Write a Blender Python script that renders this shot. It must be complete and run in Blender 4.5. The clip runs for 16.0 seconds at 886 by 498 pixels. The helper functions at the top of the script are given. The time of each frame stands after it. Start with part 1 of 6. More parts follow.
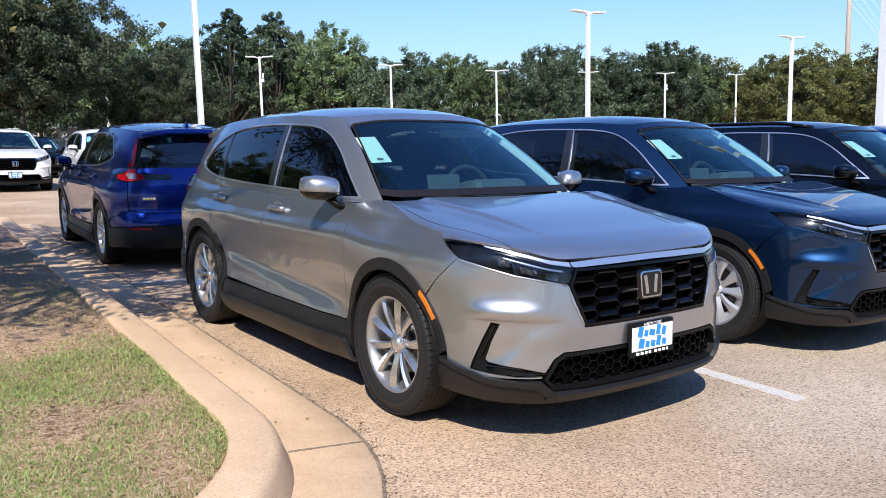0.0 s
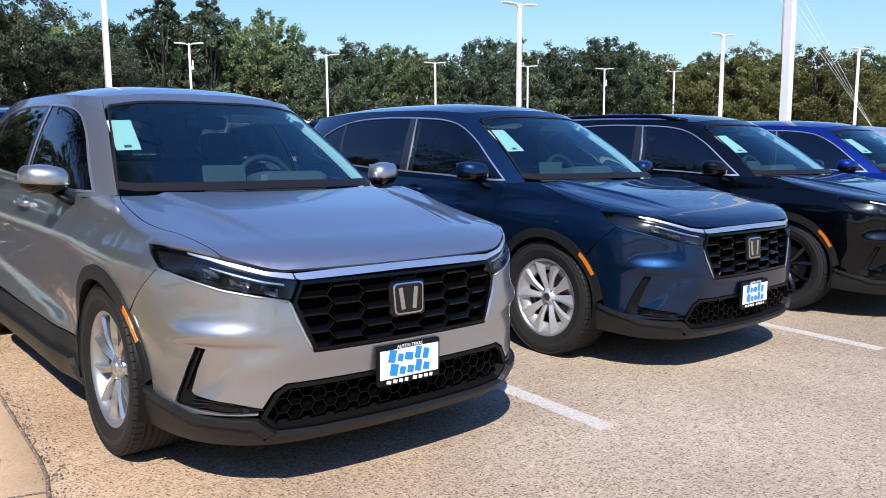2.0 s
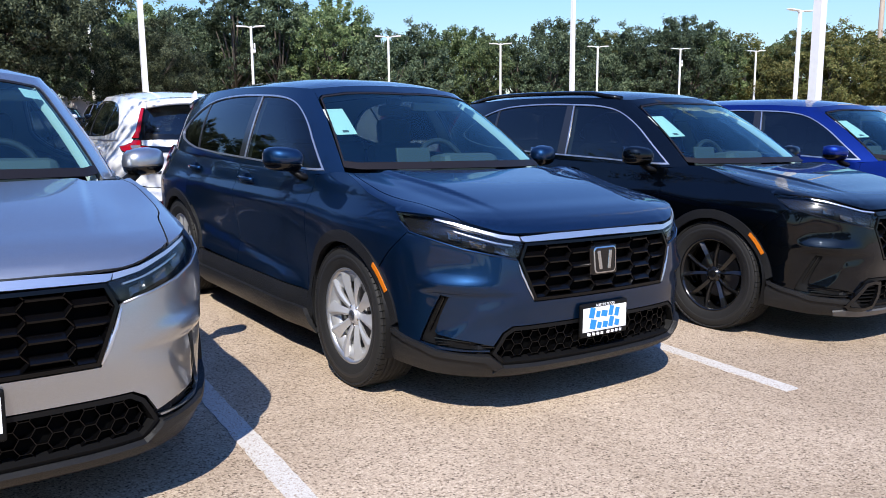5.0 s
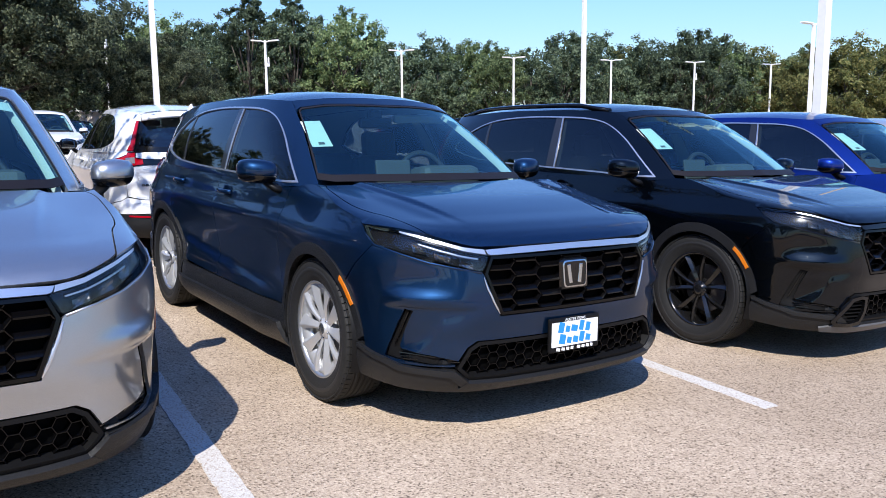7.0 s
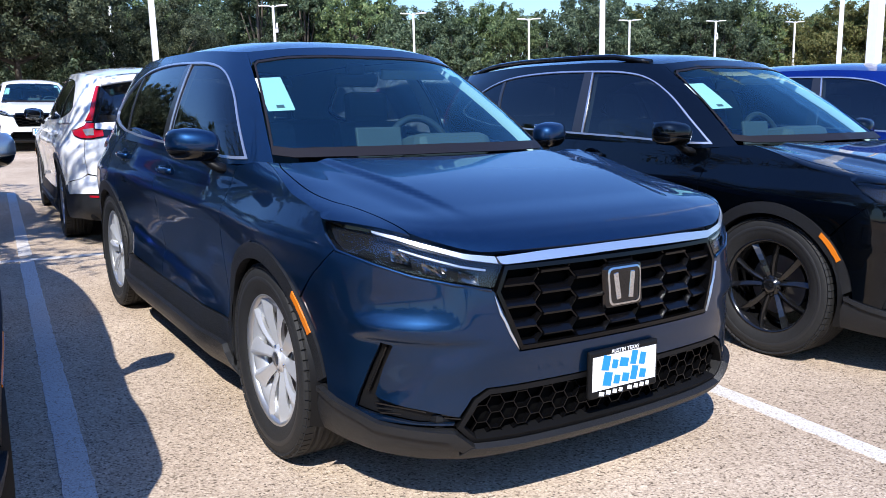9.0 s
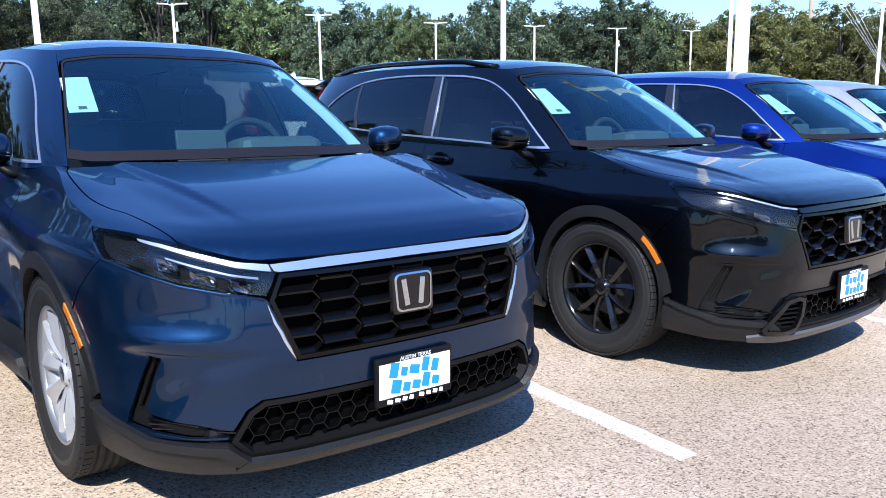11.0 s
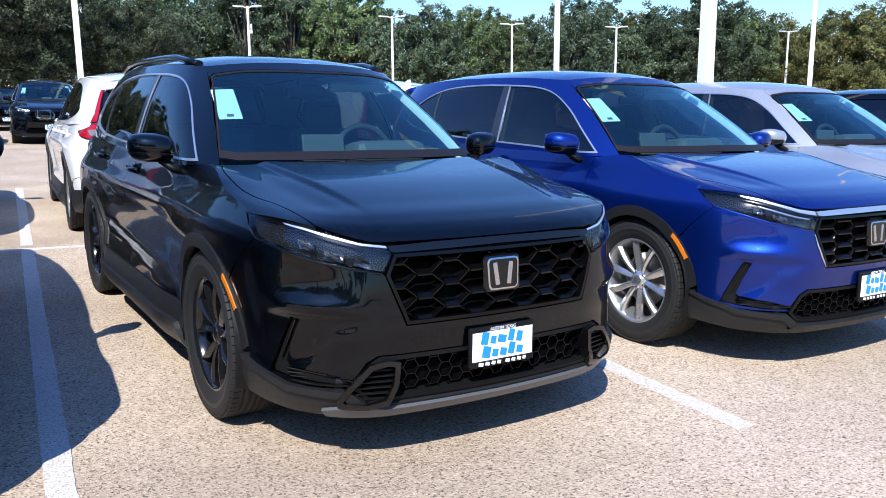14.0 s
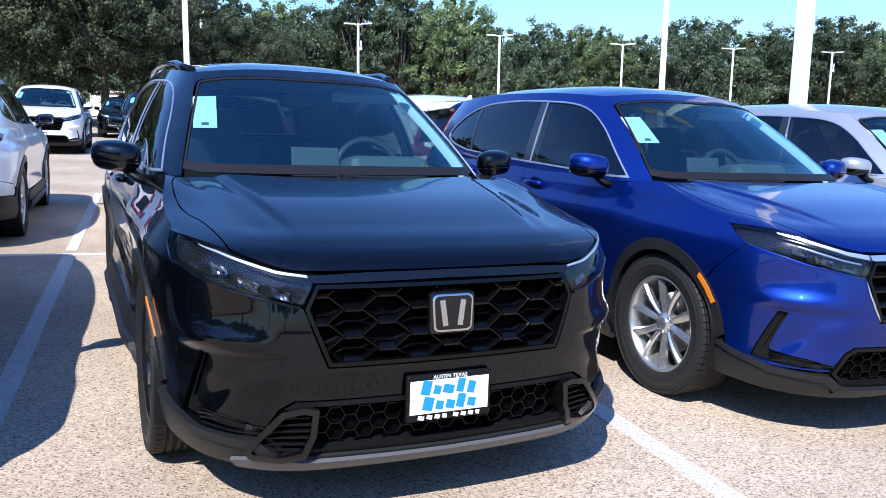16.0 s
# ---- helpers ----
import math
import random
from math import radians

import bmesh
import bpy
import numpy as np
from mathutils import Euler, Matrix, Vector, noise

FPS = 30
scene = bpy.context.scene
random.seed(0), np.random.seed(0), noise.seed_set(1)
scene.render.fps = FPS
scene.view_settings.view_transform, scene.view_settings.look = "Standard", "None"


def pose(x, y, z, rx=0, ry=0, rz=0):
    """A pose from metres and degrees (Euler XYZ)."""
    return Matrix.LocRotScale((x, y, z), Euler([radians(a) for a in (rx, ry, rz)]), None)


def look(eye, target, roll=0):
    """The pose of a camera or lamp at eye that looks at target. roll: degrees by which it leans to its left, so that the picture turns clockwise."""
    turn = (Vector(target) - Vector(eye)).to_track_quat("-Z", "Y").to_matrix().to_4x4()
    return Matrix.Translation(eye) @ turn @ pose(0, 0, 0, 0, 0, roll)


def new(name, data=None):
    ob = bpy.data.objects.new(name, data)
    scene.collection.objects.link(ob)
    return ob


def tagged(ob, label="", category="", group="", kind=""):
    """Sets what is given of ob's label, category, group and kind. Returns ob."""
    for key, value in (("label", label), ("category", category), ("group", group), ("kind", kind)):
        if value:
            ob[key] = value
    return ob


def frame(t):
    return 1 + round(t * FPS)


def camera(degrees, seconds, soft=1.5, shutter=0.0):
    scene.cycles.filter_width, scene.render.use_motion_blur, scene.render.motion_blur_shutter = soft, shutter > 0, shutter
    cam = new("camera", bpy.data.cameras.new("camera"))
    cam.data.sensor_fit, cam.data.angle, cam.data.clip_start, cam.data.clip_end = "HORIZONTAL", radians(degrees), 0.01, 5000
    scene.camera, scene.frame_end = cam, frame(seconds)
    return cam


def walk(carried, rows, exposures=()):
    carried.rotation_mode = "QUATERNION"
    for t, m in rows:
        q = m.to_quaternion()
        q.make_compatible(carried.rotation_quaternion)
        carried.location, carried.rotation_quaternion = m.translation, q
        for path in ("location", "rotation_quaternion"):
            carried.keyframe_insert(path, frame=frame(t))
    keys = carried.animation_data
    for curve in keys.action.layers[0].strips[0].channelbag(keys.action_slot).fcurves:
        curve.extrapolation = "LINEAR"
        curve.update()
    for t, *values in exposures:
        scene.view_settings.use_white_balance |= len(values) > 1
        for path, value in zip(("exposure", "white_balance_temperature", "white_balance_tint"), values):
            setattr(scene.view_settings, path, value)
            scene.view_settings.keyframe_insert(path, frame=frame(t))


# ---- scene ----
cam = camera(57.0, 16.0, soft=0.5)
# the lot falls gently to one side; everything parked on it is set by LOT
LOT = Vector((-0.0248, -0.0113, 1.0)).rotation_difference(Vector((0, 0, 1))).to_matrix().to_4x4()
PATH = [
    (0, (0.356, -0.295, 1.382), (0.163, 1.679, 1.127), 0.2),
    (0.5, (0.406, -0.263, 1.362), (0.235, 1.712, 1.101), -0.1),
    (1, (0.638, -0.083, 1.353), (0.508, 1.895, 1.092), -0.1),
    (1.5, (0.893, 0.151, 1.343), (0.803, 2.132, 1.079), 0.2),
    (2, (1.215, 0.428, 1.363), (1.15, 2.409, 1.092), 1.0),
    (2.5, (1.593, 0.592, 1.367), (1.524, 2.571, 1.084), 1.7),
    (3, (1.914, 0.867, 1.366), (1.809, 2.841, 1.065), 2.2),
    (3.5, (2.244, 1.108, 1.372), (2.083, 3.077, 1.059), 2.4),
    (4, (2.485, 1.317, 1.384), (2.272, 3.279, 1.061), 2.2),
    (4.2, (2.538, 1.404, 1.379), (2.312, 3.365, 1.058), 1.9),
    (6.5, (2.91, 1.619, 1.374), (2.626, 3.576, 1.077), 0.8),
    (7, (2.927, 1.639, 1.369), (2.63, 3.596, 1.086), 1.0),
    (7.5, (2.892, 1.824, 1.348), (2.57, 3.777, 1.067), 1.0),
    (8, (2.832, 2.178, 1.371), (2.488, 4.125, 1.072), 0.8),
    (8.2, (2.828, 2.316, 1.361), (2.476, 4.26, 1.048), 0.6),
    (10.3, (2.832, 3.101, 1.324), (2.605, 5.047, 0.924), -0.4),
    (10.5, (2.914, 3.036, 1.326), (2.715, 4.987, 0.935), -0.2),
    (11, (3.236, 2.878, 1.336), (3.111, 4.842, 0.981), 0.7),
    (11.5, (3.625, 2.984, 1.362), (3.544, 4.954, 1.03), 1.2),
    (12, (4.056, 3.082, 1.371), (3.978, 5.054, 1.048), 1.4),
    (12.5, (4.451, 3.247, 1.378), (4.335, 5.216, 1.045), 1.5),
    (13, (4.85, 3.497, 1.388), (4.665, 5.457, 1.038), 1.2),
    (13.5, (5.182, 3.692, 1.395), (4.908, 5.641, 1.039), 1.0),
    (14, (5.41, 3.987, 1.378), (5.05, 5.922, 1.024), 1.1),
    (14.5, (5.7, 4.198, 1.371), (5.253, 6.116, 1.021), 1.6),
    (15, (5.822, 4.375, 1.371), (5.306, 6.277, 1.032), 2.2),
    (15.5, (5.862, 4.546, 1.373), (5.287, 6.433, 1.045), 2.6),
    (16, (5.861, 4.553, 1.37), (5.249, 6.43, 1.052), 2.5),
]
# stops, kelvin and tint of the camera as it goes
LIGHT_METER = [(0, 0.41, 6600, 10), (2.5, 0.36, 6600, 10), (4.2, 0.42, 6600, 10), (7, 0.50, 6400, 10), (8.2, 0.57, 6300, 10), (10.5, 0.88, 6050, 9), (12, 0.74, 5980, 8), (14, 0.69, 6200, 8), (16, 0.75, 6020, 9)]
walk(cam, [(t, LOT @ look(eye, target, roll)) for t, eye, target, roll in PATH], LIGHT_METER)

world = bpy.data.worlds.new("sky")
scene.world = world
world.use_nodes = True
sky = world.node_tree.nodes.new("ShaderNodeTexSky")
sky.sky_type = "NISHITA"
sky.sun_disc = False
sky.sun_elevation = radians(48)
sky.sun_rotation = radians(180)
sky.air_density, sky.dust_density, sky.ozone_density = 1.8, 0.1, 2.5
tint = world.node_tree.nodes.new("ShaderNodeMix")
tint.data_type, tint.blend_type = "RGBA", "MULTIPLY"
tint.inputs[0].default_value = 1.0
tint.inputs[7].default_value = (0.55, 0.81, 1.45, 1)
world.node_tree.links.new(sky.outputs["Color"], tint.inputs[6])
world.node_tree.links.new(tint.outputs[2], world.node_tree.nodes["Background"].inputs["Color"])
world.node_tree.nodes["Background"].inputs["Strength"].default_value = 0.100
sun = new("sun", bpy.data.lights.new("sun", "SUN"))
sun.data.energy, sun.data.angle, sun.data.color = 5.0, radians(0.5), (1.0, 0.95, 0.88)
sun.matrix_basis = look((0.02, -0.94, 1.05), (0, 0, 0))

# ---------------------------------------------------------------- materials
def material(name, base, rough=0.5, metal=0.0, coat=0.0, spec=0.5, noise_scale=0.0, noise_mix=0.0, second=None, bump=0.0, bump_scale=200.0, emit=0.0):
    """A principled surface whose colour drifts to a second one by noise at two scales, with fine relief."""
    mat = bpy.data.materials.new(name)
    mat.use_nodes = True
    nt = mat.node_tree
    b = nt.nodes["Principled BSDF"]
    b.inputs["Base Color"].default_value = (*base, 1)
    b.inputs["Roughness"].default_value = rough
    b.inputs["Metallic"].default_value = metal
    b.inputs["Coat Weight"].default_value = coat
    b.inputs["Coat Roughness"].default_value = 0.04
    b.inputs["Specular IOR Level"].default_value = spec
    co = nt.nodes.new("ShaderNodeTexCoord")
    if noise_mix:
        n1, n2 = nt.nodes.new("ShaderNodeTexNoise"), nt.nodes.new("ShaderNodeTexNoise")
        n1.inputs["Scale"].default_value, n2.inputs["Scale"].default_value = noise_scale, noise_scale * 11
        n1.inputs["Detail"].default_value = 6
        add = nt.nodes.new("ShaderNodeMath")
        add.operation = "MULTIPLY_ADD"
        add.inputs[1].default_value = 0.5
        half = nt.nodes.new("ShaderNodeMath")
        half.operation = "MULTIPLY"
        half.inputs[1].default_value = 0.5
        for n in (n1, n2):
            nt.links.new(co.outputs["Object"], n.inputs["Vector"])
        nt.links.new(n2.outputs["Fac"], half.inputs[0])
        nt.links.new(n1.outputs["Fac"], add.inputs[0])
        nt.links.new(half.outputs[0], add.inputs[2])
        ramp = nt.nodes.new("ShaderNodeValToRGB")
        ramp.color_ramp.elements[0].position, ramp.color_ramp.elements[1].position = 0.5 - 0.2 / max(noise_mix, 0.2) * 0.5, 0.5 + 0.2 / max(noise_mix, 0.2) * 0.5
        ramp.color_ramp.elements[0].color = (*base, 1)
        ramp.color_ramp.elements[1].color = (*(second or base), 1)
        nt.links.new(add.outputs[0], ramp.inputs["Fac"])
        nt.links.new(ramp.outputs["Color"], b.inputs["Base Color"])
    if bump:
        n3, bp = nt.nodes.new("ShaderNodeTexNoise"), nt.nodes.new("ShaderNodeBump")
        n3.inputs["Scale"].default_value = bump_scale
        nt.links.new(co.outputs["Object"], n3.inputs["Vector"])
        bp.inputs["Strength"].default_value = bump
        bp.inputs["Distance"].default_value = 0.004
        nt.links.new(n3.outputs["Fac"], bp.inputs["Height"])
        nt.links.new(bp.outputs["Normal"], b.inputs["Normal"])
    if emit:
        b.inputs["Emission Color"].default_value = (*base, 1)
        b.inputs["Emission Strength"].default_value = emit
    return mat


def car_paint(name, base, metal=0.7, rough=0.33, spec=0.5, coat_ior=1.47):
    """Metallic paint under clear lacquer, with fine flakes and a film of dust."""
    mat = material(name, base, rough, metal, coat=1.0, spec=spec)
    nt = mat.node_tree
    b = nt.nodes["Principled BSDF"]
    co = nt.nodes.new("ShaderNodeTexCoord")
    vor = nt.nodes.new("ShaderNodeTexVoronoi")
    vor.inputs["Scale"].default_value = 900
    nt.links.new(co.outputs["Object"], vor.inputs["Vector"])
    mixc = nt.nodes.new("ShaderNodeMix")
    mixc.data_type = "RGBA"
    mixc.inputs[6].default_value = (*[c * 0.82 for c in base], 1)
    mixc.inputs[7].default_value = (*[min(1, c * 1.2) for c in base], 1)
    sep = nt.nodes.new("ShaderNodeSeparateColor")
    nt.links.new(vor.outputs["Color"], sep.inputs[0])
    nt.links.new(sep.outputs[0], mixc.inputs[0])
    nt.links.new(mixc.outputs[2], b.inputs["Base Color"])
    dust = nt.nodes.new("ShaderNodeTexNoise")
    dust.inputs["Scale"].default_value = 3.0
    dust.inputs["Detail"].default_value = 8
    nt.links.new(co.outputs["Object"], dust.inputs["Vector"])
    mr = nt.nodes.new("ShaderNodeMapRange")
    mr.inputs["To Min"].default_value, mr.inputs["To Max"].default_value = 0.0, 0.03
    nt.links.new(dust.outputs["Fac"], mr.inputs["Value"])
    nt.links.new(mr.outputs["Result"], b.inputs["Coat Roughness"])
    b.inputs["Coat IOR"].default_value = coat_ior
    return mat


def glass(name, tint, ior=1.5, sheen=(1, 1, 1)):
    """A thin pane: tinted, with mirror gloss by the angle."""
    mat = bpy.data.materials.new(name)
    mat.use_nodes = True
    nt = mat.node_tree
    nt.nodes.clear()
    out, mix = nt.nodes.new("ShaderNodeOutputMaterial"), nt.nodes.new("ShaderNodeMixShader")
    tr, gl, lw = nt.nodes.new("ShaderNodeBsdfTransparent"), nt.nodes.new("ShaderNodeBsdfGlossy"), nt.nodes.new("ShaderNodeLayerWeight")
    f0 = ((ior - 1) / (ior + 1)) ** 2
    po, fr = nt.nodes.new("ShaderNodeMath"), nt.nodes.new("ShaderNodeMath")
    po.operation, po.inputs[1].default_value = "POWER", 5.0
    fr.operation, fr.inputs[1].default_value, fr.inputs[2].default_value = "MULTIPLY_ADD", 1 - f0, f0
    lw.inputs["Blend"].default_value = 0.5
    nt.links.new(lw.outputs["Facing"], po.inputs[0])
    nt.links.new(po.outputs[0], fr.inputs[0])
    tr.inputs["Color"].default_value = (*tint, 1)
    gl.inputs["Roughness"].default_value = 0.01
    gl.inputs["Color"].default_value = (*sheen, 1)
    nt.links.new(fr.outputs[0], mix.inputs["Fac"])
    nt.links.new(tr.outputs[0], mix.inputs[1])
    nt.links.new(gl.outputs[0], mix.inputs[2])
    nt.links.new(mix.outputs[0], out.inputs["Surface"])
    return mat


def leaf_material(name, a, b, c):
    """Leaves: colour by the single leaf, a little light through the blade."""
    mat = bpy.data.materials.new(name)
    mat.use_nodes = True
    nt = mat.node_tree
    p = nt.nodes["Principled BSDF"]
    geo, ramp = nt.nodes.new("ShaderNodeNewGeometry"), nt.nodes.new("ShaderNodeValToRGB")
    ramp.color_ramp.elements[0].color, ramp.color_ramp.elements[1].color = (*a, 1), (*c, 1)
    ramp.color_ramp.elements.new(0.5).color = (*b, 1)
    nt.links.new(geo.outputs["Random Per Island"], ramp.inputs["Fac"])
    info, tone, span = nt.nodes.new("ShaderNodeObjectInfo"), nt.nodes.new("ShaderNodeHueSaturation"), nt.nodes.new("ShaderNodeMapRange")
    span.inputs["To Min"].default_value, span.inputs["To Max"].default_value = 0.72, 1.28
    nt.links.new(info.outputs["Random"], span.inputs["Value"])
    nt.links.new(span.outputs["Result"], tone.inputs["Value"])
    nt.links.new(ramp.outputs["Color"], tone.inputs["Color"])
    nt.links.new(tone.outputs["Color"], p.inputs["Base Color"])
    p.inputs["Roughness"].default_value = 0.6
    p.inputs["Specular IOR Level"].default_value = 0.22
    tl, mix = nt.nodes.new("ShaderNodeBsdfTranslucent"), nt.nodes.new("ShaderNodeMixShader")
    nt.links.new(tone.outputs["Color"], tl.inputs["Color"])
    mix.inputs[0].default_value = 0.32
    nt.links.new(p.outputs[0], mix.inputs[1])
    nt.links.new(tl.outputs[0], mix.inputs[2])
    nt.links.new(mix.outputs[0], nt.nodes["Material Output"].inputs["Surface"])
    return mat


def ground_material(name, stones, patch_a, patch_b, speck=170.0, bump=0.5, washed=None):
    """Worn paving: pale and dark grit, broad stains, and relief."""
    mat = bpy.data.materials.new(name)
    mat.use_nodes = True
    nt = mat.node_tree
    p = nt.nodes["Principled BSDF"]
    p.inputs["Roughness"].default_value = 1.0
    p.inputs["Specular IOR Level"].default_value = 0.08
    co = nt.nodes.new("ShaderNodeTexCoord")
    vor = nt.nodes.new("ShaderNodeTexVoronoi")
    vor.inputs["Scale"].default_value = speck
    nt.links.new(co.outputs["Object"], vor.inputs["Vector"])
    sep = nt.nodes.new("ShaderNodeSeparateColor")
    nt.links.new(vor.outputs["Color"], sep.inputs[0])
    ramp = nt.nodes.new("ShaderNodeValToRGB")
    cols = [(0.0, stones[0]), (0.14, stones[1]), (0.5, stones[2]), (0.86, stones[3]), (1.0, stones[4])]
    ramp.color_ramp.elements[0].color, ramp.color_ramp.elements[1].color = (*cols[0][1], 1), (*cols[-1][1], 1)
    for pos_, c in cols[1:-1]:
        ramp.color_ramp.elements.new(pos_).color = (*c, 1)
    nt.links.new(sep.outputs[0], ramp.inputs["Fac"])
    big = nt.nodes.new("ShaderNodeTexNoise")
    big.inputs["Scale"].default_value, big.inputs["Detail"].default_value, big.inputs["Roughness"].default_value = 0.55, 9, 0.62
    nt.links.new(co.outputs["Object"], big.inputs["Vector"])
    r2 = nt.nodes.new("ShaderNodeValToRGB")
    r2.color_ramp.elements[0].position, r2.color_ramp.elements[1].position = 0.36, 0.66
    r2.color_ramp.elements[0].color, r2.color_ramp.elements[1].color = (*patch_a, 1), (*patch_b, 1)
    nt.links.new(big.outputs["Fac"], r2.inputs["Fac"])
    mul = nt.nodes.new("ShaderNodeMix")
    mul.data_type, mul.blend_type = "RGBA", "MULTIPLY"
    mul.inputs[0].default_value = 1.0
    nt.links.new(ramp.outputs["Color"], mul.inputs[6])
    nt.links.new(r2.outputs["Color"], mul.inputs[7])
    nt.links.new(mul.outputs[2], p.inputs["Base Color"])
    if washed:
        # tan silt washed out along the gutter, with an uneven edge
        dot = nt.nodes.new("ShaderNodeVectorMath")
        dot.operation = "DOT_PRODUCT"
        dot.inputs[1].default_value = (math.cos(radians(38.5)), math.sin(radians(38.5)), 0)
        nt.links.new(co.outputs["Object"], dot.inputs[0])
        silt = nt.nodes.new("ShaderNodeTexNoise")
        silt.inputs["Scale"].default_value, silt.inputs["Detail"].default_value = 0.8, 7
        nt.links.new(co.outputs["Object"], silt.inputs["Vector"])
        wob = nt.nodes.new("ShaderNodeMath")
        wob.operation, wob.inputs[1].default_value = "MULTIPLY_ADD", 3.2
        nt.links.new(silt.outputs["Fac"], wob.inputs[0])
        nt.links.new(dot.outputs["Value"], wob.inputs[2])
        far = nt.nodes.new("ShaderNodeMapRange")
        far.inputs["From Min"].default_value, far.inputs["From Max"].default_value = 3.6, 5.4
        far.inputs["To Min"].default_value, far.inputs["To Max"].default_value = 1.0, 0.0
        nt.links.new(wob.outputs[0], far.inputs["Value"])
        film = nt.nodes.new("ShaderNodeMix")
        film.data_type, film.blend_type = "RGBA", "MULTIPLY"
        film.inputs[7].default_value = (*washed, 1)
        nt.links.new(far.outputs["Result"], film.inputs[0])
        nt.links.new(mul.outputs[2], film.inputs[6])
        nt.links.new(film.outputs[2], p.inputs["Base Color"])
    bp = nt.nodes.new("ShaderNodeBump")
    bp.inputs["Strength"].default_value, bp.inputs["Distance"].default_value = bump, 0.004
    nt.links.new(vor.outputs["Distance"], bp.inputs["Height"])
    nt.links.new(bp.outputs["Normal"], p.inputs["Normal"])
    return mat


SILVER = car_paint("silver_paint", (0.40, 0.42, 0.445), 0.92, 0.38, coat_ior=1.65)
NAVY = car_paint("navy_paint", (0.0042, 0.0255, 0.075), 0.9, 0.44, coat_ior=1.40)
BLACK = car_paint("black_paint", (0.0016, 0.0032, 0.0060), 0.9, 0.42, spec=0.2, coat_ior=1.40)
BLUE = car_paint("blue_paint", (0.0010, 0.0205, 0.205), 0.85, 0.43, coat_ior=1.40)
GREY = car_paint("grey_silver_paint", (0.40, 0.42, 0.46), 0.6, 0.40)
WHITE = car_paint("white_paint", (0.80, 0.80, 0.79), 0.0, 0.4)
DARK_GREY = car_paint("charcoal_paint", (0.02, 0.022, 0.026), 0.6, 0.3)
GLASS_FRONT = glass("windscreen_glass", (0.66, 0.93, 0.94), 2.02, (0.62, 0.94, 0.96))
GLASS_SIDE = glass("side_glass", (0.15, 0.18, 0.185), 1.75)
GLASS_DARK = glass("privacy_glass", (0.06, 0.068, 0.074), 1.75)
LENS = glass("lamp_lens", (0.80, 0.82, 0.84))
BLACK_PLASTIC = material("black_plastic", (0.004, 0.004, 0.0044), 0.5, spec=0.2, bump=0.15, bump_scale=600)
CLADDING = material("textured_black_plastic", (0.0085, 0.009, 0.0104), 0.44, spec=0.34, noise_scale=4, noise_mix=0.4, second=(0.0125, 0.0128, 0.0138), bump=0.3, bump_scale=700)
GLOSS_BLACK = material("gloss_black", (0.003, 0.003, 0.0036), 0.12, coat=0.4, spec=0.3)
PILLAR = material("satin_black_pillar", (0.016, 0.0165, 0.019), 0.3, coat=0.4)
GRILLE_BLACK = material("grille_black", (0.0018, 0.0018, 0.0022), 0.18, spec=0.25)
BAND_BLACK = material("black_glass_band", (0.0125, 0.0115, 0.0145), 0.5, spec=0.14)
# near-black that paints in the shade of the openings behind the grilles
HOLLOW_SHADE = material("painted_hollow_shade", (0.002, 0.002, 0.002), 0.9, spec=0.05)
AMBER = material("amber_lens", (0.62, 0.17, 0.012), 0.2, coat=0.8)
LAMP_STRIP = material("lamp_light_strip", (0.62, 0.64, 0.67), 0.28, metal=0.8)
LAMP_DARK = material("lamp_housing", (0.010, 0.0105, 0.012), 0.25, spec=0.35)
LAMP_CHROME = material("lamp_reflector", (0.75, 0.76, 0.78), 0.12, metal=1.0)
LAMP_UNIT = material("lamp_reflector_facets", (0.27, 0.265, 0.255), 0.16, metal=1.0)
LAMP_GREY = material("satin_grey", (0.30, 0.31, 0.33), 0.25, metal=0.9)
RIM_INNER_DARK = material("rim_barrel_silver", (0.50, 0.51, 0.525), 0.34, metal=0.85)
CHROME = material("chrome", (0.72, 0.73, 0.75), 0.10, metal=1.0)
EMBLEM = material("brushed_emblem", (0.58, 0.58, 0.58), 0.22, metal=1.0)
SATIN = material("satin_trim", (0.62, 0.64, 0.69), 0.32, metal=0.9)
TAIL_CLEAR = material("clear_lamp_lens", (0.36, 0.34, 0.35), 0.15, metal=0.6, coat=0.6)
TAIL_RED = material("red_lens", (0.33, 0.003, 0.012), 0.12, coat=0.5, spec=0.3)
MIRROR = material("mirror_glass", (0.8, 0.8, 0.8), 0.02, metal=1.0)
RUBBER = material("tyre_rubber", (0.0115, 0.0118, 0.0126), 0.66, spec=0.26, noise_scale=6, noise_mix=0.5, second=(0.019, 0.0188, 0.0188), bump=0.2, bump_scale=300)
RUBBER_BAND = material("tyre_rubber_smooth", (0.017, 0.017, 0.018), 0.55, spec=0.35)
DISC = material("brake_steel", (0.16, 0.15, 0.15), 0.4, metal=0.9)
ALLOY = material("silver_alloy", (0.64, 0.65, 0.67), 0.24, metal=0.9)
ALLOY_PAINT = material("silver_wheel_paint", (0.60, 0.61, 0.63), 0.35, metal=0.6, coat=0.3)
ALLOY_BLACK = material("black_alloy", (0.006, 0.006, 0.0065), 0.18, coat=0.5, spec=0.3)
FABRIC = material("dark_cloth", (0.040, 0.042, 0.045), 0.9, bump=0.4, bump_scale=250)
DASH_PALE = material("wheel_rim_leather", (0.026, 0.027, 0.029), 0.35, coat=0.3)
DASH = material("dashboard_plastic", (0.050, 0.053, 0.055), 0.6, bump=0.3, bump_scale=400)
LINING = material("pale_cabin_lining", (0.44, 0.45, 0.43), 0.9)
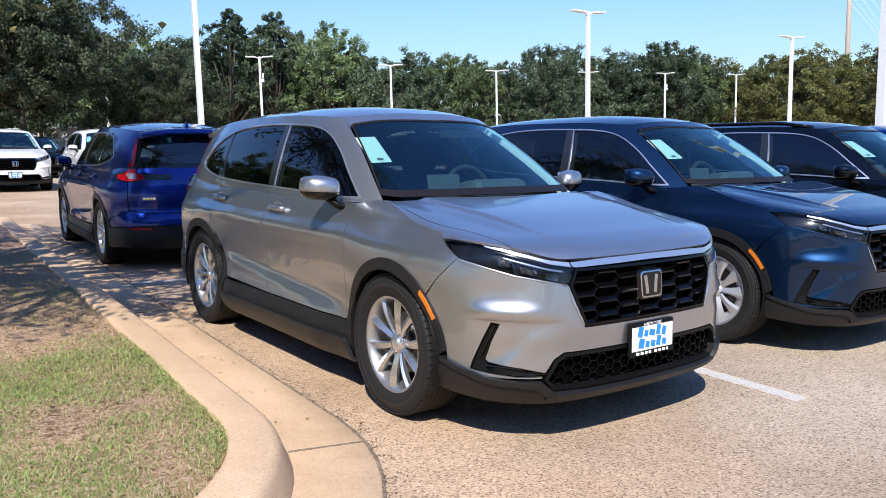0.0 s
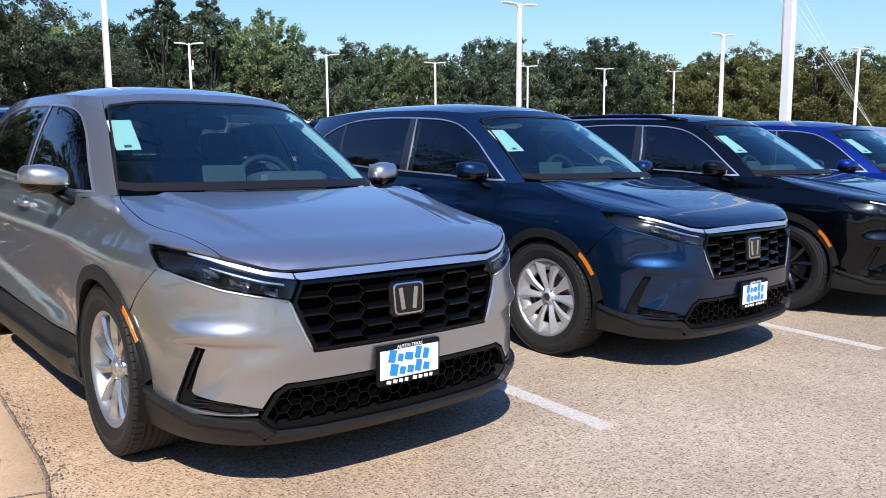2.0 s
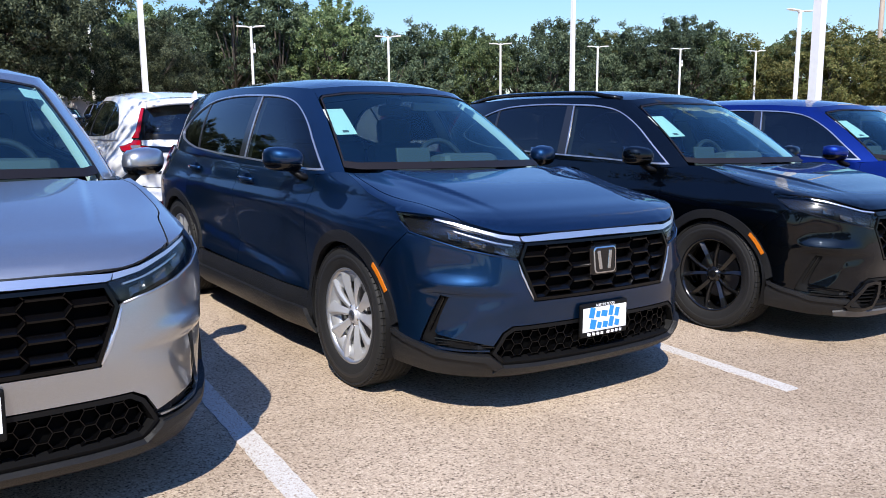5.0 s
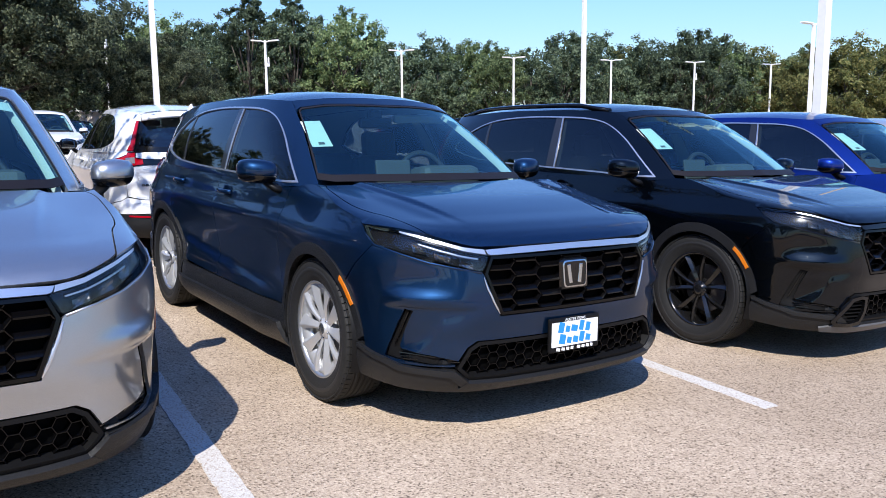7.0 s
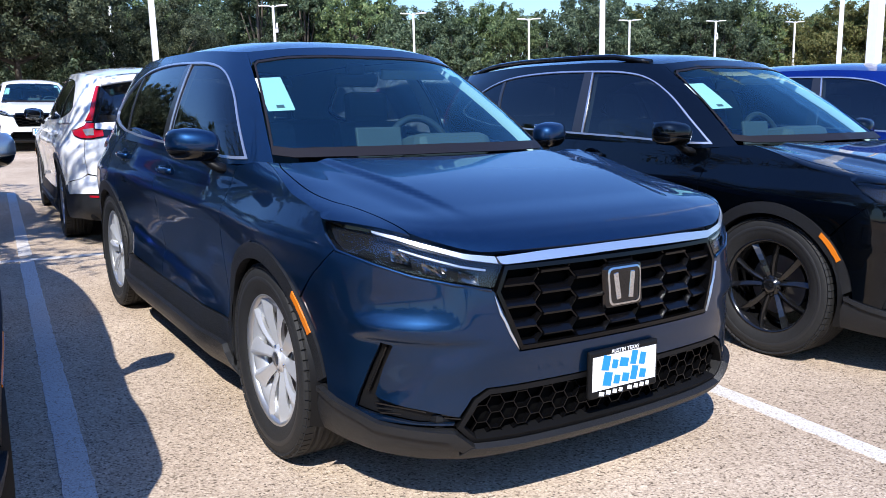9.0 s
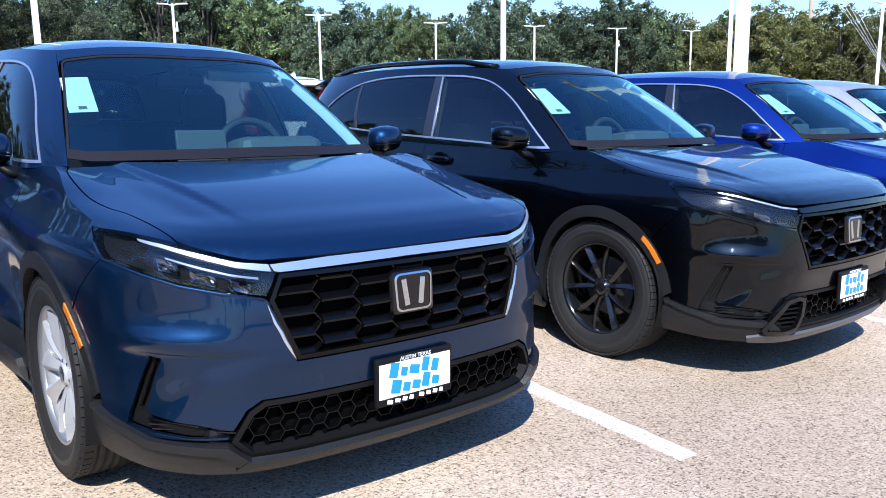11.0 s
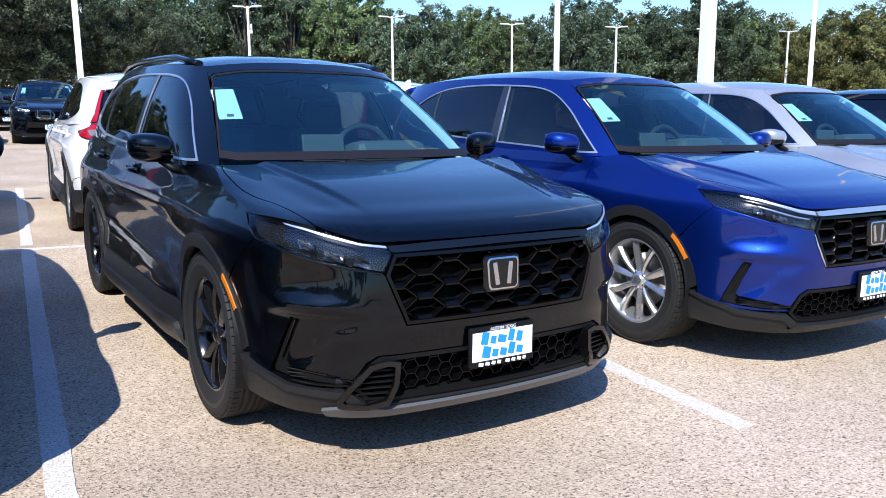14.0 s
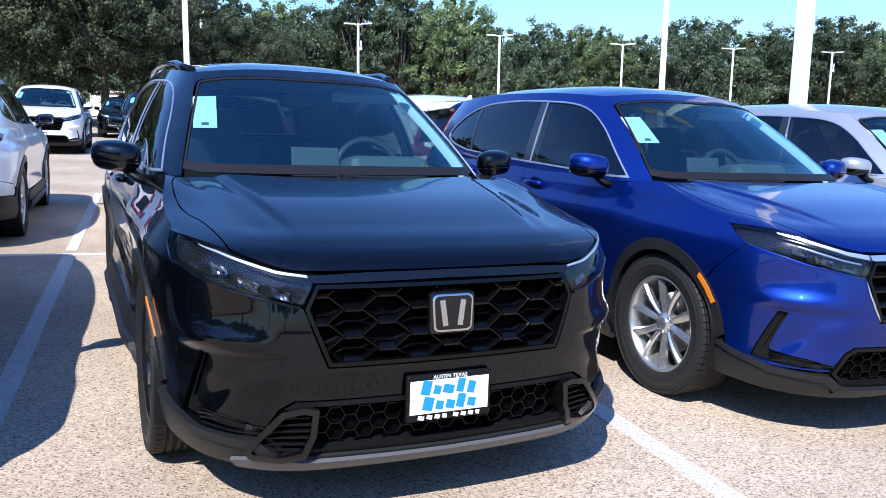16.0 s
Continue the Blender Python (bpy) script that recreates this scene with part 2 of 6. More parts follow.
SKID = material("skid_grey", (0.105, 0.106, 0.112), 0.4, metal=0.3)
PLATE_WHITE = material("plate_white", (0.80, 0.81, 0.82), 0.35)
PLATE_BLUE = material("plate_blue", (0.016, 0.24, 0.62), 0.4)
VISOR_GREY = material("grey_visor_cloth", (0.16, 0.165, 0.165), 0.9)
PAPER = material("paper", (0.47, 0.52, 0.49), 0.7)
INK = material("ink", (0.06, 0.06, 0.06), 0.7)

ASPHALT = ground_material("tan_aggregate_paving", ((0.113, 0.087, 0.068), (0.303, 0.244, 0.187), (0.443, 0.36, 0.28), (0.5, 0.414, 0.321), (0.595, 0.505, 0.405)), (0.80, 0.765, 0.725), (1.12, 1.10, 1.08), speck=140.0, bump=0.45, washed=(1.11, 0.99, 0.885))
LIMIT = ground_material("limestone_concrete", ((0.432, 0.301, 0.193), (0.573, 0.409, 0.273), (0.649, 0.470, 0.315), (0.686, 0.503, 0.343), (0.743, 0.564, 0.404)), (0.74, 0.71, 0.67), (1.06, 1.05, 1.03), speck=260, bump=0.25)
LINE = ground_material("worn_road_paint", ((0.340, 0.275, 0.227), (0.470, 0.429, 0.389), (0.551, 0.531, 0.502), (0.583, 0.567, 0.543), (0.624, 0.608, 0.583)), (0.88, 0.86, 0.84), (1.02, 1.02, 1.02), speck=170, bump=0.3)
SOIL = ground_material("dry_soil", ((0.13, 0.08, 0.055), (0.27, 0.175, 0.12), (0.38, 0.26, 0.185), (0.47, 0.335, 0.245), (0.58, 0.45, 0.345)), (0.7, 0.7, 0.65), (1.1, 1.05, 1.0), speck=60, bump=0.8)
GRIT = ground_material("dark_joint_grit", ((0.05, 0.04, 0.03), (0.12, 0.09, 0.065), (0.24, 0.18, 0.135), (0.32, 0.25, 0.19), (0.46, 0.37, 0.29)), (0.8, 0.8, 0.8), (1.1, 1.1, 1.1), speck=120, bump=0.9)
STRAW = leaf_material("dry_straw_grass", (0.30, 0.22, 0.11), (0.50, 0.39, 0.21), (0.66, 0.54, 0.33))
GRASS = leaf_material("dry_green_grass", (0.12, 0.21, 0.045), (0.26, 0.35, 0.10), (0.46, 0.47, 0.21))
LEAF_DARK = leaf_material("dark_tree_leaves", (0.024, 0.043, 0.024), (0.080, 0.116, 0.064), (0.195, 0.240, 0.143))
LEAF_OAK = leaf_material("oak_leaves", (0.023, 0.036, 0.020), (0.080, 0.102, 0.057), (0.205, 0.228, 0.134))
LEAF_MID = leaf_material("elm_leaves", (0.043, 0.075, 0.030), (0.121, 0.172, 0.070), (0.248, 0.296, 0.139))
LEAF_OLIVE = leaf_material("olive_leaves", (0.064, 0.082, 0.025), (0.134, 0.142, 0.048), (0.227, 0.206, 0.078))
BARK = material("bark", (0.045, 0.036, 0.028), 0.9, noise_scale=3, noise_mix=0.8, second=(0.10, 0.085, 0.07), bump=0.9, bump_scale=30)
POLE_WHITE = material("white_painted_steel", (0.78, 0.78, 0.77), 0.45, noise_scale=1.5, noise_mix=0.4, second=(0.70, 0.70, 0.68))
POLE_TAN = material("weathered_tan_pole", (0.42, 0.33, 0.26), 0.8, noise_scale=0.5, noise_mix=0.5, second=(0.50, 0.42, 0.34))
CONCRETE = material("grey_concrete", (0.45, 0.43, 0.40), 0.9, noise_scale=2, noise_mix=0.6, second=(0.56, 0.54, 0.50), bump=0.4, bump_scale=60)
STUCCO = material("pale_stucco", (0.58, 0.52, 0.45), 0.9, noise_scale=0.6, noise_mix=0.5, second=(0.66, 0.60, 0.53))

# ---------------------------------------------------------------- geometry helpers
def mesh_of(name, verts, faces, smooth=True):
    me = bpy.data.meshes.new(name)
    me.from_pydata([tuple(v) for v in verts], [], faces)
    if smooth:
        me.polygons.foreach_set("use_smooth", [True] * len(me.polygons))
    me.update()
    return me


def part(name, data, material, parent, label="", m=None):
    """One mesh object under a thing or under a part. data: a mesh or a bmesh."""
    if isinstance(data, bmesh.types.BMesh):
        me = bpy.data.meshes.new(name)
        data.to_mesh(me)
        data.free()
        data = me
    if not data.materials:
        data.materials.append(material)
    ob = new(name, data)
    ob.parent = parent
    if m is not None:
        ob.matrix_basis = m
    if ob.material_slots[0].material is not material:
        ob.material_slots[0].link = "OBJECT"
        ob.material_slots[0].material = material
    if label:
        ob["label"] = label
    return ob


def empty(name, m):
    ob = new(name)
    ob.empty_display_size = 0.3
    ob.matrix_basis = m
    return ob


def add_box(bm, c, d, turn=None, bevel=0.0):
    m = Matrix.Translation(c) @ (turn or Matrix.Identity(4)) @ Matrix.Diagonal((d[0], d[1], d[2], 1))
    made = bmesh.ops.create_cube(bm, size=1, matrix=m)
    if bevel:
        edges = {e for v in made["verts"] for e in v.link_edges}
        bmesh.ops.bevel(bm, geom=list(edges), offset=bevel, segments=2, affect="EDGES", profile=0.5)
    return bm


def add_tube(bm, pts, r, n=8, r_end=None, squash=1.0):
    """A tube along points; the radius runs from r to r_end."""
    pts = [Vector(p) for p in pts]
    rings = []
    for i, p in enumerate(pts):
        d = (pts[min(i + 1, len(pts) - 1)] - pts[max(i - 1, 0)]).normalized()
        side = d.cross(Vector((0, 0, 1)))
        if side.length < 1e-4:
            side = Vector((1, 0, 0))
        side.normalize()
        up = side.cross(d)
        rr = r + ((r if r_end is None else r_end) - r) * i / max(len(pts) - 1, 1)
        rings.append([bm.verts.new(p + rr * (math.cos(a) * side + squash * math.sin(a) * up)) for a in (2 * math.pi * k / n for k in range(n))])
    for a, b in zip(rings, rings[1:]):
        for k in range(n):
            f = bm.faces.new((a[k], a[(k + 1) % n], b[(k + 1) % n], b[k]))
            f.smooth = True
    bm.faces.new(rings[0][::-1])
    bm.faces.new(rings[-1])
    return bm


def lathe(profile, n=48, axis="y"):
    """A body of revolution round y, from (radius, along) pairs."""
    verts, faces = [], []
    for k in range(n):
        a = 2 * math.pi * k / n
        for r, h in profile:
            verts.append((r * math.cos(a), h, r * math.sin(a)))
    m = len(profile)
    for k in range(n):
        for i in range(m - 1):
            a, b = k * m + i, ((k + 1) % n) * m + i
            faces.append((a, a + 1, b + 1, b))
    return verts, faces


def spl(xs, ys, q):
    """A smooth curve through the points (xs, ys), read at q."""
    xs, ys, q = np.asarray(xs, float), np.asarray(ys, float), np.asarray(q, float)
    if xs[0] > xs[-1]:
        xs, ys = xs[::-1], ys[::-1]
    h, d = np.diff(xs), np.diff(ys, axis=0) / np.diff(xs).reshape(-1, *([1] * (ys.ndim - 1)))
    m = np.empty_like(ys)
    m[0], m[-1] = d[0], d[-1]
    w = (h[1:] / (h[1:] + h[:-1])).reshape(-1, *([1] * (ys.ndim - 1)))
    m[1:-1] = w * d[:-1] + (1 - w) * d[1:]
    q = np.clip(q, xs[0], xs[-1])
    i = np.clip(np.searchsorted(xs, q, side="right") - 1, 0, len(h) - 1)
    t = (q - xs[i]) / h[i]
    hh = h[i]
    if ys.ndim > 1:
        t, hh = t[..., None], hh[..., None]
    t2, t3 = t * t, t * t * t
    return (2 * t3 - 3 * t2 + 1) * ys[i] + (t3 - 2 * t2 + t) * hh * m[i] + (3 * t2 - 2 * t3) * ys[i + 1] + (t3 - t2) * hh * m[i + 1]


def ease(a, b, x):
    t = np.clip((np.asarray(x, float) - a) / (b - a), 0, 1)
    return t * t * (3 - 2 * t)


# ---------------------------------------------------------------- the crossover's surfaces
# Car space: x ahead from the front axle, y to the car's left, z up from the ground.
PLAN = [(0.925, 0), (0.92, 0.2), (0.905, 0.40), (0.885, 0.52), (0.85, 0.62), (0.78, 0.72), (0.69, 0.795), (0.59, 0.845), (0.45, 0.885), (0.25, 0.91),
        (0, 0.922), (-0.5, 0.912), (-1.35, 0.908), (-2.2, 0.915), (-2.7, 0.925), (-3.05, 0.91), (-3.32, 0.865), (-3.52, 0.78), (-3.64, 0.64), (-3.70, 0.4), (-3.73, 0)]
_p = np.array(PLAN, float)
_k = np.linspace(0, len(_p) - 1, 900)
_dense = spl(np.arange(len(_p)), _p, _k)
_arc = np.r_[0, np.cumsum(np.hypot(*np.diff(_dense, axis=0).T))]
LONG = _arc[-1]


def plan(s):
    return np.stack([np.interp(s, _arc, _dense[:, i]) for i in (0, 1)], -1)


_tan = np.gradient(_dense, _arc, axis=0)
_ker = np.ones(31) / 31
_nrm = np.stack([np.convolve(np.pad(_tan[:, 1], 15, mode="edge"), _ker, "valid"), -np.convolve(np.pad(_tan[:, 0], 15, mode="edge"), _ker, "valid")], -1)
_nrm[:, 0] = np.where(_dense[:, 1] < 0.02, np.sign(_dense[:, 0]), _nrm[:, 0])
_nrm /= np.linalg.norm(_nrm, axis=1)[:, None]


def lower(s, z):
    """The body below the belt line: s runs round the plan from the nose, z is the height."""
    side = np.where(s < 0, -1.0, 1.0)
    s = np.abs(s)
    p = plan(s)
    n = np.stack([np.interp(s, _arc, _nrm[:, i]) for i in (0, 1)], -1)
    x, y = p[..., 0], p[..., 1]
    front = spl((0.15, 0.22, 0.28, 0.36, 0.46, 0.56, 0.66, 0.76, 0.83, 0.87, 0.95, 1.12), (-0.13, -0.06, -0.018, -0.008, -0.010, -0.001, -0.008, -0.022, -0.036, -0.052, -0.09, -0.2), z)
    fend = spl((0.15, 0.22, 0.30, 0.42, 0.55, 0.68, 0.80, 0.88, 0.93, 0.97, 1.03, 1.12), (-0.10, -0.05, -0.018, -0.012, -0.004, 0.006, 0.006, -0.008, -0.038, -0.062, -0.088, -0.148), z)
    door = spl((0.15, 0.20, 0.26, 0.34, 0.42, 0.50, 0.62, 0.74, 0.84, 0.90, 0.945, 1.0, 1.06, 1.14), (-0.12, -0.06, -0.016, -0.006, -0.022, -0.034, -0.024, -0.006, 0.006, 0.004, -0.016, -0.034, -0.056, -0.09), z)
    rear = spl((0.15, 0.25, 0.33, 0.45, 0.58, 0.64, 0.80, 0.95, 1.06, 1.15), (-0.16, -0.07, 0.0, 0.012, 0.0, -0.03, -0.03, -0.045, -0.075, -0.115), z)
    f = np.where(x > 0.3, 1 - ease(0.90, 0.45, x) * 1.0, 0.0)
    r = ease(-3.2, -3.62, x)
    d = ease(-0.10, -0.75, x) * (1 - ease(-2.0, -2.7, x) * 0.75)
    off = fend * (1 - d) + door * d
    off = off * (1 - f) + front * f
    off = off * (1 - r) + rear * r
    # pressed forms of the bumper corners: a brow over a hollow, and the panel below it
    brow = spl((0.15, 0.52, 0.585, 0.612, 0.634, 0.650, 0.680, 0.720, 0.78, 0.84, 1.2), (0, 0, 0, 0.006, 0.0135, 0.010, -0.005, -0.011, -0.006, 0, 0), z)
    off = off + brow * ease(0.56, 0.80, y) * ease(0.54, 0.68, x)
    rise = np.interp(y, (0.54, 0.68, 0.76, 0.82), (0.570, 0.545, 0.44, 0.38))
    off = off - 0.012 * ease(0.616, 0.590, z) * ease(rise - 0.060, rise + 0.030, z) * ease(0.50, 0.64, y) * ease(0.54, 0.66, x)
    # the lines that run along the flank: one at the handles, and the flare over the sill
    line = 0.868 - 0.014 * (x + 1.4)
    off = off + 0.0085 * np.maximum(0, 1 - np.abs(z - line) / 0.055) * ease(-0.42, -0.75, x) * ease(-3.0, -2.6, x)
    foot = 0.535 - 0.075 * (x + 1.4)
    off = off + 0.024 * ease(foot + 0.028, foot - 0.050, z) * ease(-0.50, -0.80, x) * ease(-2.32, -2.10, x)
    return np.stack([x + n[..., 0] * off, (y + n[..., 1] * off) * side, z + 0 * x], -1)


def roof_z(x, y):
    zc = spl((-3.6, -3.3, -3.0, -2.6, -2.0, -1.4, -1.2, -1.0), (1.49, 1.55, 1.588, 1.622, 1.64, 1.63, 1.612, 1.578), x)
    return zc - 0.075 * (np.abs(y) / 0.64) ** 2.6


BELT = [(-0.12, 0), (-0.16, 0.3), (-0.28, 0.62), (-0.44, 0.765), (-0.65, 0.835), (-1.2, 0.853), (-2.0, 0.858), (-2.7, 0.84), (-3.1, 0.79), (-3.40, 0.68), (-3.54, 0.52), (-3.60, 0.26), (-3.62, 0)]
CANT = [(-1.00, 0), (-1.02, 0.28), (-1.075, 0.50), (-1.16, 0.575), (-1.34, 0.61), (-1.6, 0.628), (-2.05, 0.635), (-2.6, 0.62), (-2.98, 0.59), (-3.20, 0.545), (-3.30, 0.44), (-3.36, 0.22), (-3.38, 0)]
_ka = np.arange(len(BELT), dtype=float)
_kk = np.linspace(0, len(BELT) - 1, 700)
_mid = (spl(_ka, np.array(BELT), _kk) + spl(_ka, np.array(CANT), _kk)) / 2
_marc = np.r_[0, np.cumsum(np.hypot(*np.diff(_mid, axis=0).T))]
CABIN = _marc[-1]


def cabin(s, w):
    """The glass house: s runs round from the middle of the windscreen, w from the belt (0) to the roof (0.55)."""
    side = np.where(s < 0, -1.0, 1.0)
    k = np.interp(np.abs(s), _marc, _kk)
    v = w / 0.55
    a, b = spl(_ka, np.array(BELT), k), spl(_ka, np.array(CANT), k)
    za = spl((0, 2, 4, 6, 8, 10, 12), (1.085, 1.08, 1.055, 1.075, 1.10, 1.11, 1.11), k)
    zb = roof_z(b[..., 0], b[..., 1])
    p = a + (b - a) * v[..., None]
    z = za + (zb - za) * v
    bow = 4 * v * (1 - v) * spl((0, 2, 3, 4, 8, 9, 12), (0.025, 0.025, 0.02, 0.022, 0.03, 0.03, 0.03), k)
    d = np.stack([np.interp(k, (0, 2, 4, 8.5, 10.5, 12), (1, 0.9, 0.0, -0.1, -0.95, -1)), np.interp(k, (0, 2, 4, 8.5, 10.5, 12), (0, 0.4, 1, 1, 0.3, 0))], -1)
    p = p + d * bow[..., None]
    return np.stack([p[..., 0], p[..., 1] * side, z + 0.35 * bow], -1)


def lead_z(y):
    """The height of the bonnet's leading edge."""
    return 0.868 + 0.080 * ease(0.50, 0.83, np.abs(y))


_ly = np.r_[np.linspace(0, 0.76, 39), np.linspace(0.768, 0.850, 42)]
_ls = np.linspace(0, LONG * 0.4, 1600)
_lx = []
for _y in _ly:
    _q = lower(_ls, np.full_like(_ls, float(lead_z(_y))))
    _lx.append(float(np.interp(_y, np.maximum.accumulate(_q[:, 1]) + 1e-7 * np.arange(len(_q)), _q[:, 0])))


def nose_x(y):
    """Where the bonnet ends ahead."""
    return np.interp(np.abs(y), _ly, _lx) + 0.004


_q = lower(_ls, np.full_like(_ls, 0.948))
Y_TIP = float(_q[np.argmin(np.abs(_q[:, 0] - 0.375)), 1])      # how far out the lamp reaches


def bonnet(y, x):
    ay = np.abs(y)
    xl = nose_x(np.minimum(ay, Y_TIP))
    t = np.minimum((xl - x) / (xl + 0.2), 1.3)
    over = np.minimum(t, 0.0)                # the surface runs on past its edge
    t = np.maximum(t, 0.0)
    zl = lead_z(ay)
    mid = spl((0, 0.018, 0.05, 0.12, 0.28, 0.53, 0.8, 1.0, 1.3), (0, 0.10, 0.2, 0.33, 0.50, 0.72, 0.89, 1.0, 1.1), t)
    edge = spl((0, 0.1, 0.5, 1.0, 1.3), (0, 0.09, 0.47, 1.0, 1.2), t)
    g = mid + (edge - mid) * ease(0.52, 0.83, ay) + over * (5.0 - 4.1 * ease(0.52, 0.83, ay))
    edge_y = 0.43 + 0.15 * t                # the raised middle ends in a clear line
    ridge = 0.014 * (1 - ease(edge_y - 0.010, edge_y + 0.034, ay)) * ease(0.10, 0.55, t) - 0.007 * ease(0.10, 0.55, t)
    dip = -0.004 * np.exp(-((ay - (0.56 + 0.14 * t)) / 0.06) ** 2) * ease(0.05, 0.3, t)
    return np.stack([x + 0 * y, y + 0 * x, zl + (1.092 - zl) * g + ridge + dip], -1)


def roof(y, x):
    return np.stack([x + 0 * y, y + 0 * x, roof_z(x, y)], -1)


def chart_normal(chart, p, e=0.003):
    d1 = chart(p[:, 0] + e, p[:, 1]) - chart(p[:, 0] - e, p[:, 1])
    d2 = chart(p[:, 0], p[:, 1] + e) - chart(p[:, 0], p[:, 1] - e)
    n = np.cross(d1, d2)
    return n / np.maximum(np.linalg.norm(n, axis=1), 1e-9)[:, None]


# which way the raw normal of each chart has to be turned to point outwards
OUT = {}
for _c, _q, _w in ((lower, (0.1, 0.6), (1, 0, 0)), (cabin, (0.1, 0.3), (1, 0, 0)), (bonnet, (0.1, 0.3), (0, 0, 1)), (roof, (0.1, -2.0), (0, 0, 1))):
    OUT[_c] = 1.0 if chart_normal(_c, np.array([_q], float))[0] @ np.array(_w, float) > 0 else -1.0


def s_at(chart, key, a, b):
    """Chart coordinates of the place on the left half with x (or y) = a and height = b. key: 'f' by y on the nose, 's' by x on the flank, 'r' by y on the tail."""
    if chart is lower:
        S = np.linspace(0.0, LONG, 1500)
        p = lower(S, np.full_like(S, b))
        ok = {"f": p[:, 0] > 0.3, "s": p[:, 1] > 0.55, "r": p[:, 0] < -3.2}[key]
        miss = np.where(ok, np.abs(p[:, 0 if key == "s" else 1] - a), 9)
        return float(S[np.argmin(miss)]), b
    S, W = np.meshgrid(np.linspace(0, CABIN, 420), np.linspace(-0.02, 0.56, 150), indexing="ij")
    p = cabin(S, W)
    ok = {"f": p[..., 0] > -1.3, "s": p[..., 1] > 0.5, "r": p[..., 0] < -3.0}[key]
    miss = np.where(ok, np.hypot(p[..., 0 if key == "s" else 1] - a, p[..., 2] - b), 9)
    i = np.unravel_index(np.argmin(miss), miss.shape)
    q, want, ax = np.array([S[i], W[i]]), np.array([a, b]), (0, 2) if key == "s" else (1, 2)
    at = lambda v: cabin(np.array(v[0]), np.array(v[1]))[list(ax)]
    for _ in range(3):
        e = 0.002
        j = np.stack([(at(q + (e, 0)) - at(q - (e, 0))) / (2 * e), (at(q + (0, e)) - at(q - (0, e))) / (2 * e)], -1)
        if abs(np.linalg.det(j)) > 0.05:
            q = q + np.clip(np.linalg.solve(j, want - at(q)), -0.02, 0.02)
    return float(q[0]), float(q[1])


def on(chart, text_key, pts):
    return [s_at(chart, text_key, a, b) for a, b in pts]


def flip(poly):
    return [(-a, b) for a, b in poly][::-1]


def both(half):
    """A polygon over the middle from its left half, which begins and ends on the middle line."""
    return half + [(-a, b) for a, b in half[::-1] if abs(a) > 1e-6]


def curve(pts, n=6):
    """Corner points made into a smooth open line."""
    pts = np.array(pts, float)
    q = np.linspace(0, len(pts) - 1, (len(pts) - 1) * n + 1)
    return [tuple(v) for v in spl(np.arange(len(pts)), pts, q)]


def shrink(poly, d):
    """The polygon with its edges moved in by d (out, where d is negative)."""
    p = np.array(poly, float)
    keep = np.linalg.norm(p - np.roll(p, 1, axis=0), axis=1) > 1e-5
    p = p[keep]
    area = np.sum(p[:, 0] * np.roll(p[:, 1], -1) - p[:, 1] * np.roll(p[:, 0], -1))
    e = np.roll(p, -1, axis=0) - p
    e /= np.linalg.norm(e, axis=1)[:, None]
    n = np.stack([-e[:, 1], e[:, 0]], -1) * np.sign(area)
    m = n + np.roll(n, 1, axis=0)
    k = np.maximum(np.sum(m * m, axis=1), 0.35)
    return [tuple(v) for v in p + m * (2 * d / k)[:, None]]


def inside(poly, q):
    p = np.array(poly, float)
    x, y = q[:, 0][:, None], q[:, 1][:, None]
    x0, y0 = p[:, 0], p[:, 1]
    x1, y1 = np.roll(x0, -1), np.roll(y0, -1)
    cross = ((y0 > y) != (y1 > y)) & (x < (x1 - x0) * (y - y0) / np.where(np.abs(y1 - y0) < 1e-12, 1e-12, y1 - y0) + x0)
    return cross.sum(1) % 2 == 1


def fine(poly, h):
    out = []
    for a, b in zip(poly, poly[1:] + poly[:1]):
        n = max(1, int(math.ceil(math.hypot(b[0] - a[0], b[1] - a[1]) / h)))
        out += [(a[0] + (b[0] - a[0]) * i / n, a[1] + (b[1] - a[1]) * i / n) for i in range(n)]
    return out


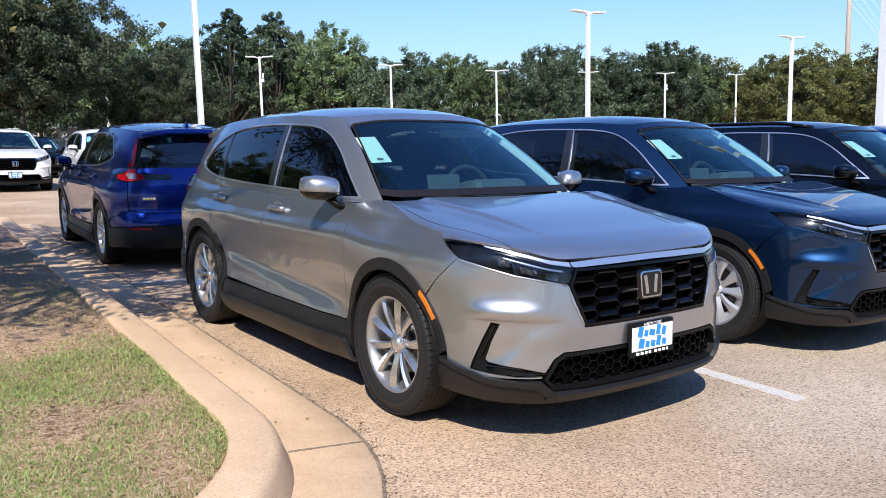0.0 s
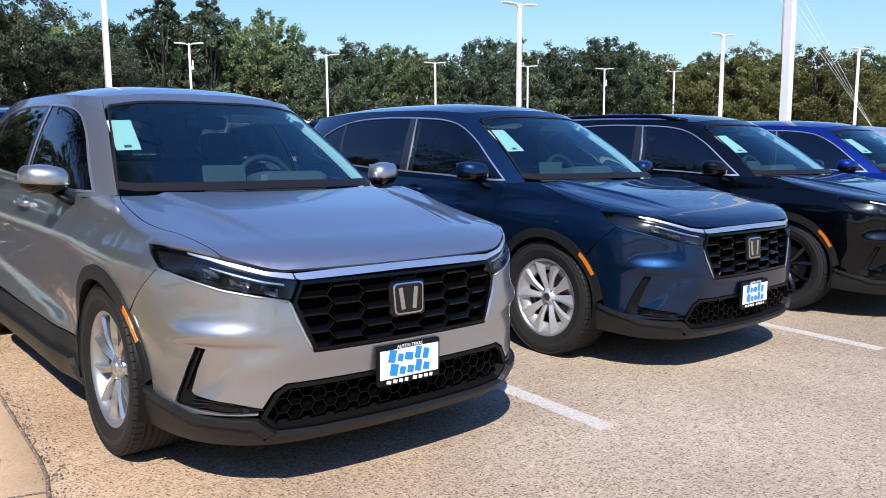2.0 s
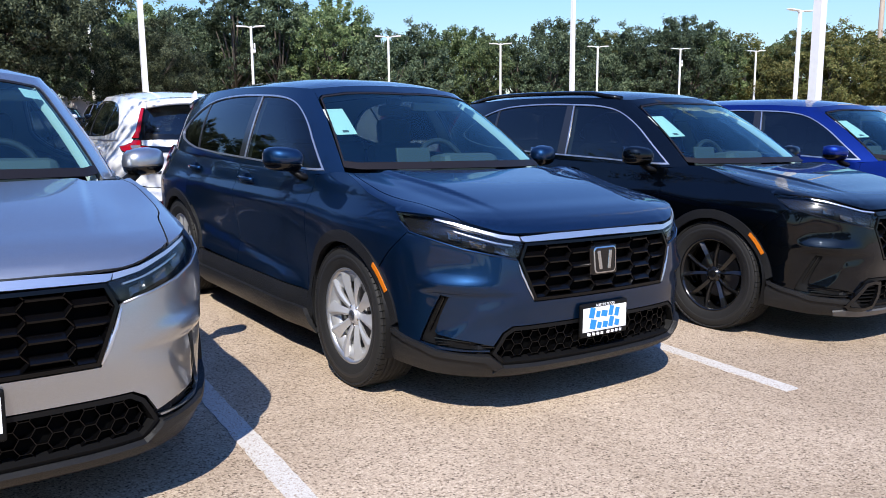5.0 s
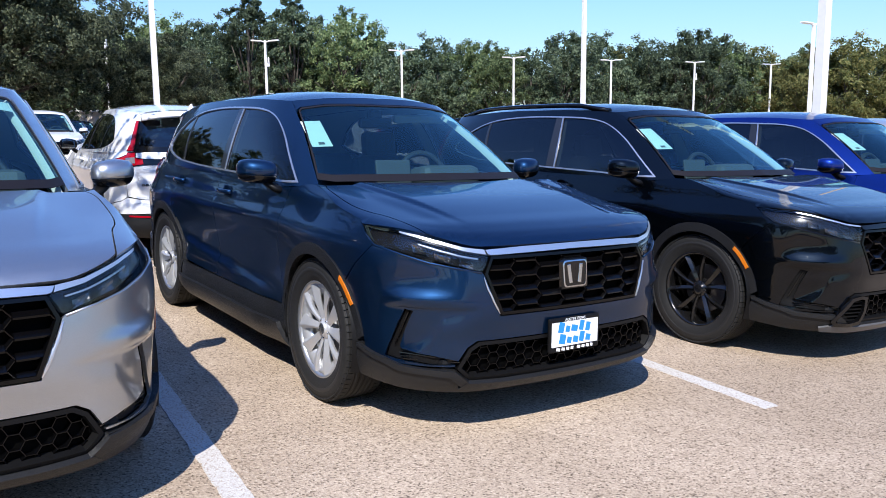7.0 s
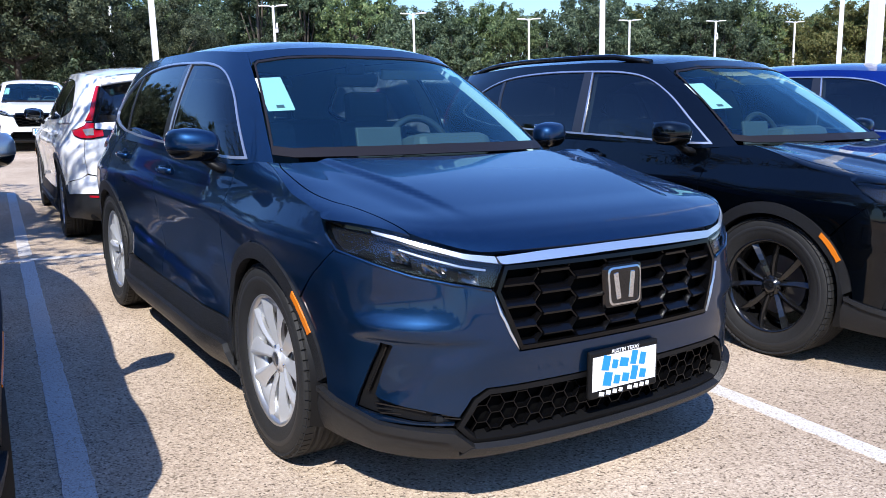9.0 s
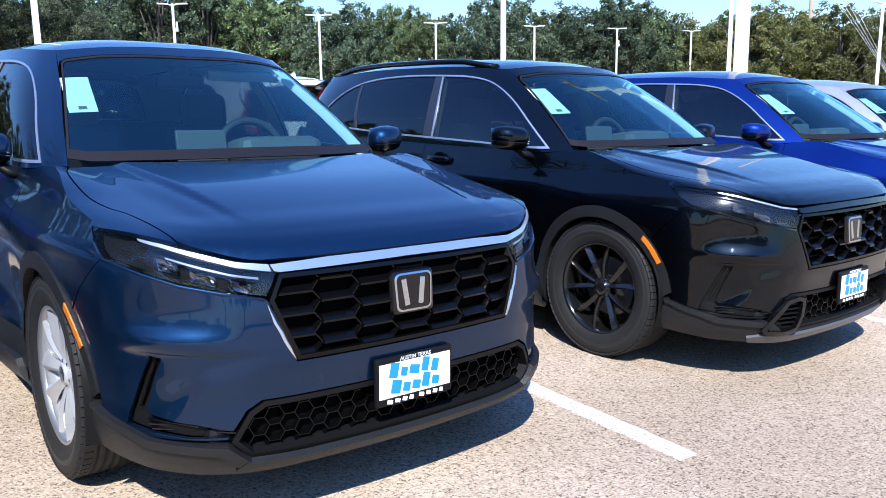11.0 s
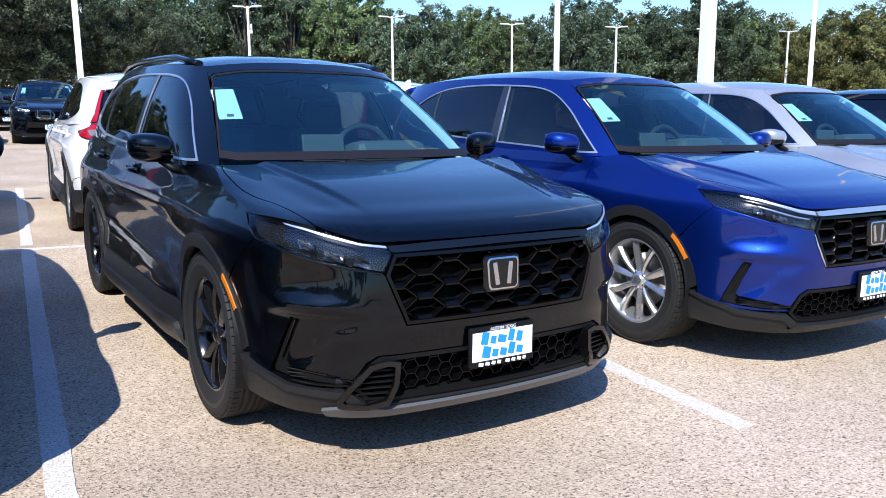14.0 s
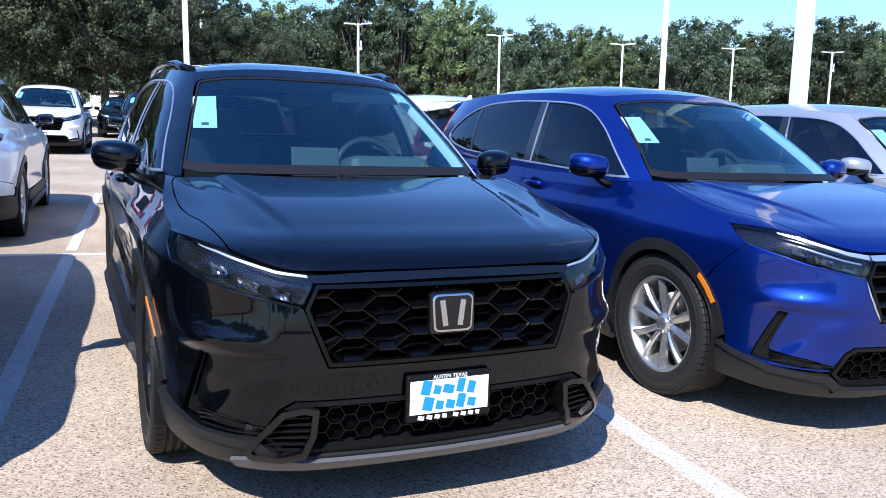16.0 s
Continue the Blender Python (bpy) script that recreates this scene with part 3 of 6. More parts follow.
def patch(chart, loops, h=0.04, proud=0.0, depth=0.014, gap=0.0, close=False):
    """A sheet of the chart inside the first loop and outside the others, with a turned-in edge of the given depth and true smooth normals."""
    from mathutils.geometry import delaunay_2d_cdt
    loops = [fine(shrink(l, gap if i == 0 else -gap) if gap else l, h) for i, l in enumerate(loops)]
    outer = np.array(loops[0])
    lo, hi = outer.min(0), outer.max(0)
    gx, gy = np.meshgrid(np.arange(lo[0] + h * 0.37, hi[0], h), np.arange(lo[1] + h * 0.41, hi[1], h), indexing="ij")
    gx = gx + (np.arange(gx.shape[1]) % 2)[None, :] * h * 0.5
    q = np.stack([gx.ravel(), gy.ravel()], -1)
    keep = inside(loops[0], q)
    for l in loops[1:]:
        keep &= ~inside(l, q)
    q = q[keep]
    edge = np.vstack([np.array(l) for l in loops])
    if len(q):
        far = np.ones(len(q), bool)
        for i in range(0, len(q), 400):
            d = np.linalg.norm(q[i:i + 400, None] - edge[None], axis=2).min(1)
            far[i:i + 400] = d > 0.45 * h
        q = q[far]
    pts, edges, start = [], [], 0
    for l in loops:
        pts += l
        edges += [(start + i, start + (i + 1) % len(l)) for i in range(len(l))]
        start += len(l)
    pts += [tuple(v) for v in q]
    v2, e2, f2, _, _, _ = delaunay_2d_cdt([Vector(p) for p in pts], edges, [], 0, 1e-6)
    p2 = np.array([(v.x, v.y) for v in v2])
    tri = np.array([f for f in f2 if len(f) == 3])
    cen = p2[tri].mean(1)
    ok = inside(loops[0], cen)
    for l in loops[1:]:
        ok &= ~inside(l, cen)
    tri = tri[ok]
    nrm = chart_normal(chart, p2) * OUT[chart]
    pos = chart(p2[:, 0], p2[:, 1]) + nrm * proud
    a, b, c = pos[tri[:, 0]], pos[tri[:, 1]], pos[tri[:, 2]]
    wrong = np.sum(np.cross(b - a, c - a) * nrm[tri[:, 0]], axis=1) < 0
    tri[wrong] = tri[wrong][:, ::-1]
    faces = [tuple(int(i) for i in t) for t in tri]
    verts, normals = list(pos), list(nrm)
    count = {}
    for f in faces:
        for i in range(3):
            k = (f[i], f[(i + 1) % 3])
            count[k] = count.get(k, 0) + 1
    rim = [k for k in count if (k[1], k[0]) not in count]
    if depth:
        for i, j in rim:
            n0 = len(verts)
            d = pos[j] - pos[i]
            out = np.cross(d, nrm[i])
            out = out / max(np.linalg.norm(out), 1e-9)
            verts += [pos[i], pos[j], pos[j] - nrm[j] * depth, pos[i] - nrm[i] * depth]
            normals += [out] * 4
            faces.append((n0 + 1, n0, n0 + 3, n0 + 2))
    if close:
        n0 = len(verts)
        verts += list(pos - nrm * depth)
        normals += list(-nrm)
        faces += [tuple(n0 + i for i in f[::-1]) for f in faces[:len(tri)]]
    me = mesh_of("patch", verts, faces)
    me.normals_split_custom_set_from_vertices([tuple(n) for n in normals])
    return me


def mirrored(me):
    """The same sheet on the other side of the car."""
    n = len(me.vertices)
    co = np.empty(n * 3)
    me.vertices.foreach_get("co", co)
    co = co.reshape(-1, 3) * (1, -1, 1)
    no = np.array([tuple(c.vector) for c in me.corner_normals])
    vn = np.zeros((n, 3))
    faces = []
    for p in me.polygons:
        for li in p.loop_indices:
            vn[me.loops[li].vertex_index] = no[li]
        faces.append(tuple(p.vertices)[::-1])
    out = mesh_of(me.name, co, faces)
    out.normals_split_custom_set_from_vertices([tuple(v) for v in vn * (1, -1, 1)])
    return out


def chart_bars(chart, lines, width, proud, depth, taper=0.6):
    """Straight ribs laid along chart lines: each a little wedge-sided bar."""
    verts, faces = [], []
    for a, b in lines:
        a, b = np.array(a, float), np.array(b, float)
        d = (b - a) / max(np.linalg.norm(b - a), 1e-9)
        o = np.array((-d[1], d[0])) * width / 2
        q = np.array([a + o, a - o, b - o, b + o])
        nn = chart_normal(chart, q) * OUT[chart]
        base = chart(q[:, 0], q[:, 1])
        qt = np.array([a + o * taper, a - o * taper, b - o * taper, b + o * taper])
        top = chart(qt[:, 0], qt[:, 1]) + nn * proud
        low = base + nn * (proud - depth)
        i = len(verts)
        verts += list(low) + list(top)
        faces += [(i + 4, i + 5, i + 6, i + 7)] + [(i + k, i + (k + 1) % 4, i + 4 + (k + 1) % 4, i + 4 + k) for k in range(4)]
    me = mesh_of("bars", verts, faces, smooth=False)
    bm = bmesh.new()
    bm.from_mesh(me)
    bmesh.ops.recalc_face_normals(bm, faces=bm.faces)
    bm.to_mesh(me)
    bm.free()
    return me


def chart_blades(chart, lines, section):
    """Ribs with a given section of (height, proud) pairs, swept along chart lines that run level or nearly so."""
    verts, faces = [], []
    n = len(section)
    for a, b in lines:
        a, b = np.array(a, float), np.array(b, float)
        if a[0] > b[0]:
            a, b = b, a
        d = (b - a) / max(np.linalg.norm(b - a), 1e-9)
        o = np.array((-d[1], d[0]))
        i = len(verts)
        for end in (a, b):
            nn = (chart_normal(chart, end[None]) * OUT[chart])[0]
            for up, pr in section:
                q = end + o * up
                verts.append(tuple(chart(q[:1], q[1:])[0] + nn * pr))
        faces += [(i + k, i + (k + 1) % n, i + n + (k + 1) % n, i + n + k) for k in range(n)]
        faces += [tuple(range(i, i + n)), tuple(range(i + 2 * n - 1, i + n - 1, -1))]
    me = mesh_of("blades", verts, faces, smooth=False)
    bm = bmesh.new()
    bm.from_mesh(me)
    bmesh.ops.recalc_face_normals(bm, faces=bm.faces)
    bm.to_mesh(me)
    bm.free()
    return me


def arc(cx, r, a0, a1, n=18, cz=0.365):
    """Points (x, z) of an arc round a wheel, from angle a0 to a1 in degrees, 0 ahead and 90 up."""
    return [(cx + r * math.cos(radians(a0 + (a1 - a0) * i / n)), cz + r * math.sin(radians(a0 + (a1 - a0) * i / n))) for i in range(n + 1)]


ARCH, LIPR = 0.448, 0.390          # the body's cut-out and the inner edge of the black arch
F = lambda *pts: on(lower, "f", pts)
S = lambda *pts: on(lower, "s", pts)
R = lambda *pts: on(lower, "r", pts)
GF = lambda *pts: on(cabin, "f", pts)
GR = lambda *pts: on(cabin, "r", pts)


def hex_lines(poly, w, hgt, q=0.25):
    """Edges of a net of lying hexagons inside a chart polygon."""
    p = np.array(poly)
    lo, hi = p.min(0), p.max(0)
    lines, row, z = [], 0, lo[1] - hgt
    while z < hi[1] + hgt:
        per, d = 2 * w * (1 - q), w * q
        c = -(math.ceil((hi[0] - lo[0]) / per) // 2 + 1) * per + (per / 2 if row % 2 else 0)
        while c < hi[0] + w:
            k = [(c - w / 2, z), (c - w / 2 + d, z + hgt / 2), (c + w / 2 - d, z + hgt / 2), (c + w / 2, z)]
            for i in (0, 1, 2):
                lines.append((k[i], k[i + 1]))
            c += per
        row += 1
        z += hgt / 2
    out = []
    for a, b in lines:
        # cut each edge at the outline
        n = 8
        qq = np.array([(a[0] + (b[0] - a[0]) * i / n, a[1] + (b[1] - a[1]) * i / n) for i in range(n + 1)])
        ok = inside(poly, qq)
        if ok.sum() >= 2:
            i = np.flatnonzero(ok)
            out.append((tuple(qq[i[0]]), tuple(qq[i[-1]])))
    return out


def car_outlines():
    """All panel outlines of the crossover, on its charts."""
    o = {}
    tip, low_tip = (0.375, 0.950), (0.515, 0.868)
    # bonnet: chart (y, x)
    lead = [(y, float(nose_x(y))) for y in np.r_[np.linspace(0, 0.74, 26), np.linspace(0.752, Y_TIP, 26)]]
    joint = []                               # where the bonnet meets the fender: (x, y, z)
    for x in np.r_[np.linspace(0.36, -0.215, 20)]:
        y = 0.83
        for _ in range(4):
            z = float(bonnet(np.array(y), np.array(x))[2])
            y = float(lower(np.array(s_at(lower, "s", x, z)[0]), np.array(z))[1])
        joint.append((x, y, z))
    ye = joint[-1][1]
    back = [(ye, -0.215), (0.70, -0.200), (0.55, -0.17), (0.3, -0.125), (0, -0.11)]
    shut = curve([(0.712, float(nose_x(0.712))), (0.752, 0.44), (0.783, 0.33), (0.800, 0.20), (0.800, 0.05), (0.790, -0.10), (0.765, -0.19)], 4)
    o["bonnet"] = both([q for q in lead if q[0] < 0.70] + [(y - 0.005, x) for y, x in shut] + back[1:])
    o["fender_top"] = shut[::-1] + [q for q in lead if q[0] > 0.72] + [(y, x) for x, y, z in joint[:-1]] + [back[0]]
    arch_f = arc(0, ARCH, 44, 170)
    o["fender"] = S((-0.475, 0.415), (-0.47, 0.75), (-0.455, 1.06), (-0.30, 1.085)) + S(*[(x, z) for x, y, z in joint[::-1]]) + S(tip, (0.435, 0.912), low_tip) + S((0.40, 0.76)) + S(*arch_f)
    o["front_door"] = S((-0.475, 0.415), (-0.47, 0.75), (-0.455, 1.06), (-1.0, 1.066), (-1.545, 1.072), (-1.535, 0.75), (-1.50, 0.415))
    o["rear_door"] = S((-1.50, 0.415), (-1.535, 0.75), (-1.545, 1.072), (-2.1, 1.083), (-2.50, 1.092), (-2.44, 0.92)) + S(*arc(-2.7, ARCH + 0.03, 62, 8, 10))
    o["quarter"] = S((-2.50, 1.092), (-2.44, 0.92)) + S(*arc(-2.7, ARCH + 0.03, 62, 52, 2)) + S(*arc(-2.7, ARCH, 50, 158, 16)) + S((-3.20, 0.57), (-3.36, 0.60)) + R((0.80, 0.62), (0.752, 0.660), (0.761, 0.80), (0.741, 1.0), (0.70, 1.11)) + S((-3.2, 1.113), (-2.8, 1.10))
    # nose
    lamp_top = F((0.470, 0.828), (0.490, 0.858)) + F(*[(y, float(lead_z(y)) - 0.006) for y in (0.53, 0.58, 0.63, 0.68, 0.73, 0.76, 0.79, 0.81, 0.825)]) + S(tip)
    lamp_low = S((0.435, 0.912), low_tip) + F((0.80, 0.838), (0.72, 0.808), (0.62, 0.786), (0.505, 0.763))
    o["headlamp"] = lamp_top + lamp_low
    o["grille"] = both([(0.0, 0.828)] + F((0.462, 0.828), (0.50, 0.752), (0.425, 0.566)) + [(0.0, 0.566)])
    o["grille_bar"] = both([(0.0, 0.864)] + F((0.30, 0.862), (0.485, 0.855), (0.475, 0.836), (0.462, 0.832)) + [(0.0, 0.838)])
    vent = S((0.672, 0.588), (0.630, 0.50), (0.588, 0.40), (0.578, 0.362)) + F((0.72, 0.345), (0.60, 0.350), (0.605, 0.362), (0.70, 0.385)) + S((0.655, 0.402), (0.640, 0.415), (0.668, 0.50), (0.703, 0.583))
    o["vent"] = vent
    o["front_bumper"] = both([(0.0, 0.562)] + F((0.427, 0.562), (0.504, 0.752), (0.508, 0.759), (0.62, 0.781), (0.72, 0.803), (0.80, 0.833)) + S(low_tip) + S((0.40, 0.76)) + S(*arc(0, ARCH, 43, 8, 8))
                             + F((0.872, 0.365), (0.80, 0.335), (0.63, 0.338), (0.575, 0.425), (0.53, 0.452)) + [(0.0, 0.452)])
    o["lower_grille"] = both([(0.0, 0.448)] + F((0.525, 0.448), (0.57, 0.42), (0.62, 0.330), (0.56, 0.272)) + [(0.0, 0.266)])
    o["chin"] = both([(0.0, 0.262)] + F((0.56, 0.268), (0.63, 0.326), (0.80, 0.330), (0.875, 0.362)) + S((0.425, 0.40), (0.395, 0.30), (0.40, 0.24)) + F((0.78, 0.222), (0.5, 0.215)) + [(0.0, 0.212)])
    # black arches and sills
    o["front_arch"] = S(*arc(0, ARCH, 8, 172, 26)) + S((-0.455, 0.30), (-0.385, 0.22)) + S(*arc(0, LIPR, 190, 4, 26))
    o["rear_arch"] = S(*arc(-2.7, ARCH, 172, 6, 26)[::-1]) + S((-3.17, 0.36), (-3.10, 0.24)) + S(*arc(-2.7, LIPR, 196, -12, 26))
    o["marker"] = S(*arc(0, 0.443, 28, 48, 6)) + S(*arc(0, 0.419, 47.5, 27.5, 6))
    o["sill"] = S((-0.455, 0.41), (-2.235, 0.41), (-2.255, 0.33), (-2.30, 0.215), (-0.40, 0.205), (-0.44, 0.30))
    # tail
    o["tailgate"] = both([(LONG, 1.118)] + R((0.5, 1.118), (0.69, 1.105), (0.735, 1.0), (0.755, 0.80), (0.745, 0.665), (0.60, 0.640)) + [(LONG, 0.635)])
    o["rear_bumper"] = S((-3.20, 0.565), (-3.36, 0.595)) + R((0.80, 0.615), (0.745, 0.655), (0.60, 0.632)) + [(LONG, 0.627), (LONG, 0.50)] + R((0.6, 0.50), (0.82, 0.485)) + S((-3.19, 0.46), (-3.145, 0.50))
    o["tail_skirt"] = S((-3.125, 0.53), (-3.145, 0.495), (-3.19, 0.455)) + R((0.82, 0.48), (0.6, 0.495)) + [(LONG, 0.495), (LONG, 0.25)] + R((0.6, 0.25), (0.8, 0.26)) + S((-3.1, 0.24), (-3.165, 0.36))
    o["tail_lamp"] = S((-3.20, 1.035), (-3.33, 1.055), (-3.43, 1.085)) + R((0.712, 1.114), (0.655, 1.114), (0.660, 1.060), (0.60, 1.052), (0.32, 1.042), (0.32, 0.995), (0.60, 0.985), (0.70, 0.965)) + S((-3.45, 0.965), (-3.32, 0.985))
    o["lamp_dark"] = R((0.60, 1.044), (0.33, 1.034), (0.33, 1.003), (0.60, 0.993))
    # glass house
    dlo = (curve([(-0.49, 1.078), (-0.685, 1.215), (-0.888, 1.352), (-1.10, 1.456), (-1.31, 1.500), (-1.60, 1.513), (-2.0, 1.515), (-2.4, 1.490), (-2.65, 1.435), (-2.84, 1.345), (-2.97, 1.245)], 4)
           + [(-2.955, 1.215), (-2.88, 1.185), (-2.72, 1.155), (-2.5, 1.128), (-2.0, 1.108), (-1.5, 1.098), (-1.0, 1.088)])
    o["opening"] = [s_at(cabin, "s", a, b) for a, b in dlo]
    o["screen"] = both([(0.0, 0.020)] + GF((0.40, 1.10), (0.64, 1.096), (0.702, 1.104), (0.669, 1.20), (0.601, 1.38), (0.557, 1.484), (0.536, 1.500), (0.40, 1.522)) + [(0.0, 0.492)])
    o["back_glass"] = both([(CABIN, 0.07)] + GR((0.45, 1.172), (0.615, 1.178), (0.59, 1.26), (0.515, 1.44), (0.40, 1.475)) + [(CABIN, 0.47)])
    sc = GF((0.716, 1.075), (0.678, 1.20), (0.610, 1.38), (0.552, 1.53))
    o["header"] = both([(0.0, 0.498)] + GF((0.40, 1.528), (0.538, 1.506), (0.561, 1.492), (0.574, 1.470)) + [sc[-1], (sc[-1][0], 0.55), (0.0, 0.55)])
    rr = GR((0.665, 1.12), (0.635, 1.25), (0.555, 1.44), (0.53, 1.5))
    o["side_frame"] = [(sc[0][0], 0.0)] + sc[1:] + [(sc[-1][0], 0.55)] + [(s, 0.55) for s in np.linspace(sc[-1][0] + 0.02, rr[-1][0], 30)] + rr[::-1][1:] + [(rr[0][0], 0.0)] + [(s, 0.0) for s in np.linspace(rr[0][0] - 0.05, sc[0][0] + 0.03, 30)]
    bg = [q for q in o["back_glass"] if q[0] > 0]
    o["gate_frame"] = [(rr[0][0], 0.0)] + rr[1:] + [(s, 0.55) for s in np.linspace(rr[-1][0] + 0.01, CABIN, 12)] + bg[::-1] + [(CABIN, 0.0)] + [(s, 0.0) for s in np.linspace(CABIN - 0.05, rr[0][0] + 0.02, 12)]
    side = [(y, x) for x, y in spl(_ka, np.array(CANT), np.linspace(0, len(CANT) - 1, 60))]
    o["roof"] = both(side)
    return o


def pane_between(poly, x0b, x0t, x1b, x1t):
    """The part of the side opening between two leaning lines, given by x at the sill (z 1.09) and at the head (z 1.51)."""
    def cut(p, sgn, xb, xt):
        out = []
        val = []
        for q in p:
            c = cabin(np.array(q[0]), np.array(q[1]))
            x = xb + (xt - xb) * (c[2] - 1.09) / 0.42
            val.append(sgn * (c[0] - x))
        for i in range(len(p)):
            a, b, va, vb = p[i], p[(i + 1) % len(p)], val[i], val[(i + 1) % len(p)]
            if va >= 0:
                out.append(a)
            if (va < 0) != (vb < 0):
                t = va / (va - vb)
                out.append((a[0] + (b[0] - a[0]) * t, a[1] + (b[1] - a[1]) * t))
        return out
    return cut(cut(poly, 1, x1b, x1t), -1, x0b, x0t)


# ---------------------------------------------------------------- wheels
RIM = 0.245


def tyre_mesh():
    prof = [(RIM - 0.012, 0.085), (RIM + 0.004, 0.103), (0.290, 0.117), (0.325, 0.119), (0.346, 0.113), (0.352, 0.106), (0.356, 0.090)]
    for y in (0.060, 0.030, 0.0, -0.030, -0.060):
        prof += [(0.3668, y + 0.011), (0.3668, y + 0.006), (0.3575, y + 0.0045), (0.3575, y - 0.0045), (0.3668, y - 0.006), (0.3668, y - 0.011)]
    prof += [(0.356, -0.090), (0.352, -0.106), (0.346, -0.113), (0.325, -0.119), (0.29, -0.117), (RIM, -0.10)]
    v, f = lathe(prof, 64)
    me = mesh_of("tyre", v, f)
    bm = bmesh.new()
    bm.from_mesh(me)
    bmesh.ops.recalc_face_normals(bm, faces=bm.faces)
    # shoulder blocks
    for k in range(64):
        a = 2 * math.pi * (k + 0.5) / 64
        for sy in (1, -1):
            t = Matrix.Rotation(-a, 4, "Y")
            add_box(bm, t @ Vector((0.3592, sy * 0.0905, 0)), (0.013, 0.034, 0.0305), t)
            add_box(bm, t @ Vector((0.3500, sy * 0.1085, 0)), (0.016, 0.012, 0.0300), t @ pose(0, 0, 0, 0, 0, sy * 34))
    bm.to_mesh(me)
    bm.free()
    return me


def raised_ring(r0, r1, y, n=64):
    v, f = lathe([(r0, y - 0.001), (r0 + 0.001, y), (r1 - 0.001, y), (r1, y - 0.001)], n)
    return mesh_of("ring", v, f)


def spoke(bm, ang, r0, r1, w0, w1, y0, y1, thick=0.03, lean=0.0, ridge=0.0):
    """One spoke from radius r0 to r1 in the wheel's outer face; lean turns its outer end, ridge sets its crest off the middle."""
    rings = []
    n = 6
    for i in range(n + 1):
        t = i / n
        r, w = r0 + (r1 - r0) * t, w0 + (w1 - w0) * t ** (2.2 if w1 > 0.1 else 1.3)
        y = y0 + (y1 - y0) * t + 0.010 * math.sin(math.pi * t)
        a = ang + lean * t
        c, tdir = Vector((r * math.cos(a), 0, r * math.sin(a))), Vector((-math.sin(a), 0, math.cos(a)))
        fall = 0.006 + 0.008 * t
        rings.append([bm.verts.new(c + tdir * k * w / 2 + Vector((0, yy, 0))) for k, yy in ((-1, y - fall - 0.006 * (ridge > 0)), (ridge - 0.10, y), (ridge + 0.10, y), (1, y - fall - 0.006 * (ridge < 0)), (0.8, y - thick), (-0.8, y - thick))])
    for a, b in zip(rings, rings[1:]):
        for k in range(6):
            bm.faces.new((a[k], a[(k + 1) % 6], b[(k + 1) % 6], b[k]))
    bm.faces.new(rings[0])
    bm.faces.new(rings[-1][::-1])


def rim_barrel():
    prof = [(RIM - 0.004, -0.10), (RIM - 0.02, -0.095), (RIM - 0.026, -0.02), (RIM - 0.024, 0.06), (RIM - 0.014, 0.085), (RIM - 0.006, 0.100), (RIM + 0.004, 0.103), (RIM + 0.006, 0.097), (RIM - 0.004, 0.085)]
    return mesh_of("rim", *lathe(prof, 64))


def hub_mesh():
    return mesh_of("hub", *lathe([(0.001, 0.082), (0.034, 0.082), (0.037, 0.078), (0.038, 0.074), (0.052, 0.068), (0.060, 0.055), (0.062, 0.02)], 40))


# half angle at the hub, widths at hub and rim, faces at hub and rim, thickness, spread
SPOKES = {"ten": (0.235, 0.030, 0.052, 0.066, 0.092, 0.036, 0.075), "broad": (0.255, 0.036, 0.108, 0.066, 0.094, 0.024, 0.055), "fork": (0.17, 0.026, 0.034, 0.066, 0.090, 0.036, 0.15)}


def spoke_mesh(style, sgn):
    a, w0, w1, y0, y1, th, lean = SPOKES[style]
    bm = bmesh.new()
    spoke(bm, sgn * a, 0.04, RIM - 0.006, w0, w1, y0, y1, th, sgn * lean, sgn * 0.42)
    bmesh.ops.recalc_face_normals(bm, faces=bm.faces)
    me = bpy.data.meshes.new("spoke")
    bm.to_mesh(me)
    bm.free()
    return me


def lug_mesh():
    """A recessed wheel nut in its seat."""
    v, f = lathe([(0.001, 0.072), (0.007, 0.072), (0.0085, 0.069), (0.0085, 0.060), (0.013, 0.060), (0.014, 0.066)], 12)
    return mesh_of("lug_nut", [(x + 0.048, y, z) for x, y, z in v], f)


def web_mesh():
    """The shallow dish that joins broad spokes near the rim."""
    v, f = lathe([(0.172, 0.050), (0.176, 0.064), (0.212, 0.078), (RIM - 0.008, 0.088), (RIM - 0.008, 0.075)], 60)
    return mesh_of("rim_web", v, f)


def disc_mesh():
    v, f = lathe([(0.001, 0.03), (0.06, 0.03), (0.062, 0.0), (0.158, 0.0), (0.158, -0.02), (0.001, -0.02)], 40)
    me = mesh_of("disc", v, f, smooth=False)
    return me


def well_mesh():
    """The black inner shell of a wheel house."""
    v, f = lathe([(0.40, 0.05), (0.43, -0.02), (0.43, -0.30), (0.05, -0.32)], 40)
    keep = []
    for q in f:
        if sum(v[i][2] for i in q) / 4 > -0.10:
            keep.append(q)
    return mesh_of("wheel_well", v, keep)


# ---------------------------------------------------------------- one crossover, built once for each trim and then copied
def text_mesh(words, size):
    cu = bpy.data.curves.new("words", "FONT")
    cu.body, cu.size, cu.align_x, cu.align_y = words, size, "CENTER", "CENTER"
    cu.extrude = 0.0006
    ob = bpy.data.objects.new("words", cu)
    scene.collection.objects.link(ob)
    me = bpy.data.meshes.new_from_object(ob.evaluated_get(bpy.context.evaluated_depsgraph_get()))
    bpy.data.objects.remove(ob)
    bpy.data.curves.remove(cu)
    return me


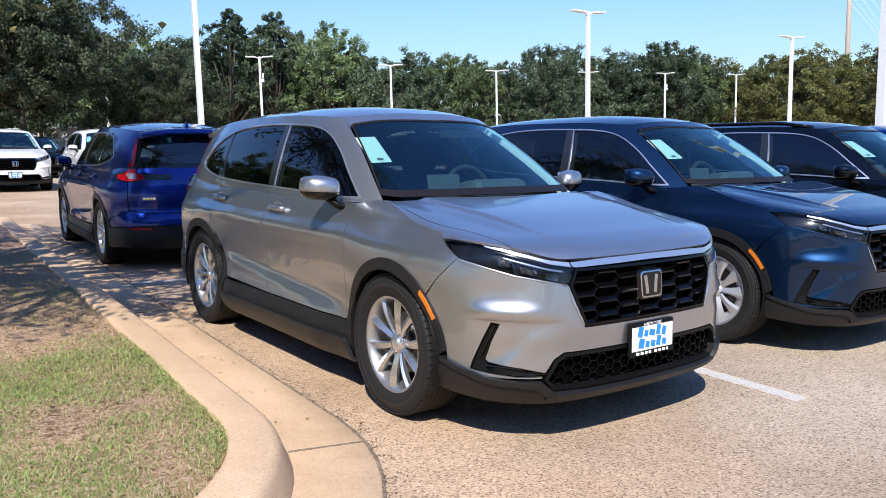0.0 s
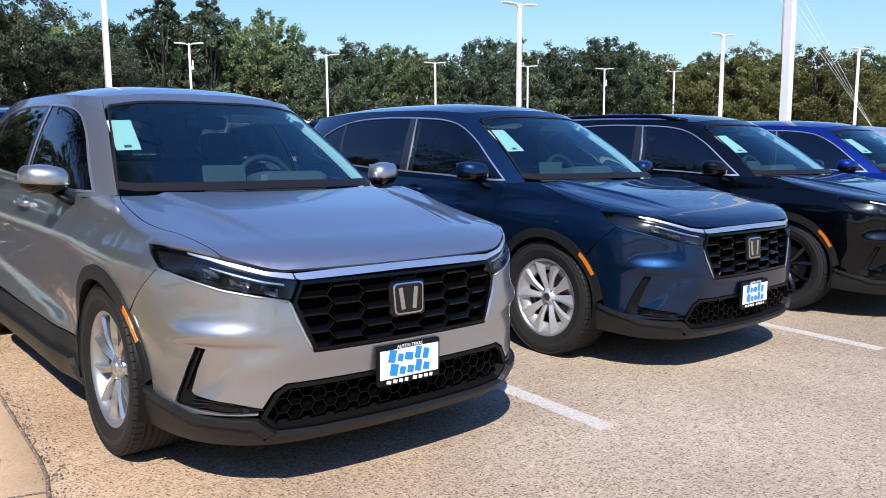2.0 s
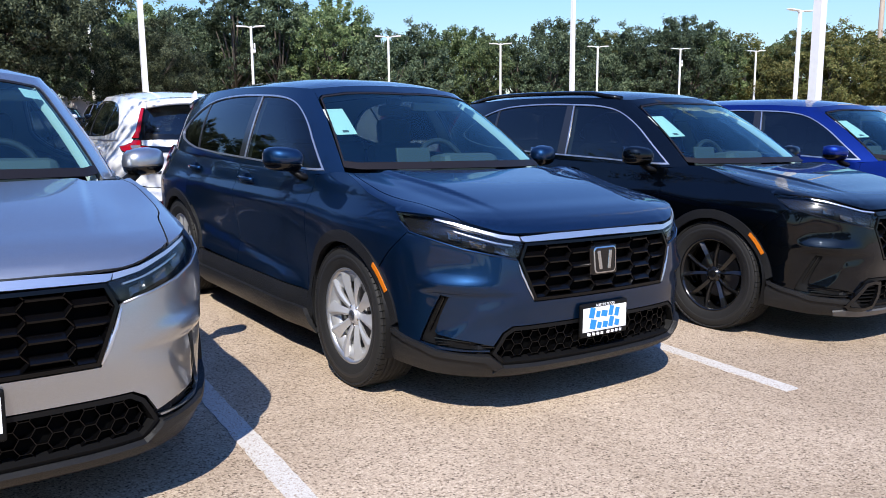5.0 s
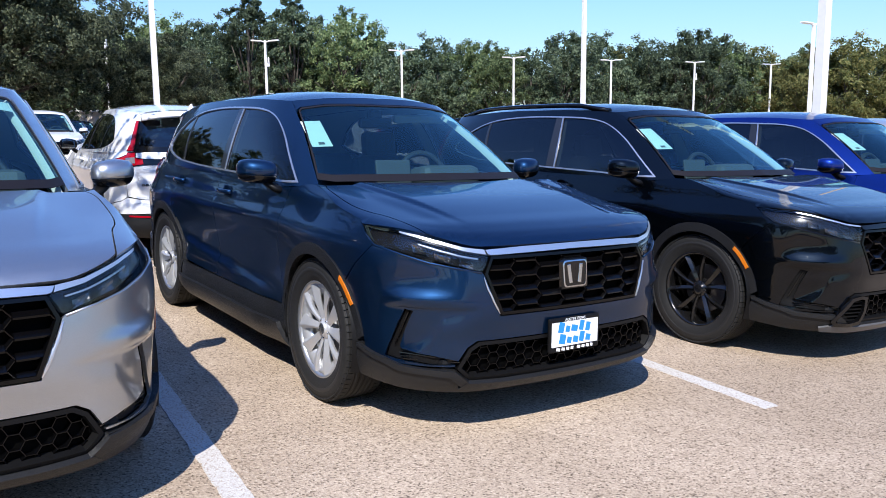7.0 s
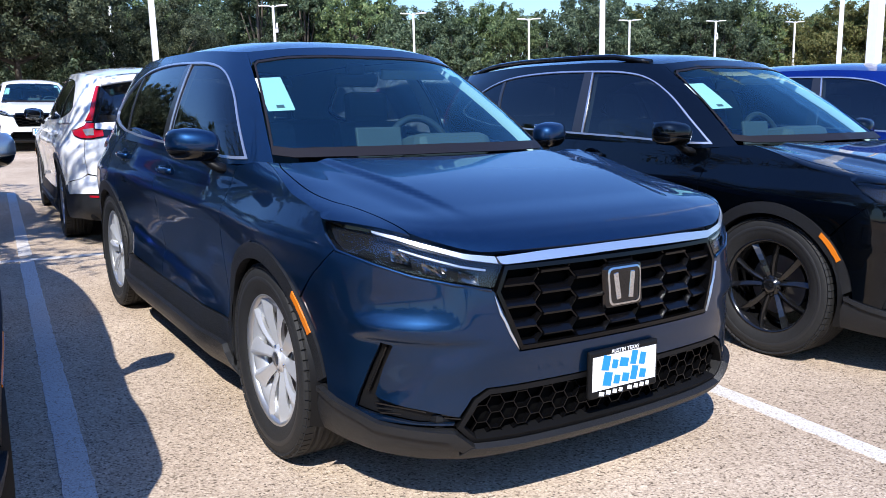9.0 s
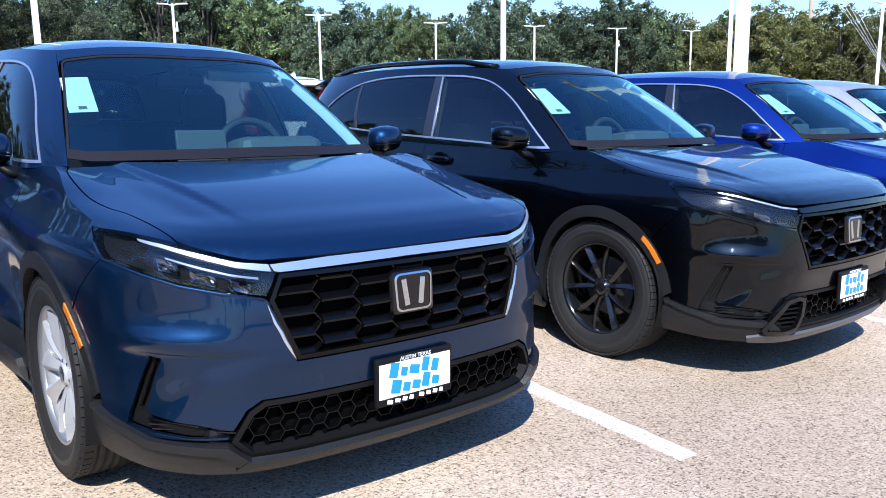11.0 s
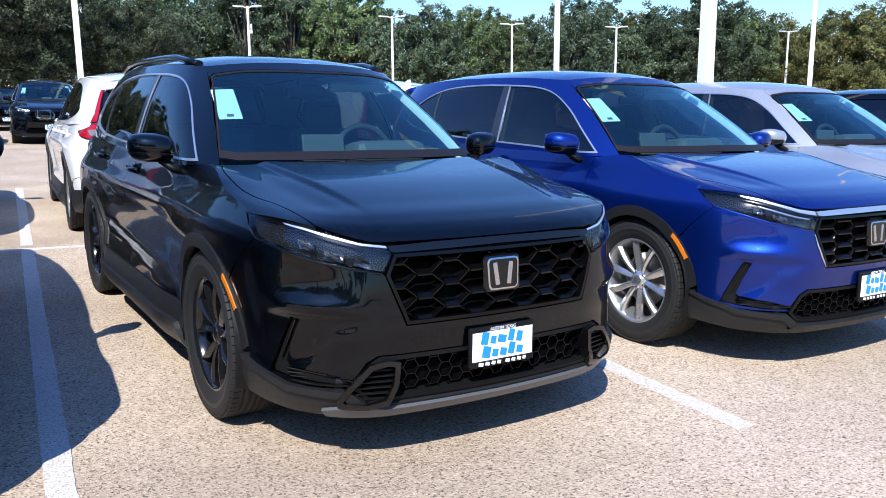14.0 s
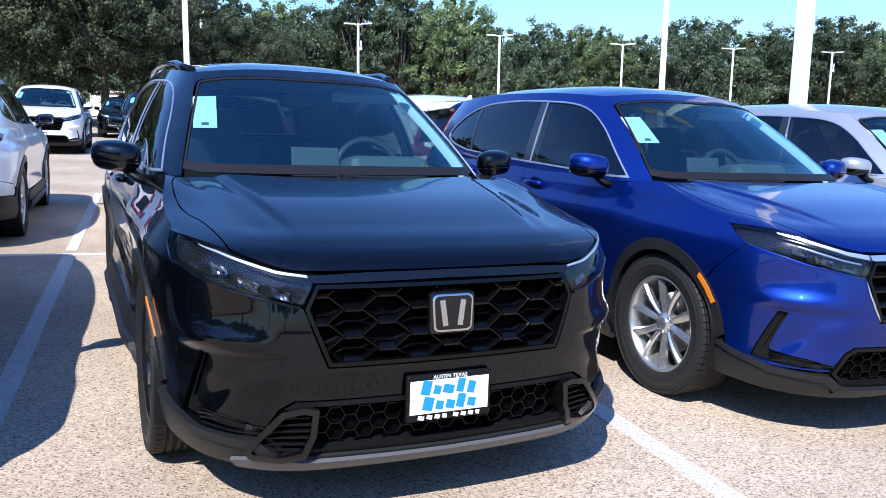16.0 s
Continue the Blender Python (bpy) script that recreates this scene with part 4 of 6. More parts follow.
SHAPES = {}


def car_shapes():
    """Meshes shared by all crossovers."""
    if SHAPES:
        return SHAPES
    o, m = car_outlines(), SHAPES
    G = 0.0018
    m["bonnet"] = patch(bonnet, [o["bonnet"]], 0.02, gap=G + 0.001, depth=0.02)
    m["fender_top"] = patch(bonnet, [o["fender_top"]], 0.025, gap=-0.002, depth=0.012)
    m["roof"] = patch(roof, [o["roof"]], 0.05, depth=0.012, gap=0.001)
    for k in ("fender", "front_door", "rear_door", "quarter"):
        m[k] = patch(lower, [o[k]], 0.028, gap=G)
    m["front_bumper"] = patch(lower, [o["front_bumper"], o["vent"], flip(o["vent"])], 0.016, gap=G)
    m["headlamp"] = patch(lower, [o["headlamp"]], 0.03, gap=G, proud=-0.001, depth=0.03)
    m["headlamp_back"] = patch(lower, [o["headlamp"]], 0.03, gap=G + 0.002, proud=-0.035, depth=0.0)
    m["vent"] = patch(lower, [o["vent"]], 0.03, proud=-0.02, depth=0.0)
    v = F((0.795, 0.36), (0.61, 0.358)), F((0.80, 0.372), (0.62, 0.367)), F((0.80, 0.386), (0.70, 0.380))
    m["vent_slats"] = chart_bars(lower, [(a, b) for a, b in v] + [(S((0.618, 0.42))[0], S((0.685, 0.575))[0])], 0.007, -0.004, 0.016)
    m["grille"] = patch(lower, [o["grille"]], 0.05, proud=-0.055, depth=0.0)
    m["grille_frame"] = patch(lower, [o["grille"], shrink(o["grille"], 0.013)], 0.03, proud=0.002, depth=0.055)
    net = shrink(o["grille"], 0.010)
    for key, args in (("grille_net", (0.168, 0.066, 0.17)), ("grille_net_wide", (0.172, 0.088, 0.33))):
        ribs = hex_lines(net, *args)
        level = [r for r in ribs if abs(r[0][1] - r[1][1]) < 1e-6]
        m[key] = chart_blades(lower, level, ((0.016, -0.052), (0.014, -0.022), (-0.004, -0.003), (-0.011, -0.007), (-0.014, -0.052)))
        m[key + "_links"] = chart_blades(lower, [r for r in ribs if r not in level], ((0.007, -0.052), (0.006, -0.026), (-0.001, -0.012), (-0.005, -0.014), (-0.007, -0.052)))
    m["grille_deep"] = chart_blades(lower, hex_lines(net, 0.172, 0.044, 0.33), ((0.005, -0.053), (0.004, -0.036), (-0.003, -0.030), (-0.005, -0.053)))
    m["grille_bar"] = patch(lower, [o["grille_bar"]], 0.03, proud=0.007, depth=0.02)
    m["lower_grille"] = patch(lower, [o["lower_grille"]], 0.05, proud=-0.045, depth=0.0)
    m["lower_net"] = chart_bars(lower, hex_lines(shrink(o["lower_grille"], 0.012), 0.066, 0.056), 0.007, -0.024, 0.022, 0.5)
    m["lower_frame"] = patch(lower, [o["lower_grille"], shrink(o["lower_grille"], 0.016)], 0.03, proud=0.001, depth=0.045)
    m["chin"] = patch(lower, [o["chin"]], 0.03, proud=0.012, depth=0.03)
    m["skid"] = patch(lower, [both([(0.0, 0.252)] + F((0.50, 0.256), (0.60, 0.275), (0.70, 0.255), (0.68, 0.228), (0.5, 0.220)) + [(0.0, 0.218)])], 0.03, proud=0.026, depth=0.02)
    for k in ("front_arch", "rear_arch", "sill"):
        m[k] = patch(lower, [o[k]], 0.035, proud=0.009, depth=0.035)
    m["sill_step"] = patch(lower, [S((-0.455, 0.318), (-2.262, 0.318), (-2.300, 0.212), (-0.395, 0.202), (-0.435, 0.29))], 0.035, proud=0.034, depth=0.026)
    lip = F((0.56, 0.273), (0.625, 0.322), (0.72, 0.330), (0.80, 0.336)) + S((0.60, 0.352), (0.50, 0.372), (0.42, 0.395), (0.418, 0.378), (0.50, 0.352), (0.60, 0.330)) + F((0.80, 0.312), (0.72, 0.306), (0.645, 0.298), (0.585, 0.252))
    m["chin_lip"] = patch(lower, [lip], 0.02, proud=0.024, depth=0.024)
    m["chin_blade"] = patch(lower, [both([(0.0, 0.266)] + F((0.40, 0.268), (0.575, 0.275), (0.60, 0.250), (0.40, 0.243)) + [(0.0, 0.241)])], 0.03, proud=0.026, depth=0.024)
    m["reflector"] = patch(lower, [R((0.74, 0.482), (0.56, 0.476), (0.56, 0.458), (0.74, 0.464))], 0.03, proud=0.018, depth=0.006)
    m["marker"] = patch(lower, [o["marker"]], 0.02, proud=0.014, depth=0.008)
    rows_ = []
    for t in np.linspace(0, 1, 7):
        z = 0.742 - 0.172 * t
        row = []
        for dy, pr in ((0.013, 0.003), (0.005, 0.006), (-0.018, -0.050)):
            q = np.array([s_at(lower, "f", 0.503 - 0.074 * t + dy * min(1, 0.3 + 3 * t, 0.3 + 3 * (1 - t)), z)])
            row.append(tuple((lower(q[:, 0], q[:, 1]) + chart_normal(lower, q) * OUT[lower] * pr)[0]))
        rows_.append(row)
    bv = [v for r in rows_ for v in r]
    bf = [(3 * i + k, 3 * i + 3 + k, 3 * i + 4 + k, 3 * i + 1 + k) for i in range(6) for k in range(2)]
    me = mesh_of("blade", bv, bf)
    bm = bmesh.new()
    bm.from_mesh(me)
    bmesh.ops.recalc_face_normals(bm, faces=bm.faces)
    if sum(f.normal.x for f in bm.faces) < 0:
        bmesh.ops.reverse_faces(bm, faces=bm.faces)
    bm.to_mesh(me)
    bm.free()
    m["blade"] = me
    strip = F((0.488, 0.857), (0.58, 0.869), (0.66, 0.892), (0.74, 0.918), (0.785, 0.930), (0.785, 0.923), (0.74, 0.907), (0.66, 0.879), (0.58, 0.853), (0.484, 0.836))
    m["light_strip"] = patch(lower, [strip], 0.02, proud=0.0025, depth=0.006)
    thin = F((0.488, 0.857), (0.58, 0.869), (0.66, 0.892), (0.74, 0.918), (0.785, 0.930), (0.785, 0.925), (0.74, 0.911), (0.66, 0.884), (0.58, 0.861), (0.488, 0.849))
    m["light_line"] = patch(lower, [thin], 0.02, proud=0.0025, depth=0.006)
    bm = bmesh.new()
    low = [q for q in F((0.515, 0.757), (0.62, 0.779), (0.72, 0.801), (0.80, 0.831)) + S((0.52, 0.862), (0.446, 0.902))]
    add_tube(bm, [tuple(lower(np.array(a), np.array(b))) for a, b in low], 0.0055, 8)
    m["lamp_ledge"] = bpy.data.meshes.new("lamp_ledge")
    bm.to_mesh(m["lamp_ledge"])
    bm.free()
    low_line = F((0.52, 0.823), (0.60, 0.838), (0.68, 0.862), (0.745, 0.885), (0.745, 0.880), (0.68, 0.856), (0.60, 0.832), (0.52, 0.817))
    m["lamp_thread"] = patch(lower, [low_line], 0.02, proud=-0.010, depth=0.010)
    # faceted reflectors in dark surrounds
    units = []
    facet = random.Random(41)
    for y0, z0, w, hh in ((0.575, 0.797, 0.062, 0.030), (0.668, 0.822, 0.060, 0.032), (0.745, 0.858, 0.046, 0.036)):
        verts, faces = [], []
        nu_, nz = 7, 4
        for i in range(nu_):
            for j in range(nz):
                u_, v_ = i / (nu_ - 1) - 0.5, j / (nz - 1) - 0.5
                c = np.array([F((y0 + u_ * w, z0 + v_ * hh + 0.28 * u_ * w))[0]])
                dish = 0.030 - 0.016 * (4 * u_ * u_ + 4 * v_ * v_) / 2 + facet.uniform(-0.005, 0.005)
                verts.append(tuple((lower(c[:, 0], c[:, 1]) - chart_normal(lower, c) * OUT[lower] * dish)[0]))
        for i in range(nu_ - 1):
            for j in range(nz - 1):
                k = i * nz + j
                faces += [(k, k + nz, k + nz + 1), (k, k + nz + 1, k + 1)]
        units.append(mesh_of("lamp_unit", verts, faces, smooth=False))
    m["units"] = units
    # tail
    for k in ("tailgate", "rear_bumper", "tail_skirt"):
        half = [(s, z) for s, z in o[k] if s >= 0]
        m[k] = patch(lower, [half], 0.045, gap=0.0006, proud=0.012 if k == "tail_skirt" else 0.0)
    m["tail_lamp"] = patch(lower, [o["tail_lamp"]], 0.03, proud=0.008, depth=0.02)
    m["badges"] = [patch(lower, [R((y, 0.775), (y - w, 0.775), (y - w - 0.006, 0.802), (y - 0.006, 0.802))], 0.02, proud=0.004, depth=0.004) for y, w in ((0.63, 0.028), (0.595, 0.030), (0.558, 0.014), (0.536, 0.030))]
    m["clear_lens"] = patch(lower, [R((0.742, 1.048), (0.668, 1.060), (0.668, 1.002), (0.725, 0.996))], 0.03, proud=0.0145, depth=0.006)
    up = GR((0.712, 1.118), (0.672, 1.20), (0.630, 1.33), (0.590, 1.43), (0.562, 1.43), (0.612, 1.27), (0.632, 1.19), (0.655, 1.118))
    m["tail_lamp_upper"] = patch(cabin, [up], 0.03, proud=0.006, depth=0.02)
    m["upper_lens"] = patch(cabin, [shrink(up, 0.009)], 0.03, proud=0.011, depth=0.006)
    m["red_lens"] = patch(lower, [shrink(o["tail_lamp"], 0.010)], 0.03, proud=0.011, depth=0.006)
    # glass house
    m["screen"] = patch(cabin, [o["screen"]], 0.05, proud=-0.002, depth=0.0)
    m["screen_band"] = patch(cabin, [shrink(o["screen"], -0.004), [(a, b + 0.027 * float(ease(0.25, 0.05, b))) for a, b in shrink(o["screen"], 0.007)]], 0.03, proud=0.0012, depth=0.004)
    half = [(s, w) for s, w in o["back_glass"] if s >= 0]
    m["back_glass"] = patch(cabin, [half], 0.05, proud=0.0, depth=0.0)
    m["gate_frame"] = patch(cabin, [o["gate_frame"]], 0.045, depth=0.02, gap=0.0008)
    m["lamp_dark"] = patch(lower, [o["lamp_dark"]], 0.03, proud=0.0135, depth=0.003)
    m["side_frame"] = patch(cabin, [o["side_frame"], o["opening"]], 0.04, depth=0.02)
    m["header"] = patch(cabin, [o["header"]], 0.03, depth=0.012, gap=0.0012)
    m["lining"] = patch(cabin, [shrink(o["side_frame"], 0.014), shrink(o["opening"], -0.004)], 0.05, proud=-0.026, depth=0.0)
    inner = np.array(GF((0.703, 1.06), (0.686, 1.13), (0.669, 1.18), (0.633, 1.28), (0.594, 1.38), (0.560, 1.46), (0.54, 1.52)))
    ip, ino = cabin(inner[:, 0], inner[:, 1]), chart_normal(cabin, inner) * OUT[cabin]
    verts = [tuple(p - n * 0.012 + np.array((-d, out, -0.2 * d))) for p, n in zip(ip, ino) for d, out in ((0.0, -0.002), (0.025, -0.024), (0.055, -0.034))]
    m["pillar_cover"] = mesh_of("pillar_cover", verts, [(3 * i + k, 3 * i + k + 1, 3 * i + k + 4, 3 * i + k + 3) for i in range(len(ip) - 1) for k in (0, 1)])
    m["headlining"] = patch(roof, [shrink(o["roof"], 0.02)], 0.08, proud=-0.03, depth=0.0)
    m["window_trim"] = patch(cabin, [o["opening"], shrink(o["opening"], 0.012)], 0.03, proud=0.004, depth=0.012)
    op = shrink(o["opening"], 0.010)
    panes = {"front_window": (-0.3, -0.3, -1.475, -1.58), "rear_window": (-1.585, -1.67, -2.395, -2.53), "quarter_window": (-2.425, -2.56, -3.6, -3.6)}
    for k, (a, b, c, d) in panes.items():
        m[k] = patch(cabin, [pane_between(op, a, b, c, d)], 0.05, proud=-0.005, depth=0.0)
    m["pillar"] = patch(cabin, [pane_between(op, -1.475, -1.58, -1.585, -1.67)], 0.04, proud=-0.001, depth=0.01)
    m["b_lining"] = patch(cabin, [pane_between(op, -1.46, -1.565, -1.60, -1.685)], 0.05, proud=-0.03, depth=0.0)
    m["divider"] = patch(cabin, [pane_between(op, -2.395, -2.53, -2.425, -2.56)], 0.04, proud=-0.001, depth=0.01)
    m["pillar_strip"] = patch(cabin, [pane_between(op, -1.480, -1.585, -1.492, -1.597)], 0.04, proud=0.004, depth=0.01)
    # paper behind the screen, on the passenger's side
    pp = GF((0.595, 1.424), (0.496, 1.430), (0.532, 1.284), (0.632, 1.278))
    m["sticker"] = patch(cabin, [[(-a, b) for a, b in pp]], 0.05, proud=-0.006, depth=0.001)
    lab = GF((0.535, 1.482), (0.455, 1.494), (0.472, 1.450), (0.553, 1.437))
    m["label"] = patch(cabin, [lab], 0.05, proud=-0.006, depth=0.001)
    m["sticker_code"] = patch(cabin, [[(-a, b) for a, b in GF((0.592, 1.304), (0.562, 1.306), (0.565, 1.293), (0.595, 1.291))]], 0.05, proud=-0.005, depth=0.0005)
    for k in list(m):
        if k in ("fender", "fender_top", "front_door", "rear_door", "quarter", "headlamp", "headlamp_back", "vent", "vent_slats", "front_arch", "rear_arch", "sill", "marker", "blade", "light_strip", "light_line", "lamp_thread", "chin_lip", "sill_step", "reflector", "tailgate", "rear_bumper", "tail_skirt", "tail_lamp",
                 "tail_lamp_upper", "upper_lens", "red_lens", "lamp_dark", "gate_frame", "back_glass", "side_frame", "lining", "b_lining", "clear_lens", "window_trim", "front_window", "rear_window", "quarter_window", "pillar", "divider", "pillar_strip"):
            if m[k] is not None:
                m[k + "_r"] = mirrored(m[k]) if k != "vent_slats" else None
    bm = bmesh.new()
    bm.from_mesh(m["vent_slats"])
    for vv in bm.verts:
        vv.co.y *= -1
    bmesh.ops.reverse_faces(bm, faces=bm.faces)
    m["vent_slats_r"] = bpy.data.meshes.new("slats")
    bm.to_mesh(m["vent_slats_r"])
    bm.free()
    m["units_r"] = []
    for u in units:
        u = u.copy()
        u.transform(Matrix.Diagonal((1, -1, 1, 1)))
        u.flip_normals()
        m["units_r"].append(u)
    m["lamp_ledge_r"] = m["lamp_ledge"].copy()
    m["lamp_ledge_r"].transform(Matrix.Diagonal((1, -1, 1, 1)))
    m["lamp_ledge_r"].flip_normals()
    # dark inner shell that closes every joint and holds the floor
    ss = np.linspace(-LONG, LONG, 220)
    zz = np.array((0.24, 0.40, 0.56, 0.72, 0.86))
    A, B = np.meshgrid(ss, zz, indexing="ij")
    P = lower(A, B)
    N = chart_normal(lower, np.stack([A.ravel(), B.ravel()], -1)).reshape(P.shape) * OUT[lower]
    P = P - N * 0.075
    nv = P.shape[1]
    faces = []
    for i in range(len(ss) - 1):
        for j in range(nv - 1):
            c = P[i:i + 2, j:j + 2].reshape(-1, 3).mean(0)
            near = min(math.hypot(c[0], c[2] - 0.365), math.hypot(c[0] + 2.7, c[2] - 0.365)) < 0.43 and abs(c[1]) > 0.5
            if not near:
                faces.append((i * nv + j, (i + 1) * nv + j, (i + 1) * nv + j + 1, i * nv + j + 1))
    m["core"] = mesh_of("core", P.reshape(-1, 3), faces)
    trays = []
    for c, d, bev in (((-1.35, 0, 0.30), (4.2, 1.12, 0.14), 0.03), ((-1.35, 0, 0.32), (1.75, 1.62, 0.12), 0.03), ((0.60, 0, 0.31), (0.42, 1.36, 0.14), 0.03), ((0.62, 0, 0.235), (0.40, 1.20, 0.03), 0.01), ((-1.35, 0, 0.245), (1.80, 1.66, 0.06), 0.02), ((-3.35, 0, 0.30), (0.45, 1.5, 0.10), 0.03)):
        bm = bmesh.new()
        add_box(bm, c, d, bevel=bev)
        me = bpy.data.meshes.new("undertray")
        bm.to_mesh(me)
        bm.free()
        trays.append(me)
    # a flat tray behind the chin
    ss = np.linspace(-LONG * 0.4, LONG * 0.4, 160)
    rim_ = lower(ss, np.full_like(ss, 0.222))
    rim_ = [(p[0] * 1.0 - 0.004, p[1] * 0.985) for p in rim_ if p[0] > 0.43]
    n = len(rim_)
    trays.append(mesh_of("undertray", [(x, y, z) for z in (0.222, 0.30) for x, y in rim_], [tuple(range(n)), tuple(range(n, 2 * n))] + [(i, (i + 1) % n, n + (i + 1) % n, n + i) for i in range(n)], smooth=False))
    m["trays"] = trays
    # cabin furniture
    def seat(w, back_h):
        bm = bmesh.new()
        add_box(bm, (0.05, 0, 0.62), (0.52, w, 0.16), pose(0, 0, 0, 0, -6, 0), bevel=0.05)
        add_box(bm, (-0.25, 0, 0.62 + back_h / 2), (0.14, w * 0.94, back_h), pose(0, 0, 0, 0, -16, 0), bevel=0.05)
        return bm
    def done(bm, name):
        me = bpy.data.meshes.new(name)
        bm.to_mesh(me)
        bm.free()
        return me
    m["seat"] = done(seat(0.50, 0.58), "seat")
    bm = bmesh.new()
    add_box(bm, (-0.36, 0, 1.27), (0.10, 0.27, 0.19), pose(0, 0, 0, 0, -10, 0), bevel=0.04)
    m["headrest"] = done(bm, "headrest")
    m["bench"] = done(seat(1.28, 0.55), "bench")
    bm = bmesh.new()
    add_box(bm, (-0.62, 0, 0.93), (0.50, 1.44, 0.17), bevel=0.05)
    add_box(bm, (-0.42, 0, 1.005), (0.56, 1.38, 0.06), pose(0, 0, 0, 0, -3, 0), bevel=0.025)
    add_box(bm, (-0.74, 0.36, 1.085), (0.24, 0.46, 0.13), pose(0, 0, 0, 0, -8, 0), bevel=0.055)
    m["dashboard"] = done(bm, "dashboard")
    bm = bmesh.new()
    add_box(bm, (-0.78, 0, 1.115), (0.02, 0.25, 0.15), pose(0, 0, 0, 0, -12, 0), bevel=0.006)
    m["screen_display"] = done(bm, "display")
    bm = bmesh.new()
    pts = [(-0.98 + 0.06 * math.sin(a) * -1, 0.36 + 0.18 * math.cos(a), 1.06 + 0.165 * math.sin(a)) for a in np.linspace(0, 2 * math.pi, 25)]
    add_tube(bm, pts, 0.020, 8)
    add_box(bm, (-0.97, 0.36, 1.02), (0.05, 0.33, 0.07), pose(0, 0, 0, 0, -20, 0), bevel=0.015)
    m["steering_wheel"] = done(bm, "steering_wheel")
    bm = bmesh.new()
    add_box(bm, (-1.02, 0, 1.42), (0.03, 0.24, 0.07), pose(0, 0, 0, 0, 10, 0), bevel=0.02)
    add_box(bm, (-1.03, 0, 1.475), (0.06, 0.10, 0.06), bevel=0.02)
    m["rear_mirror"] = done(bm, "mirror")
    bm = bmesh.new()
    add_box(bm, (-1.06, 0.36, 1.455), (0.035, 0.40, 0.055), pose(0, 0, 0, 0, 20, 0), bevel=0.012)
    m["sun_visor"] = done(bm, "sun_visor")
    # outside mirror
    def shell(lo, hi, fat):
        """A band of the mirror's rounded housing between two heights (-1 to 1)."""
        verts, faces = [], []
        nu, nv_ = 28, 9
        for j in range(nv_):
            t = lo + (hi - lo) * j / (nv_ - 1)
            ring = max(0.0, 1 - abs(t) ** 2.6) ** (1 / 2.6)
            for i in range(nu):
                a = 2 * math.pi * i / nu
                ca, sa = math.cos(a), math.sin(a)
                x = (0.096 if ca > 0 else 0.050) * math.copysign(abs(ca) ** (0.95 if ca > 0 else 0.6), ca) * ring * fat
                y = 0.112 * math.copysign(abs(sa) ** 0.72, sa) * (0.25 + 0.75 * ring) * fat * min(1.0, ring * 3)
                verts.append((-0.64 + x - 0.20 * y, 0.962 + y * 0.94, 1.138 + 0.069 * t + 0.05 * y))
        for j in range(nv_ - 1):
            for i in range(nu):
                a, b = j * nu + i, j * nu + (i + 1) % nu
                faces.append((a, b, b + nu, a + nu))
        faces += [tuple(range(nu))[::-1], tuple(range((nv_ - 1) * nu, nv_ * nu))]
        return mesh_of("shell", verts, faces)
    m["mirror_cap"] = shell(-0.30, 0.995, 1.0)
    m["mirror_base"] = shell(-0.99, -0.28, 0.985)
    bm = bmesh.new()
    add_tube(bm, [(-0.585, 0.835, 1.030), (-0.60, 0.875, 1.045), (-0.625, 0.925, 1.085)], 0.050, 10, 0.040, 0.5)
    m["mirror_arm"] = done(bm, "mirror_arm")
    bm = bmesh.new()
    add_box(bm, (-0.682, 0.968, 1.142), (0.006, 0.16, 0.10), pose(0, 0, 0, 0, 0, 10), bevel=0.002)
    m["mirror_glass"] = done(bm, "mirror_glass")
    # door handle: a shell and its pull
    bm = bmesh.new()
    add_tube(bm, [(-0.11, 0, 0), (-0.08, 0.022, 0), (0, 0.030, 0.002), (0.08, 0.022, 0.0), (0.11, 0, 0)], 0.013, 8, 0.013, 1.25)
    m["handle"] = done(bm, "handle")
    v, f = lathe([(0.001, -0.004), (0.030, -0.002), (0.042, 0.003), (0.045, 0.0)], 20)
    m["handle_cup"] = mesh_of("cup", [(a * 1.6, b, c) for a, b, c in v], f)
    # wipers, antenna, spoiler, rails
    bm = bmesh.new()
    for y0, y1 in ((0.62, 0.02), (0.02, -0.55)):
        pts = []
        for t in np.linspace(0, 1, 7):
            y = y0 + (y1 - y0) * t
            s, w = s_at(cabin, "f", abs(y), 1.080 + 0.006 * t)
            c = cabin(np.array(s), np.array(w))
            pts.append((c[0] + 0.020, y, c[2] - 0.006))
        add_tube(bm, pts, 0.006, 6)
    m["wiper"] = done(bm, "wiper")
    bm = bmesh.new()
    verts, faces = [], []
    for i, (x, hgt, wd) in enumerate(((-3.0, 0.0, 0.02), (-3.07, 0.028, 0.03), (-3.14, 0.058, 0.026), (-3.17, 0.062, 0.018), (-3.19, 0.0, 0.016))):
        z = float(roof_z(np.array(x), np.array(0.0))) - 0.004
        verts += [(x, -wd, z), (x, -wd * 0.3, z + hgt), (x, wd * 0.3, z + hgt), (x, wd, z)]
        if i:
            b = 4 * i
            faces += [(b - 4 + k, b - 3 + k, b + 1 + k, b + k) for k in range(3)]
    m["antenna"] = mesh_of("antenna", verts, faces)
    verts, faces = [], []
    ys = np.linspace(-0.56, 0.56, 17)
    for y in ys:
        q = abs(y) / 0.56
        z0 = float(roof_z(np.array(-3.25), np.array(y)))
        x0, x1 = -3.24 + 0.02 * q, -3.545 + 0.09 * q ** 3
        verts += [(x0, y, z0 + 0.004), ((x0 + x1) / 2, y, z0 - 0.012), (x1, y, z0 - 0.048), (x1 + 0.01, y, z0 - 0.075), (x0 + 0.02, y, z0 - 0.085)]
